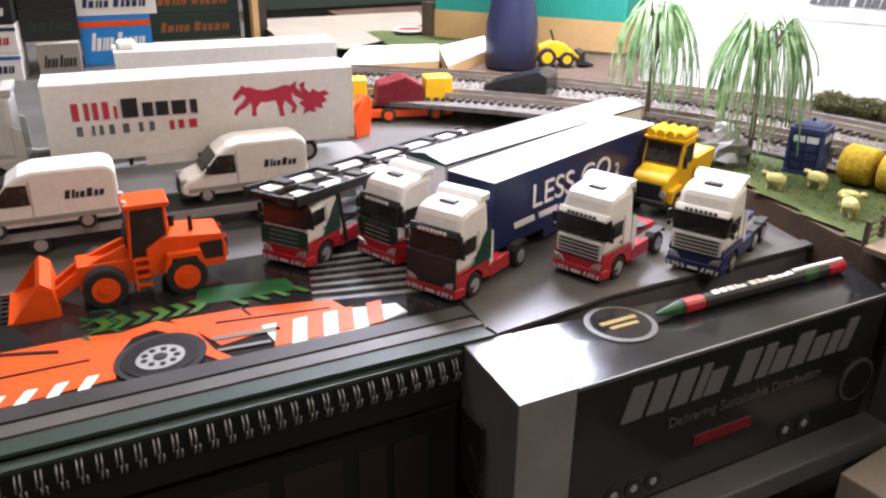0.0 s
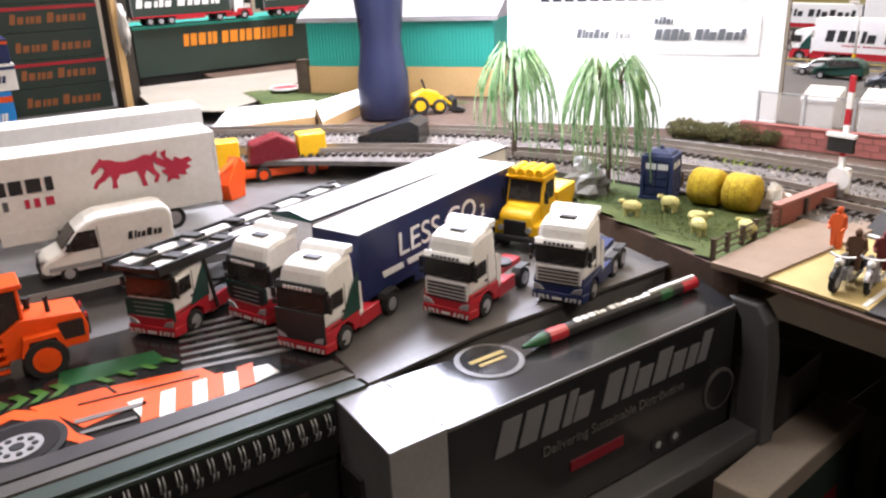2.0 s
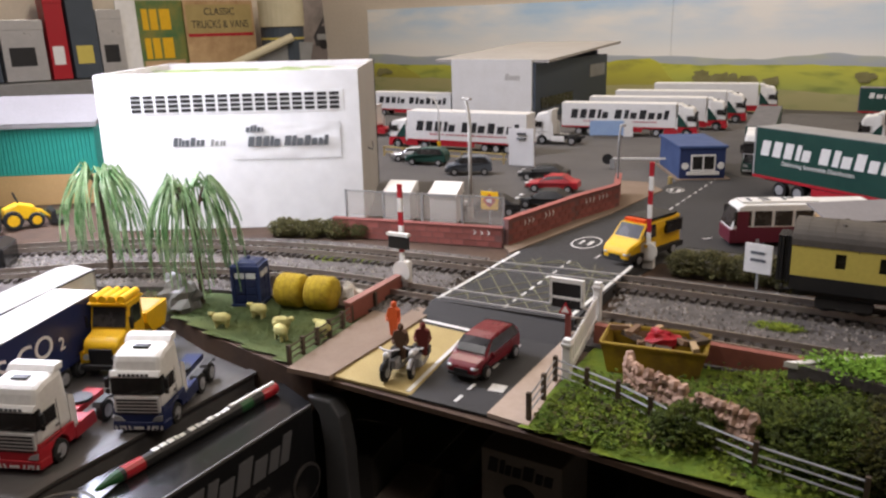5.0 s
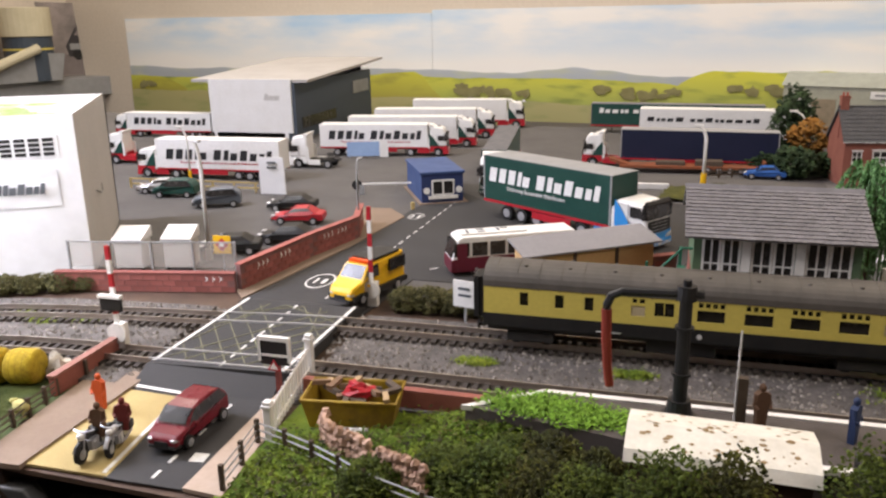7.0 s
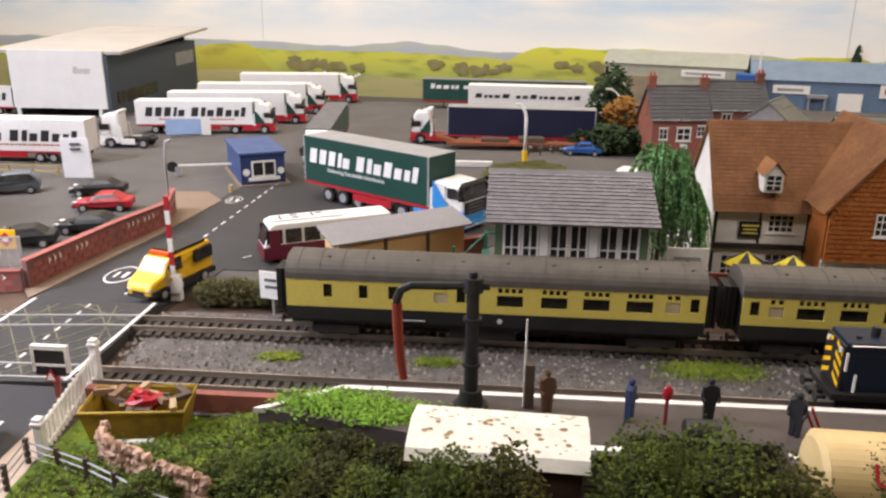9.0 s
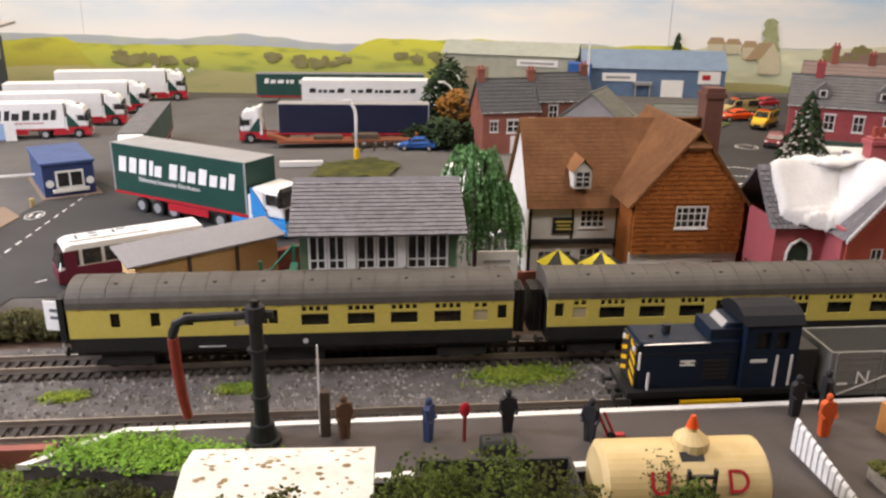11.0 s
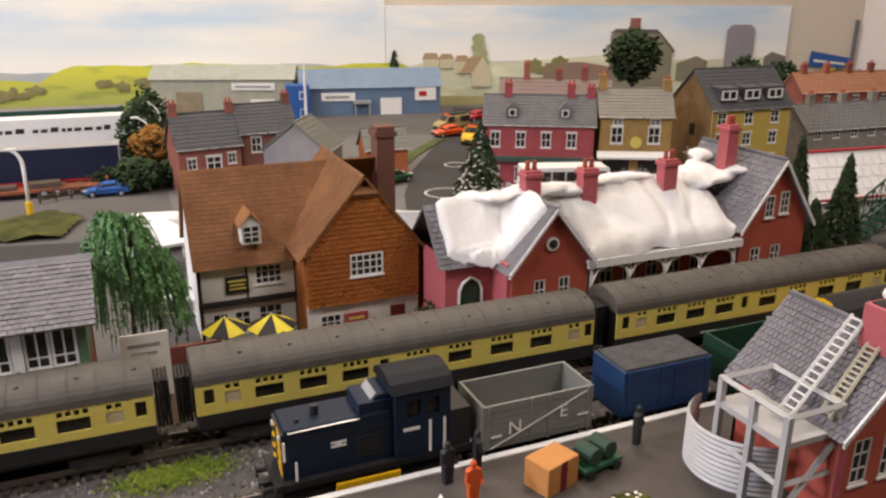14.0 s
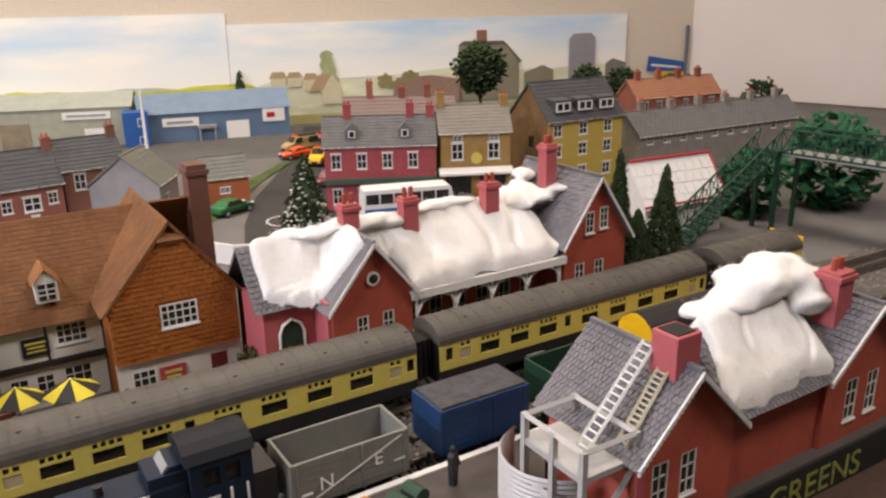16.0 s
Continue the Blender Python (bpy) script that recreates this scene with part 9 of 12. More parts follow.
# warehouse: a white paper-covered box with a low parapet
wh = thing("warehouse", "white paper-covered warehouse box with black vents and letter blocks", "warehouse", at=(-531, 524, 0), rz=31.0)
WW, WD, WH = 234.0, 208.0, 142.0
front = part("front_wall", Geo().box(0, 0, 0, WW, 3, WH), PAPER, wh)
# side wall and roof get a greyer colour than the front
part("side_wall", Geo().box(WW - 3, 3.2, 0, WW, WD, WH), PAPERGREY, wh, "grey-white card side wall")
part("back_wall", Geo().box(0, WD - 3, 0, WW - 3.2, WD, WH), PAPER, wh)
part("left_wall", Geo().box(0, 3.2, 0, 3, WD - 3.2, WH), PAPER, wh)
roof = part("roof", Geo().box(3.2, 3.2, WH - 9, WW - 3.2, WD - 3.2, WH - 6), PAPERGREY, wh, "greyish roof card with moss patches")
rng = random.Random(41)
for i in range(26):
    x, y = rng.uniform(20, WW - 30), rng.uniform(15, WD - 30)
    part("moss_patch", Geo().blob((x, y, WH - 6), (rng.uniform(12, 30), rng.uniform(10, 24), 1.0), i, 0.6), FADEDGREEN, roof)
part("edge_strip", Geo().box(WW - 0.5, WD - 3, 0, WW + 0.6, WD + 0.6, WH), BLACK, wh, "black edge strip")
part("wire_hook", Geo().tube([(WW + 0.3, 70, 62), (WW + 5, 68, 60), (WW + 5, 80, 60), (WW + 4, 84, 66)], 0.8), GREY, wh)
vent = part("vent_strip", Geo().box(29, -0.5, 106, 220, 0.2, 125), PAPER, wh, "white vent strip with black slots", bevel=0.2)
vw = 188.0 / 17
for i in range(17):
    for j in range(4):
        part("vent_slot", Geo().box(31 + i * vw, -0.9, 108 + j * 4.0, 31 + i * vw + vw - 2.6, -0.4, 108 + j * 4.0 + 2.9), BLACK, vent)
sheet = Geo()
nx, nz = 24, 14
for j in range(nz + 1):
    for i in range(nx + 1):
        u, v = i / nx, j / nz
        y = -0.7 - 1.2 * abs(noise.noise(Vector((u * 4, v * 3, 2.2)))) - 1.6 * max(0, u - 0.8) * 5 * max(0, v - 0.5)
        sheet.v.append((118 + u * 98, y, 64 + v * 33))
for j in range(nz):
    for i in range(nx):
        a = j * (nx + 1) + i
        sheet.f.append((a, a + 1, a + nx + 2, a + nx + 1))
part("stuck_sheet", sheet, PAPER, wh, "wrinkled stuck-on white paper sheet", smooth=True)
part("name_bars", letter_bars(Geo(), 132, 76, 205, 9, -2.6, 12, -1, tall=(0, 1, 2, 6, 9), gap=0.2), INKGREY, wh, "row of dark letter blocks")
part("name_bars", letter_bars(Geo(), 64, 77, 93, 8, -0.2, 7, -1, tall=(0, 1, 4), gap=0.2), INKGREY, wh)
part("name_bars", letter_bars(Geo(), 98, 77, 112, 6, -0.2, 4, -1, gap=0.4), GREY, wh)
part("emblem_bars", letter_bars(Geo(), 131, 89, 147, 6, -2.6, 5, -1, tall=(1, 2), gap=0.2), INKGREY, wh)

# brick wall of the car park with marked coping
BRICKPRINT = mat("printed_brick", (0.24, 0.075, 0.06), 0.75, col2=(0.3, 0.1, 0.085), scale=120, amount=0.9, bump=0.2, fine=600, vary=0.18)
JOINT = mat("mortar_dark", (0.2, 0.1, 0.09), 0.85)


def brick_wall(name, label, points, h, thick=5.0, piece=11.0, course=5.0, marks=()):
    """A low wall in courses along a plan line: a recessed core, bricks each on one shared mesh, a coping."""
    w = thing(name, label, "wall")
    part("core", strip(points, thick - 0.8, -0.4, h - 1.2), JOINT, w)
    part("coping", strip(points, thick + 1.6, h - 1.2, h), BRICKPRINT, w)
    unit = Geo().box(-piece / 2 + 0.3, -thick / 2, 0.3, piece / 2 - 0.3, thick / 2, course - 0.3).mesh("brick", BRICKPRINT)
    for (x0, y0), (x1, y1) in zip(points, points[1:]):
        L, a = math.hypot(x1 - x0, y1 - y0), math.degrees(math.atan2(y1 - y0, x1 - x0))
        for r in range(int((h - 1.2) / course)):
            off = piece / 2 if r % 2 else 0.0
            for i in range(int((L - off) / piece)):
                t = (off + (i + 0.5) * piece) / L
                ob = new("brick", unit)
                ob.parent = w
                ob.matrix_basis = pose((x0 + (x1 - x0) * t) / 1000, (y0 + (y1 - y0) * t) / 1000, r * course / 1000, 0, 0, a)
        for m in marks:
            c = Geo()
            for k in range(3):
                c.add([(L * m + k * 6, -thick / 2 - 0.9, h * 0.55), (L * m + k * 6 + 3, -thick / 2 - 0.9, h * 0.7), (L * m + k * 6, -thick / 2 - 0.9, h * 0.85), (L * m + k * 6 + 1.2, -thick / 2 - 0.9, h * 0.7)], [(0, 1, 2, 3)])
            part("chevron_mark", c, WHITE, w, at=(x0, y0, 0), rz=a)
    return w


brick_wall("car_park_wall", "low red printed-brick wall with white chevrons", [(-332, 600), (-180, 629)], 17, marks=(0.84,))
brick_wall("car_park_wall", "red printed-brick side wall of the car park", [(-178, 631), (-160, 735), (-142, 805), (-158, 860)], 24, piece=11, marks=(0.2, 0.5))
brick_wall("shelter_wall", "small red brick wall beside the bus shelter", [(146, 690), (168, 704)], 34)
# gauze fence behind the wall
fence = thing("gauze_fence", "grey wire gauze fence with thin posts", "fence", at=(-326, 612, 0), rz=11)
for i in range(4):
    part("fence_panel", Geo().box(i * 36 + 0.8, -0.2, 17, i * 36 + 35, 0.2, 39), MESHMAT, fence)
    part("top_rail", Geo().box(i * 36, -0.5, 38.6, i * 36 + 36, 0.5, 39.6), GREY, fence)
for i in range(5):
    part("post", Geo().box(i * 36 - 0.8, -0.8, 0, i * 36 + 0.8, 0.8, 40), GREY, fence)
for bx, by, rz in ((-305, 668, 12), (-263, 680, 12)):
    b = thing("waste_bin", "large pale grey wheeled waste bin with sloping lid", "bin", at=(bx, by, 0), rz=rz, group="waste bins")
    part("tub", Geo().box(-13, -10, 2.5, 13, 10, 28), PALEBIN, b, bevel=1.0)
    part("lid", Geo().prism([(-11.5, 28), (-12, 30), (10, 38), (11.5, 36), (11.5, 28)], -14, 14, "x"), TRAILER, b, bevel=0.6)
    part("lid_rib", Geo().box(-13, -12.2, 27, 13, -11.4, 29.5), GREY, b)
    for x in (-11, 11):
        for y in (-8, 8):
            part("castor", Geo().cyl((x - 0.8, y, 1.6), 1.6, 1.6, "x", 10), BLACK, b)
sg = thing("warning_sign", "yellow and red diamond warning board on a post", "sign", at=(-205, 655, 0), rz=5)
part("post", Geo().box(-0.7, -0.7, 0, 0.7, 0.7, 42), GREY, sg)
part("board", Geo().box(-8, -1.4, 24, 8, -0.7, 40), YELLOW, sg, bevel=0.4)
part("diamond", Geo().prism([(-6, 32), (0, 26), (6, 32), (0, 38)], -1.9, -1.4, "y"), RED, sg)
part("symbol_bar", Geo().box(-2.4, -2.2, 30.5, 2.4, -1.9, 33.5), WHITE, sg)


def street_lamp(at, h, reach, rz, label, colour, base=None, r=1.5):
    p = thing("street_lamp", label, "street lamp", at=at, rz=rz, group="yard lamps")
    pts = [(0, 0, 0), (0, 0, h * 0.75)] + [(reach * (1 - math.cos(k * math.pi / 12)), 0, h * 0.75 + h * 0.25 * math.sin(k * math.pi / 12)) for k in range(1, 7)]
    part("mast", Geo().tube(pts, r, 8, r * 0.7), colour, p, smooth=True)
    if base:
        part("base_sleeve", Geo().cyl((0, 0, 0), r * 1.6, h * 0.24, "z", 12), base, p, "yellow base sleeve")
    else:
        part("base_sleeve", Geo().cyl((0, 0, 0), r * 1.7, h * 0.1, "z", 12), colour, p)
    part("lamp_head", Geo().box(reach - 1, -2.0, h - 1.2, reach + 10, 2.0, h + 1.2), colour, p, bevel=0.6)


street_lamp((-251, 705, 0), 112, -8, -20, "tall pale grey curved yard lamp mast", PALEBIN, r=2.0)
street_lamp((-150, 832, 0), 76, 5, 90, "grey yard lamp with short head", GREY)
street_lamp((206, 1130, 0), 80, -14, 0, "cream curved lamp mast with a yellow base", WHITE, YELLOW, r=2.3)
street_lamp((352, 1330, 0), 78, -22, 0, "cream curved lamp mast beside the shed", WHITE)
street_lamp((372, 1420, 0), 86, -22, 0, "cream curved lamp mast beside the shed", WHITE)
street_lamp((-470, 1020, 0), 80, -12, 30, "cream curved lamp mast with a yellow base", WHITE, YELLOW)
for x, y, rz, paint, lab, kd in [(-508, 958, 200, SILVER, "silver model car parked in the yard", "saloon"), (-474, 944, 190, GREEN, "dark green model car parked in the yard", "mpv"), (-388, 897, 205, mat("car_slate", (0.11, 0.125, 0.15), 0.3), "slate grey model estate car parked in the yard", "mpv"),
                                 (-292, 906, 190, BLACK, "black model car parked beside the wall", "saloon"), (-258, 850, 190, RED, "red model sports car parked beside the wall", "saloon"), (-234, 774, 190, BLACK, "black model car parked beside the wall", "saloon"), (-270, 722, 200, BLACK, "small black model car parked near the bins", "saloon")]:
    car((x, y, 0), rz, paint, lab, s=13.5, kind=kd)
rail = thing("rope_barrier", "low cream timber barrier along the parking bays", "barrier", at=(-540, 985, 0), rz=1)
part("top_rail", Geo().box(0, -0.8, 12, 190, 0.8, 14), SAND, rail)
part("low_rail", Geo().box(0, -0.8, 5, 190, 0.8, 7), SAND, rail)
for i in range(7):
    part("post", Geo().box(i * 31 - 1, -1, 0, i * 31 + 1, 1, 14), SAND, rail)

# office
of = thing("office_block", "white-fronted office with slate-blue sides and a slanted roof", "office", at=(-673, 1417, 0), rz=1)
part("front_wall", Geo().box(0, 0, 14, 166, 4, 112), TRAILER, of)
part("side_wall", Geo().box(150, 4, 0, 172, 420, 104), SLATEBLUE, of, "dark slate-blue side wall")
part("left_wall", Geo().box(0, 4, 0, 8, 420, 104), SLATEBLUE, of)
part("back_wall", Geo().box(8, 412, 0, 150, 420, 112), SLATEBLUE, of)
part("post", Geo().box(4, 0, 0, 10, 4, 14), TRAILER, of)
part("post", Geo().box(150, 0, 0, 156, 4, 14), TRAILER, of)
part("roof", Geo().prism([(8, 106), (440, 126), (440, 131), (8, 111)], -40, 196, "x"), ROOFPALE, of, "slanted pale grey roof slab")
part("emblem_bars", letter_bars(Geo(), 112, 74, 142, 12, -0.2, 5, -1, gap=0.1), PAPERGREY, of)
part("fascia_sign", Geo().box(172, 300, 60, 174, 400, 86), GREY, of)
part("window_strip", Geo().box(172, 30, 20, 173, 200, 40), GLASS, of)
pp = thing("paper_strip", "curled white paper strip standing on edge", "paper", at=(-345, 985, 0), rz=4)
part("strip", Geo().prism([(0, 0), (3, 0), (2, 22), (0, 48), (-2, 48), (-1, 22)], 0, 34, "x"), PAPER, pp)
part("print_bar", Geo().box(12, -3.2, 40, 24, -2.2, 42.5).box(12, -3.2, 34, 24, -1.8, 36.5), INKGREY, pp)


def lorry(label, at, rz, s, length, side_mat, roof_mat, skirt=RED, name_mat=None, words=None, up=None, mid=None, low=None, slogan=None, top=4.0, axles=3, roof="high", cabbed=True, bottom=1.15, gap=2.5, roof_peak=0.0, group="articulated lorries", tandem=False, text=None, **kw):
    p = thing("lorry", label, "lorry", at=at, rz=rz, group=group)
    if cabbed:
        tractor(p, s, up or WHITE, low or RED, chassis_mat=kw.pop("chassis_mat", RED), tandem=tandem, roof=roof, decor=mid, **kw)
    b = trailer(p, s, -gap * s, length, side_mat, roof_mat, skirt=skirt, top=top, name_mat=name_mat, words=words, slogan=slogan, axles=axles, bottom=bottom, roof_peak=roof_peak)
    return p


W1 = (0.08, 0.95, 2.15, 3.25, 12)
lorry("white curtain-sided lorry with black letter blocks and red skirt", (-578, 1070, 0), 182, 13.0, 190, TRAILER, WHITE, name_mat=INK, words=W1, mid=GREEN, slogan=RED, roof="mid", gap=2.5, top=4.3)
lorry("white lorry with black letter blocks parked beside the office", (-892, 1436, 0), 181, 11.6, 182, TRAILER, WHITE, name_mat=INK, words=W1, mid=GREEN)
tu = thing("tractor_unit", "white, green and red tractor unit parked behind a lorry", "lorry", at=(-700, 1160, 0), rz=184, group="articulated lorries")
tractor(tu, 13.0, WHITE, RED, chassis_mat=RED, decor=GREEN)
tu = thing("tractor_unit", "white tractor unit parked in the row", "lorry", at=(-392, 1180, 0), rz=183, group="articulated lorries")
tractor(tu, 13.0, WHITE, WHITE, chassis_mat=CHASSIS, grille=WHITE, bumper=WHITE)
lorry("white lorry with black letter blocks and red cab base", (-184, 1322, 0), 8, 12.7, 178, TRAILER, WHITE, name_mat=INK, words=W1, mid=GREEN, slogan=RED)
lorry("white lorry parked in the back row", (-160, 1420, 0), 8, 13.0, 190, TRAILER, WHITE, mid=GREEN)
lorry("white lorry parked in the back row", (-150, 1530, 0), 8, 13.4, 190, TRAILER, WHITE, mid=GREEN)
lorry("white and green lorry at the end of the row", (-120, 1680, 0), 8, 14.0, 190, TRAILER, WHITE, mid=GREEN, up=WHITE)
bd = thing("notice_hoarding", "pale blue printed board standing in the yard", "board", at=(-334, 1255, 0), rz=18)
part("panel", Geo().box(0, -0.6, 4, 52, 0.6, 27), PALEBLUE, bd)
part("side_panel", Geo().box(52, -0.6, 2, 66, 0.6, 30), TRAILER, bd)
for x in (4, 48, 64):
    part("leg", Geo().box(x - 0.6, 0, 0, x + 0.6, 1.4, 24), GREY, bd)

# blue gatehouse
HUTBLUE = mat("hut_blue", (0.05, 0.085, 0.2), 0.6, col2=(0.035, 0.06, 0.15), scale=50)
HUTNAVY = mat("hut_navy", (0.025, 0.04, 0.12), 0.6, col2=(0.02, 0.03, 0.09), scale=50)
hut = thing("gate_hut", "small blue gatehouse with white-framed window on a pale base", "hut", at=(-122, 968, 0), rz=28)
part("base_slab", Geo().box(-4, -6, 0, 56, 106, 1.6), PAVE, hut)
wl = part("end_wall", Geo().box(0, 0, 1.6, 51, 3, 36), HUTNAVY, hut)
part("left_wall", Geo().box(0, 3, 1.6, 3, 98, 36), HUTBLUE, hut)
part("right_wall", Geo().box(48, 3, 1.6, 51, 98, 36), HUTBLUE, hut)
part("far_wall", Geo().box(3, 95, 1.6, 48, 98, 36), HUTBLUE, hut)
part("roof", Geo().box(-2, -2, 36, 53, 100, 39), HUTBLUE, hut, "flat blue roof", bevel=0.5)
wn = part("window", Geo().box(12, -1.2, 10, 40, 0, 29), WHITE, hut, "white window frame", bevel=0.4)
for x in (14, 27):
    part("pane", Geo().box(x, -1.5, 12, x + 11, -1.1, 27), GLASS, wn)
part("sill", Geo().box(8, -3.4, 6, 44, 0, 9.5), RENDER, hut)
for x in (6, 46):
    part("roundel", Geo().cyl((x, -1, 16), 4, 1, "y", 14), WHITE, hut)
bol = thing("gate_bollard", "short cream bollard by the gate hut", "bollard", at=(-125, 940, 0))
part("stub", Geo().cyl((0, 0, 0), 2.6, 9, "z", 12), SAND, bol, bevel=0.5)
gb = thing("gate_barrier", "grey lifting barrier with a black counterweight", "barrier", at=(-215, 1010, 0), rz=18)
part("pedestal", Geo().box(-3, -3, 0, 3, 3, 12), GREY, gb, bevel=0.4)
part("counterweight", Geo().cyl((-6, -2, 12), 6.5, 4, "y", 14), BLACK, gb)
part("arm", Geo().box(-4, -0.8, 12, 70, 0.8, 14), WHITE, gb)

# the big green lorry and its neighbours
LOR = lorry("dark green curtain-sided lorry with white letter blocks and grey roof", (154, 828, 0), -34, 16.3, 177, GREEN, GREY, name_mat=WHITE, words=(0.05, 0.93, 2.5, 3.45, 12), up=WHITE, mid=SKYCAB, low=SKYCAB, chassis_mat=CHASSIS, slogan=None, roof="low", bottom=1.2, top=4.2)
for ch in LOR.children:
    if ch.name.startswith("trailer_box"):
        lettering("slogan", "Delivering Sustainable Distribution", 6.2, 0.4, WHITE, ch, pose(-0.140, -0.0208, 0.0335, 90, 0, 0), "white slogan", squeeze=0.95)
lorry("green lorry with white and green cab and grey-roofed trailer", (-50, 1030, 0), -84, 13.0, 240, GREEN, ROOFGREY, up=WHITE, mid=GREEN, low=GREEN, chassis_mat=CHASSIS, top=4.05)
lorry("navy trailer lorry with white, green and red cab", (40, 1275, 0), 178, 13.0, 215, mat("dark_navy", (0.008, 0.011, 0.032), 0.45, col2=(0.012, 0.015, 0.042), scale=40), GREY, up=WHITE, mid=GREEN, low=RED, top=4.3, words=None, gap=4.2)
lw = thing("low_loader", "rusty orange low-loader trailer with dark crates", "trailer", at=(295, 1240, 0), rz=182)
RUSTY = mat("rusty_deck", (0.26, 0.07, 0.025), 0.7, col2=(0.15, 0.06, 0.03), scale=50, amount=1.0)
part("deck", Geo().box(0, -14, 7, 200, 14, 11), RUSTY, lw, bevel=0.4)
part("neck", Geo().prism([(190, 7), (214, 16), (214, 20), (186, 11)], -10, 10, "y"), RUSTY, lw)
part("headboard", Geo().box(4, -14, 11, 7, 14, 19), RUSTY, lw)
for i in range(5):
    for sd in (-1, 1):
        wheel(lw, 20 + i * 15, sd * 12, 5.5, 4, outer=sd)
part("load_crate", Geo().box(60, -10, 11, 96, 10, 18).box(110, -9, 11, 150, 9, 16), WOODPOST, lw, bevel=0.4)
car((262, 1212, 0), 175, BLUE, "bright blue model sports car", s=12.5)
lorry("long white trailer with dark letter blocks at the back", (78, 1480, 0), 178, 14.5, 240, TRAILER, WHITE, name_mat=INK, words=(0.05, 0.8, 3.0, 3.5, 14), cabbed=False, top=4.4)
lorry("dark green trailer with white letter blocks at the back", (-14, 1640, 0), 178, 13.0, 310, GREEN, SLATE, name_mat=WHITE, words=(0.05, 0.95, 2.9, 3.6, 22), cabbed=False, top=4.2)
solid("white_plank", Geo().box(0, -3, 0.6, 54, 3, 8), TRAILER, "white plank lying by the yard road", "plank", at=(110, 1108, 0), rz=2, bevel=0.5)

# bus and shelter
bus = thing("bus", "white-roofed bus with maroon lower body and dark windows", "bus", at=(-22, 716, 0), rz=208)
Lb, wb = 112.0, 13.5
part("body", Geo().prism([(0, 5), (-0.5, 16), (-6, 33), (-11, 35), (-Lb, 35), (-Lb, 5)], -wb, wb, "y"), WHITE, bus, "white bus body", bevel=1.2)
part("skirt", Geo().prism([(0.4, 4), (0.2, 15), (-14, 17), (-Lb - 0.3, 17), (-Lb - 0.3, 4)], -wb - 0.4, wb + 0.4, "y"), BUSMAROON, bus, "maroon lower panel", bevel=0.5)
part("windscreen", Geo().prism([(0.3, 17), (-5, 31), (-7, 31), (-3, 17)], -wb * 0.9, wb * 0.9, "y"), GLASS, bus, bevel=0.3)
for sd in (-1, 1):
    for i in range(6):
        part("side_window", Geo().box(-16 - i * 16, sd * wb - 0.5, 18, -16 - i * 16 + 13.5, sd * wb + 0.5, 30), GLASS, bus)
    part("door", Geo().box(-14, sd * wb - 0.6, 6, -5, sd * wb + 0.6, 30), BUSMAROON, bus)
    for x in (-22, -Lb + 26):
        wheel(bus, x, sd * (wb - 2), 6, 4, outer=sd)
part("route_panel", Geo().box(-10, -8, 35.2, -70, 8, 36.6), WHITE, bus, bevel=0.4)
part("roof_bars", Geo().box(-16, -3, 36.6, -18, 6, 37.2).box(-26, -4, 36.6, -33, -2, 37.2).box(-26, 3, 36.6, -33, 5, 37.2).box(-44, -4, 36.6, -46, 4, 37.2).box(-48, -4, 36.6, -54, -2, 37.2), INKGREY, bus)
sh = thing("bus_shelter", "tan-walled shelter with a sloping grey roof", "shelter", at=(64, 628, 0), rz=35)
part("roof", Geo().prism([(-3, 46), (28, 53), (28, 54.2), (-3, 47.4)], -6, 112, "x"), mat("shelter_roof_card", (0.24, 0.23, 0.235), 0.75, col2=(0.19, 0.18, 0.185), scale=14), sh, "plain grey roof card")
part("back_wall", Geo().box(0, 24, 0, 106, 26, 51), TANWALL, sh)
part("front_wall", Geo().box(0, 0, 0, 106, 2, 46), TANWALL, sh)
part("end_wall", Geo().prism([(2, 0), (2, 46), (24, 50), (24, 0)], 0, 2, "x"), TANWALL, sh)
part("end_wall", Geo().prism([(2, 0), (2, 46), (24, 50), (24, 0)], 104, 106, "x"), TANWALL, sh)
for x in (36, 72):
    part("pillar", Geo().box(x, -0.8, 0, x + 2.6, -0.05, 46), WOODPOST, sh)
wsg = thing("station_sign", "small white sign board on a post by the track", "sign", at=(22, 600, 0), rz=-12)
part("post", Geo().box(-0.8, 0, 0, 0.8, 1.4, 22), GREY, wsg)
part("board", Geo().box(-9, -1, 14, 9, 0, 34), WHITE, wsg)
part("print_bar", Geo().box(-5, -1.4, 27, 4, -1, 29).box(-5, -1.4, 22, 5, -1, 24), INKGREY, wsg)

# knoll, path and fence by the lamp
mound("knoll", [(150, 1040), (240, 1030), (262, 1100), (230, 1140), (165, 1115)], 9, MOSS, "small grassy knoll beside the yard road", 77, category="grass")
fn = thing("timber_fence", "low dark timber fence", "fence", at=(212, 1194, 0), rz=24)
for i in range(8):
    part("post", Geo().box(i * 19 - 1, -1, 0, i * 19 + 1, 1, 12), WOODPOST, fn)
part("rail", Geo().box(-2, -1.6, 8.5, 136, -0.8, 10.5), WOODPOST, fn)
part("rail", Geo().box(-2, -1.6, 4, 136, -0.8, 6), WOODPOST, fn)
# caravan body stands in for a white pickup with a black rear
cv = thing("caravan", "white caravan shape in place of a pickup beside the willow", "caravan", at=(300, 965, 0), rz=-12)
part("body", Geo().prism([(0, 6), (-2, 14), (3, 32), (10, 36), (54, 36), (62, 30), (64, 14), (62, 6)], -13, 13, "y"), TRAILER, cv, bevel=1.2)
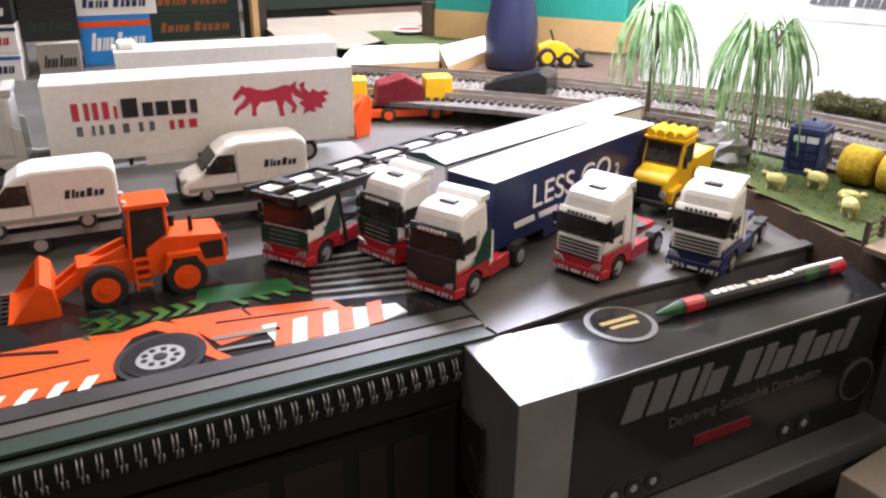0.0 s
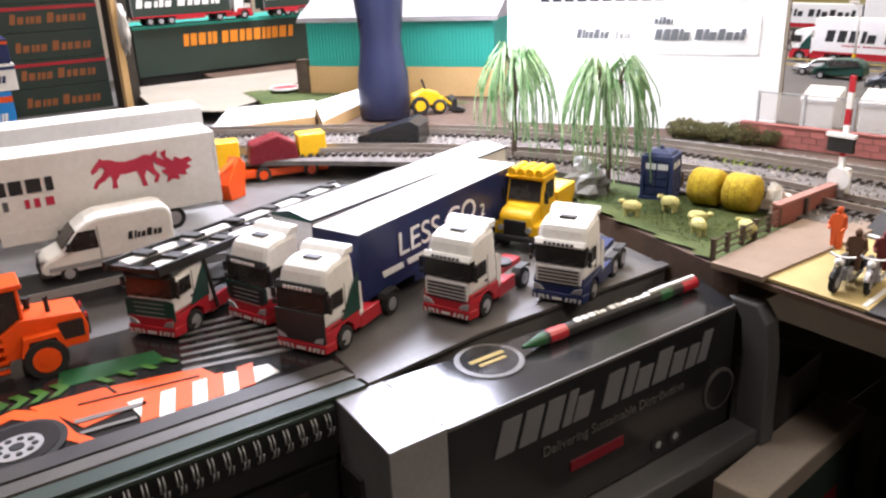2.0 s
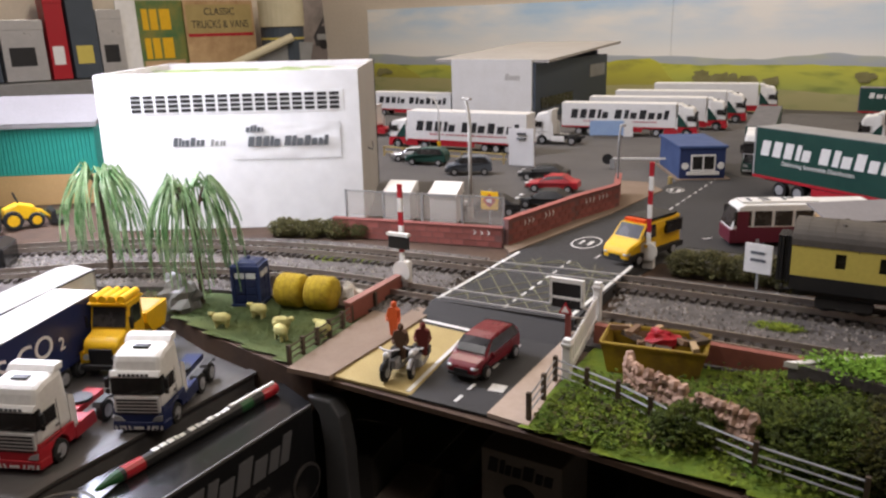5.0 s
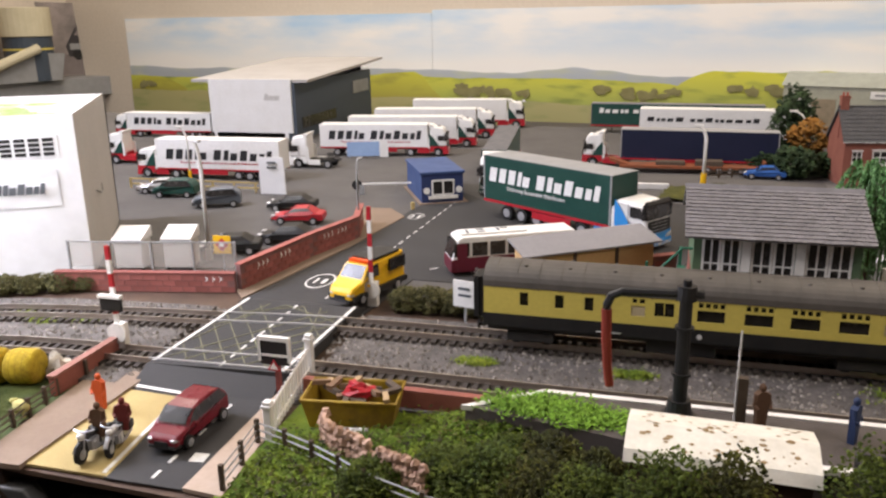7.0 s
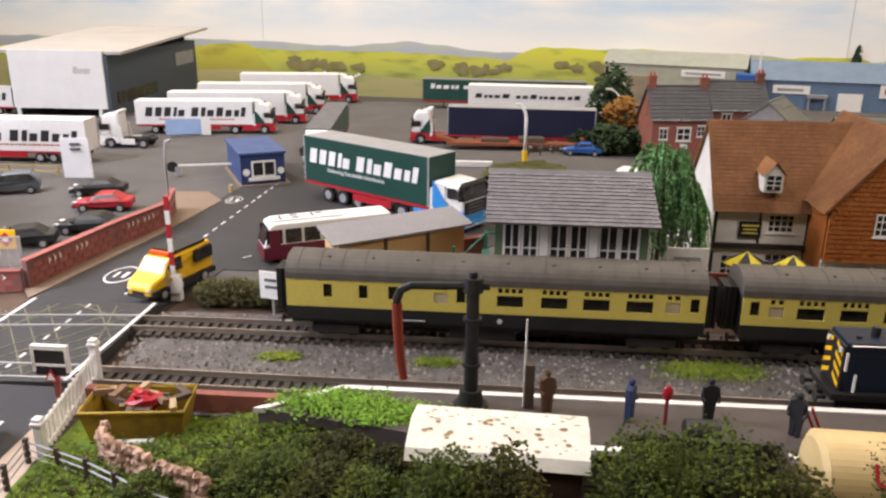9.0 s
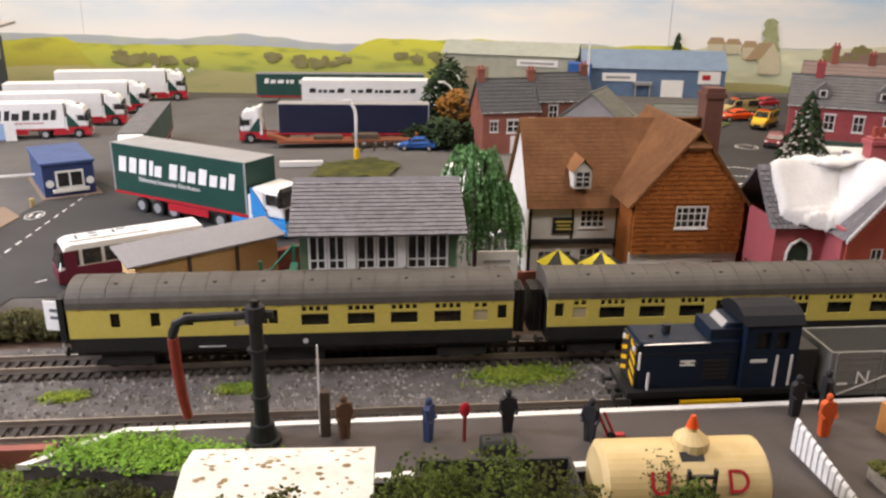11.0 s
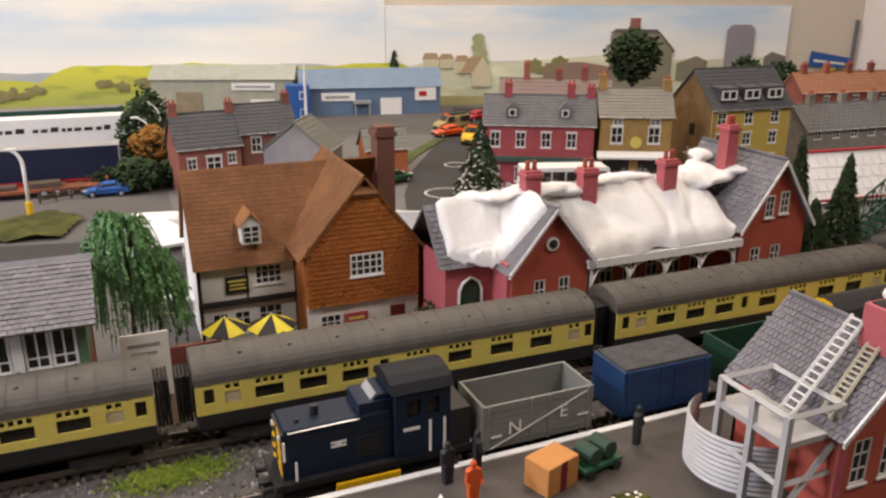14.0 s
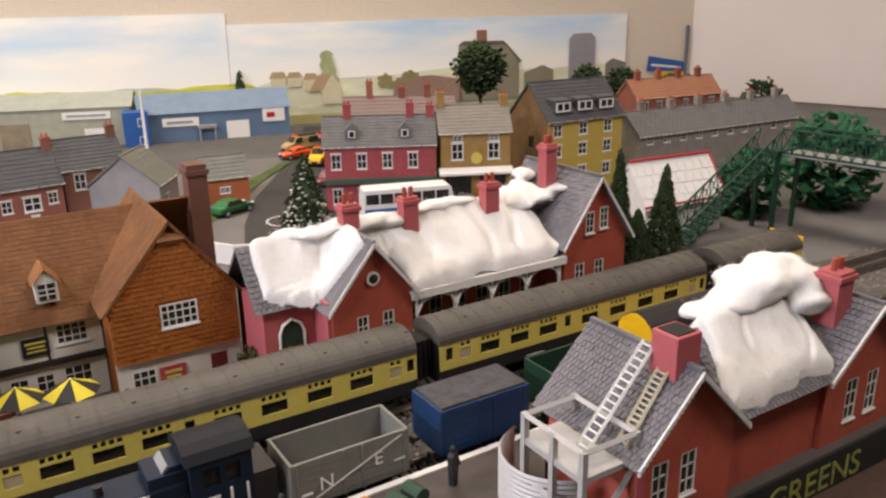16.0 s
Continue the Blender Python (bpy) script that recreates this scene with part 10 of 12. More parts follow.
for x in (12, 34):
    part("window", Geo().box(x, -13.6, 18, x + 15, -12.8, 29), GLASS, cv)
for sd in (-1, 1):
    wheel(cv, 32, sd * 11, 4.5, 3, outer=sd)
part("tow_bar", Geo().box(-14, -1, 5, 2, 1, 7), GREY, cv)

# white garden tent beside the pub
gz = thing("garden_tent", "white peaked garden tent behind the pub garden", "tent", at=(334, 900, 0), rz=12)
for x, y in ((-24, -20), (24, -20), (24, 20), (-24, 20)):
    part("leg", Geo().cyl((x, y, 0), 1.0, 30, "z", 8), WHITE, gz)
part("canopy", Geo().add([(-28, -24, 29), (28, -24, 29), (28, 24, 29), (-28, 24, 29), (0, 0, 50), (-27, -23, 26), (27, -23, 26), (27, 23, 26), (-27, 23, 26)], [(0, 1, 4), (1, 2, 4), (2, 3, 4), (3, 0, 4), (0, 5, 6, 1), (1, 6, 7, 2), (2, 7, 8, 3), (3, 8, 5, 0), (5, 8, 7, 6)]), PAPER, gz, "white peaked canopy")

# vehicles of the town
coachb = thing("coach_bus", "white coach with dark window band on the town road", "coach", at=(872, 962, 0.4), rz=163)
part("body", Geo().prism([(0, 5), (-1, 18), (4, 41), (9, 44), (114, 44), (116, 5)], -15, 15, "y"), TRAILER, coachb, bevel=1.6)
for sd in (-1, 1):
    for i in range(6):
        part("side_window", Geo().box(8 + i * 17.5, sd * 15 - 0.5, 26, 8 + i * 17.5 + 15.5, sd * 15 + 0.5, 38), GLASS, coachb)
    for x in (20, 94):
        wheel(coachb, x, sd * 13, 6.5, 4, outer=sd)
part("windscreen", Geo().prism([(-0.6, 20), (3.0, 40), (5, 40), (2, 20)], -13, 13, "y"), GLASS, coachb)
part("stripe", Geo().box(2, -15.4, 16, 113, 15.4, 20), BLUE, coachb)
car((848, 1340, 0.4), 225, YELLOW, "yellow model van on the town road", s=14, kind="van")
car((825, 1430, 0.1), 185, ORANGE, "orange model car on the town road", s=14)
car((945, 1560, 0.4), 200, RED, "red model car on the town road", s=14)
car((672, 1150, 0.4), 25, mat("car_green", (0.03, 0.16, 0.05), 0.3), "green model car at the kerb of the town road", s=14)
car((800, 1195, 0.4), 235, MAROON, "dark red model car on the town road", s=14)
car((850, 1480, 0.4), 190, SAND, "sand coloured model van beside the blue shed", s=14, kind="van")

# picture books and a tin leaning against the side wall
PRINTA = mat("book_green", (0.04, 0.14, 0.05), 0.5, col2=(0.3, 0.24, 0.05), scale=12, amount=0.8)
PRINTB = mat("book_sepia", (0.55, 0.38, 0.2), 0.5, col2=(0.3, 0.17, 0.08), scale=10, amount=0.9)
PRINTC = mat("photo_grey", (0.16, 0.14, 0.13), 0.45, col2=(0.35, 0.3, 0.28), scale=9, amount=1.0)


def leaning(name, label, category, x0, x1, z0, z1, m, lean=0.0, thick=4.0, y=-6.0):
    """A flat thing standing against the side wall, between x0 and x1 along it."""
    t = thing(name, label, category, at=(-1740, 2400, 0), rz=70.7)
    c = part("cover", Geo().box(-(x1 - x0) / 2, -thick, 0, (x1 - x0) / 2, 0, z1 - z0), m, t, bevel=0.6)
    c.matrix_basis = pose((x0 + x1) / 2000, y / 1000, z0 / 1000, -4, lean, 0)
    return c


wsh = thing("side_shelf", "grey shelf along the side wall behind the layout", "shelf", at=(-1740, 2400, 0), rz=70.7, kind="structure")
part("shelf_board", Geo().box(-1400, -120, 36, 130, 0, 48), GREY, wsh)
part("shelf_front", Geo().box(-1400, -122, -10, 130, -120, 47), GREY, wsh)
bk = leaning("picture_book", "green annual with a white spine and yellow letter blocks", "book", -735, -400, 48, 268, PRINTA, 0, y=-6)
part("spine", Geo().box(-167.5, -4.4, 0, -107, -4.0, 220), PAPER, bk, "white spine")
part("name_bars", letter_bars(Geo(), -92, 132, 8, 62, -4.2, 3, -1, 0.0, 0.5, 0.25, (0, 1, 2)).join(letter_bars(Geo(), -92, 46, 8, 62, -4.2, 3, -1, 0.0, 0.5, 0.25, (0, 1, 2))), YELLOW, bk, "yellow letter blocks")
part("cover_photo", Geo().box(-100, -4.3, 4, 30, -4.0, 40), PRINTB, bk)
bk = leaning("picture_book", "sepia picture book with a lettered cover", "book", -529, -290, 48, 267, PRINTB, 0, y=-16)
part("title_panel", Geo().box(-112, -4.6, 118, 112, -4.0, 206), SAND, bk, "cream title panel")
lettering("title", "CLASSIC", 32, 0.6, INK, bk, pose(0, -0.005, 0.174, 90, 0, 0), "dark serif title", squeeze=0.9)
lettering("title", "TRUCKS & VANS", 34, 0.6, INK, bk, pose(0, -0.005, 0.134, 90, 0, 0), "dark serif title", squeeze=0.78)
part("red_rule", Geo().box(-112, -4.8, 108, 112, -4.0, 117), RED, bk)
tin = thing("tin", "dark tin with a cream lid on the side shelf", "tin", at=(-1740, 2400, 0), rz=70.7)
part("can", Geo().cyl((-226, -80, 48), 70, 132, "z", 28), SLATEBLUE, tin)
part("band", Geo().cyl((-226, -80, 140), 70.6, 6, "z", 28), CREAM, tin, "thin cream band")
part("lid", Geo().cyl((-226, -80, 180), 74, 85, "z", 28), PCREAM, tin, "cream lid", bevel=2)
bk = leaning("photo_print", "dark photograph of a car on thin card", "picture", -140, 136, 48, 282, PRINTC, 1, 2.0)
CARDARK = mat("photo_dark", (0.035, 0.032, 0.034), 0.45, col2=(0.07, 0.064, 0.066), scale=30)
part("road_print", Geo().box(-130, -2.5, 6, 130, -2.1, 70), mat("photo_road", (0.2, 0.17, 0.16), 0.5, col2=(0.13, 0.11, 0.105), scale=20), bk)
part("car_print", Geo().prism([(-50, 62), (-58, 96), (-36, 128), (-10, 164), (60, 172), (96, 150), (112, 112), (110, 66)], -3.0, -2.2, "y"), CARDARK, bk, "blurred dark car shape")
part("window_print", Geo().prism([(-24, 130), (-4, 156), (52, 162), (70, 138)], -3.3, -3.0, "y"), PRINTC, bk, "pale car window")
part("grille_print", Geo().box(-44, -3.3, 84, -4, -3.0, 104), GREY, bk)
for x in (-20, 84):
    part("wheel_print", Geo().cyl((x, -3.6, 68), 17, 0.7, "y", 20), BLACK, bk)
rl = thing("paper_roll", "long cream card tube lying aslant", "tube", at=(-1740, 2400, 0), rz=70.7)
part("roll", Geo().tube([(-520, -160, 44), (-239, -160, 146)], 14, 10), PCREAM, rl)
part("roll_end", Geo().tube([(-239, -160, 146), (-236, -160, 147)], 10, 10), INK, rl, "dark open end")
sh = thing("grey_sheet", "grey card sheet propped under the card tube", "card", at=(-1740, 2400, 0), rz=70.7)
part("sheet", Geo().prism([(-440, 48), (-170, 48), (-150, 128), (-236, 132)], -146, -143, "y"), GREY, sh)
for i, (x0, x1, z1, m) in enumerate([(-1330, -1180, 250, GREY), (-1175, -1080, 300, SLATEBLUE), (-1070, -960, 210, SILVER), (-950, -900, 280, RED), (-890, -815, 300, SLATEBLUE), (-812, -742, 236, SILVER)]):
    bx = leaning("storage_box", "grey and blue boxed goods on the side shelf", "box", x0, x1, 48, z1, m, 0, 60)
    w = (x1 - x0) / 2
    part("lid", Geo().box(-w - 1, -61, z1 - 74, w + 1, 1, z1 - 47), m, bx, bevel=0.8)
    part("label_patch", Geo().box(-w * 0.7, -60.6, 40, w * 0.5, -60, 90), (PAPER, CREAM, INK)[i % 3], bx, "pasted label")

# ---- the lorry display on the lower shelf ----
SH = -13.0
CLEARBOX = glass_mat("clear_plastic_case", (0.8, 0.82, 0.82), 0.22)
GLOSSBLACK = mat("gloss_black_card", (0.012, 0.012, 0.013), 0.16, col2=(0.02, 0.02, 0.02), scale=20, spec=0.6)
BOXGREY = mat("box_grey_card", (0.19, 0.186, 0.186), 0.2, col2=(0.11, 0.107, 0.107), scale=10, amount=1.0)
LETGREY = mat("letter_grey", (0.13, 0.13, 0.135), 0.4)
BOTTLE = mat("bottle_blue", (0.018, 0.021, 0.05), 0.3, col2=(0.03, 0.034, 0.075), scale=14, amount=0.8)
PADGREY = mat("pad_grey", (0.1, 0.093, 0.086), 0.45, col2=(0.055, 0.05, 0.046), scale=16, amount=0.9)
MATBLACK = mat("matt_black_card", (0.009, 0.009, 0.009), 0.6, col2=(0.014, 0.013, 0.013), scale=20, spec=0.15)
STRIPDARK = mat("strip_dark", (0.022, 0.02, 0.019), 0.5, col2=(0.042, 0.038, 0.036), scale=30, amount=0.9)
HEXGREEN = mat("print_green", (0.012, 0.07, 0.025), 0.4, col2=(0.02, 0.12, 0.03), scale=40)
PRINTORANGE = mat("print_orange", (0.72, 0.1, 0.02), 0.35, col2=(0.6, 0.07, 0.015), scale=40)
HORSE = mat("print_crimson", (0.5, 0.03, 0.07), 0.5)
GREYCAB = mat("cab_pale_grey", (0.5, 0.5, 0.47), 0.35, col2=(0.4, 0.4, 0.38), scale=40)
BOXDARK = mat("box_dark_green", (0.02, 0.034, 0.025), 0.5, col2=(0.03, 0.044, 0.034), scale=20)
BOXBLUE = mat("box_bright_blue", (0.02, 0.22, 0.6), 0.4, col2=(0.02, 0.18, 0.5), scale=20)
FADEINK = mat("faded_orange_ink", (0.3, 0.1, 0.03), 0.5)
ORANGEINK = mat("orange_ink", (0.75, 0.25, 0.02), 0.5)


def lathe(profile, n=28):
    g = Geo()
    for r, z in profile:
        g.v += [(r * math.cos(2 * math.pi * i / n), r * math.sin(2 * math.pi * i / n), z) for i in range(n)]
    for j in range(len(profile) - 1):
        for i in range(n):
            a, b = j * n + i, j * n + (i + 1) % n
            g.f.append((a, b, b + n, a + n))
    g.f += [tuple(range(n)), tuple(range((len(profile) - 1) * n, len(profile) * n))]
    return g


S = 11.2
# tractor and trailer lorries in a fan
vol = thing("lorry", "lorry with white, green and red cab and navy trailer", "lorry", at=(-245, 168, SH), rz=-63, group="display lorries")
tractor(vol, S, WHITE, RED, chassis_mat=RED, decor=GREEN, visor=BLACK, bars=WHITE)
part("nose_panel", Geo().box(-0.02 * S, -1.15 * S, 0.7 * S, 0.12 * S, 1.15 * S, 1.95 * S), BLACK, vol, "black nose panel", bevel=0.3)
vtl = thing("semi_trailer", "navy curtain-sided trailer with white slogan and white roof", "trailer", at=(-269, 200, SH), rz=-69.5, group="display lorries")
bx = trailer(vtl, S, 0, 146, NAVY, TRAILER, skirt=NAVY, top=3.95, front=NAVY)
w = lettering("slogan", "LESS CO", 17, 0.5, WHITE, bx, pose(-0.064, 0.0147, 0.0248, 90, 0, 180), "white slogan letters", squeeze=1.15)
lettering("slogan", "2", 10, 0.5, WHITE, bx, pose(-0.107, 0.0147, 0.0235, 90, 0, 180))
part("slanted_bar", Geo().prism([(-16, 18), (-32, 18), (-31, 21), (-15, 21)], 14.2, 14.7, "y").prism([(-36, 18), (-52, 18), (-51, 21), (-35, 21)], 14.2, 14.7, "y"), WHITE, bx, "white slanted bar")
man = thing("lorry", "lorry with white, green and red cab and grey peaked trailer roof", "lorry", at=(-290, 162, SH), rz=-69, group="display lorries")
tractor(man, S, WHITE, RED, chassis_mat=RED, decor=GREEN, bars=WHITE)
part("nose_panel", Geo().box(-0.02 * S, -1.2 * S, 1.25 * S, 0.035 * S, 1.2 * S, 1.9 * S), GREEN, man, "dark green nose panel", bevel=0.2)
mtl = thing("semi_trailer", "white trailer with a grey peaked roof", "trailer", at=(-312, 198, SH), rz=-71.8, group="display lorries")
mbx = trailer(mtl, S, 0, 182, TRAILER, ROOFPALE, skirt=CHASSIS, top=3.7, roof_peak=0.25)
part("front_cap", Geo().prism([(-1.27 * S, 3.62 * S), (-1.27 * S, 3.74 * S), (0, 3.99 * S), (1.27 * S, 3.74 * S), (1.27 * S, 3.62 * S)], 0, 0.8, "x"), GREEN, mbx, "dark green roof front")
for sd in (-1, 1):
    part("roof_edge", Geo().box(-182, sd * 1.27 * S - 0.4, 3.62 * S, 0, sd * 1.27 * S + 0.4, 3.72 * S), CHASSIS, mbx, "dark roof edge")
tr = thing("car_transporter", "empty car transporter with black and white deck ladders", "lorry", at=(-304, 121, SH), rz=-55, group="display lorries")
tractor(tr, S, WHITE, RED, chassis_mat=CHASSIS, decor=GREEN, roof="low")
part("nose_panel", Geo().box(-0.02 * S, -1.2 * S, 0.95 * S, 0.06 * S, 1.2 * S, 1.8 * S), GREEN, tr, "dark green nose panel", bevel=0.2)


def sloped(x0, x1, y0, y1, dz0, dz1):
    """A bar along the transporter's deck, which falls towards the rear."""
    top = [(x, 38.5 - (8 - x) * 0.1) for x in (x0, x1)]
    return Geo().prism([(top[0][0], top[0][1] + dz0), (top[1][0], top[1][1] + dz0), (top[1][0], top[1][1] + dz1), (top[0][0], top[0][1] + dz1)], y0, y1, "y")


for sd in (-1, 1):
    part("deck_rail", sloped(-214, 8, sd * 14.4 - 0.8, sd * 14.4 + 0.8, -2.5, 2.0), BLACK, tr)
    part("runway", sloped(-212, 6, sd * 8.5 - 4.4, sd * 8.5 + 4.4, -1.2, 0.0), BLACK, tr)
    for i in range(5):
        part("runway_plate", sloped(-208 + i * 43, -208 + i * 43 + 37, sd * 8.5 - 3.6, sd * 8.5 - 0.4, 0.0, 0.8), TRAILER, tr)
        part("runway_plate", sloped(-204 + i * 43, -204 + i * 43 + 35, sd * 8.5 + 0.6, sd * 8.5 + 3.6, 0.0, 0.8), TRAILER, tr)
    for i in range(6):
        part("wheel_chock", sloped(-196 + i * 36, -196 + i * 36 + 8, sd * 8.5 - 4.6, sd * 8.5 + 4.6, 0.8, 2.6), CHASSIS, tr, bevel=0.4)
    part("lower_deck", Geo().box(-200, sd * 9 - 4, 8, -34, sd * 9 + 4, 10), BLACK, tr)
for i in range(10):
    part("cross_member", sloped(-204 + i * 23, -204 + i * 23 + 2.4, -13.6, 13.6, -2.4, -0.4), GREY if i % 3 else BLACK, tr)
for x in (-30, -92, -150, -196):
    for sd in (-1, 1):
        part("ram_post", Geo().tube([(x, sd * 14, 6), (x + 6, sd * 14, 37 - (2 - x) * 0.1)], 1.1), CHASSIS, tr)
for x in (-110, -125):
    for sd in (-1, 1):
        wheel(tr, x, sd * 11, 5, 4, outer=sd)
sc = thing("tractor_unit", "white tractor unit with red skirts and silver grille", "lorry", at=(-233, 237, SH), rz=-68, group="display lorries")
tractor(sc, S, WHITE, RED, chassis_mat=RED, grille=WHITE, bumper=RED, decor=None, visor=WHITE, bars=INKGREY)
sc = thing("tractor_unit", "white tandem tractor unit with navy chassis", "lorry", at=(-212, 288, SH), rz=-64, group="display lorries")
tractor(sc, S, WHITE, NAVY, chassis_mat=NAVY, tandem=True, grille=WHITE, bumper=NAVY, visor=WHITE, bars=INK)

# yellow four-wheel-drive truck with a hopper
un = thing("utility_truck", "yellow utility truck with roof rolls and rear hopper", "truck", at=(-284, 322, SH), rz=-66)
part("bonnet", Geo().prism([(0, 13), (0, 21), (-3, 24), (-15, 27), (-15, 13)], -10.5, 10.5, "y"), YELLOW, un, bevel=1.4)
part("grille", Geo().box(-1, -7, 10, 1.2, 7, 19), BLACK, un, bevel=0.5)
cbn = part("cab", Geo().prism([(-12, 12), (-12, 26), (-16, 40), (-31, 40.5), (-32, 12)], -11.5, 11.5, "y"), YELLOW, un, bevel=1.0)
part("windscreen", Geo().prism([(-11.6, 27.5), (-15.2, 38.6), (-16.6, 38.6), (-13.4, 27.5)], -10, 10, "y"), GLASS, cbn)
for sd in (-1, 1):
    part("side_window", Geo().prism([(-15, 27.5), (-17.6, 38), (-28, 38), (-28, 27.5)], sd * 11.5 - 0.4, sd * 11.5 + 0.4, "y"), GLASS, cbn)
    part("mudguard", Geo().prism([(-1, 9), (-1, 16), (-14, 17), (-17, 9), (-14.5, 9), (-12.5, 14), (-5, 14), (-3.4, 9)], sd * 8, sd * 13.4, "y"), YELLOW, un)
    part("headlight", Geo().cyl((0.2, sd * 8.6, 14), 1.8, 1.2, "x", 12), SILVER, un)
    part("mirror", Geo().box(-13, sd * 14 - 1, 27, -11.6, sd * 14 + 1, 34), BLACK, cbn)
    for x in (-9, -45):
        wheel(un, x, sd * 11, 7, 5.5, YELLOW, outer=sd)
for i in range(4):
    part("roof_roll", Geo().tube([(-14, -8.6 + i * 5.7, 43.2), (-32, -8.6 + i * 5.7, 43.2)], 2.5, 10), YELLOW, un, "yellow roll lying on the cab roof")
part("roof_rack", Geo().box(-33, -12, 40.4, -13, 12, 41.4), YELLOW, un)
part("chassis", Geo().box(-62, -6, 7, -4, 6, 12), CHASSIS, un)
part("hopper", Geo().prism([(-35, 21), (-34, 28), (-62, 28), (-61, 21), (-56, 13), (-40, 13)], -12, 12, "y"), YELLOW, un, bevel=0.5)
part("hopper_load", Geo().box(-59, -10.5, 27.4, -37, 10.5, 28.4), SAND, un)
part("bumper", Geo().box(-1, -12, 7, 3, 12, 10), BLACK, un, bevel=0.5)

# orange wheel loader
ld = thing("wheel_loader", "orange wheel loader with black cab glass and front bucket", "loader", at=(-311, 58, SH), rz=-92)
for x in (16, -17):
    for sd in (-1, 1):
        t = part("wheel", Geo().cyl((x, sd * 11.5 - 3.5, 9), 9, 7, "y", 22), TYRE, ld, bevel=0.8)
        part("hub", Geo().cyl((x, sd * 11.5 + (3.2 if sd > 0 else -3.9), 9), 5.6, 0.7, "y", 18), ORANGE, t)
        part("hub_cap", Geo().cyl((x, sd * 11.5 + (3.8 if sd > 0 else -4.6), 9), 2.6, 0.8, "y", 12), ORANGE, t)
part("rear_body", Geo().prism([(-2, 10), (-2, 22), (-10, 27), (-34, 25), (-36, 18), (-35, 10)], -10, 10, "y"), ORANGE, ld, bevel=0.8)
for sd in (-1, 1):
    part("engine_grille", Geo().box(-34, sd * 10 - 0.4, 14, -24, sd * 10 + 0.4, 22), BLACK, ld)
    part("rear_guard", Geo().prism([(-26, 12), (-24, 20), (-10, 20), (-8, 12), (-10, 12), (-12, 18), (-22, 18), (-24, 12)], sd * 8, sd * 14.5, "y"), ORANGE, ld)
    part("lift_arm", Geo().prism([(2, 18), (6, 24), (24, 17), (40, 6), (38, 2), (22, 12)], sd * 5 - 1.3, sd * 5 + 1.3, "y"), ORANGE, ld, bevel=0.3)
    part("ram", Geo().tube([(6, sd * 3, 14), (26, sd * 3, 12)], 1.2), SILVER, ld)
cb = part("cab", Geo().prism([(4, 18), (6, 26), (2, 40), (-12, 40), (-12, 18)], -8, 8, "y"), GLASS, ld, "dark glazed cab", bevel=0.4)
part("cab_roof", Geo().box(-14, -9, 40, 5, 9, 42.5), ORANGE, cb, bevel=0.6)
for x in (4.6, -11.6):
    for sd in (-1, 1):
        part("cab_pillar", Geo().tube([(x, sd * 8.2, 18), (x - (1.8 if x > 0 else 0), sd * 8.2, 40)], 0.8), ORANGE, cb)
part("front_frame", Geo().box(-4, -7, 7, 26, 7, 18), ORANGE, ld, bevel=0.6)
part("bucket", Geo().prism([(34, 1), (36, 14), (40, 17), (42, 15), (39, 10), (40, 4), (54, 1.5), (54, 0.5)], -16, 16, "y"), ORANGE, ld)
for sd in (-1, 1):
    part("bucket_cheek", Geo().prism([(35, 1), (37, 14), (41, 16), (53, 1)], sd * 16 - 0.6, sd * 16 + 0.6, "y"), ORANGE, ld)
part("exhaust", Geo().cyl((-22, 4, 25), 1.0, 8, "z", 8), BLACK, ld)
part("air_intake", Geo().cyl((-15, -4, 25), 1.3, 5, "z", 10).cyl((-15, -4, 30), 1.8, 1.6, "z", 10), BLACK, ld)
for sd in (-1, 1):
    for i in range(4):
        part("step", Geo().box(-3, sd * 10.4 - 1.2, 6 + i * 4, 3, sd * 10.4 + 1.2, 7 + i * 4), ORANGE, ld)
    part("step_rail", Geo().tube([(3.4, sd * 11.4, 5), (3.4, sd * 11.4, 19)], 0.6, 5), ORANGE, ld)
    part("lamp", Geo().cyl((-36.4, sd * 7, 22), 1.3, 0.8, "x", 10), RED, ld, "red tail lamp")
    part("beacon_lamp", Geo().cyl((3.6, sd * 6.6, 42.5), 0.9, 1.4, "z", 8), WHITE, ld, "pale work lamp")
for i in range(7):
    part("bucket_tooth", Geo().box(53, -15 + i * 4.6, 0.4, 57, -13 + i * 4.6, 1.4), ORANGE, ld)
for i in range(4):
    part("engine_slot", Geo().box(-36.9, -8 + i * 4, 12, -35.6, -6.4 + i * 4, 21), BLACK, ld)

# white vans on a flat lorry deck
fb = thing("flatbed_trailer", "dark flatbed trailer carrying white vans", "trailer", at=(-382, 70, SH), rz=-93, group="display lorries")
part("deck", Geo().box(-110, -15, 10, 95, 15, 13), BLACK, fb, bevel=0.4)
part("deck_edge", Geo().box(-110, -15.6, 9, 95, -15, 13.5).box(-110, 15, 9, 95, 15.6, 13.5), GREY, fb)
for x in (-90, -75, -60, 50):
    for sd in (-1, 1):
        wheel(fb, x, sd * 12, 5.2, 4, outer=sd)


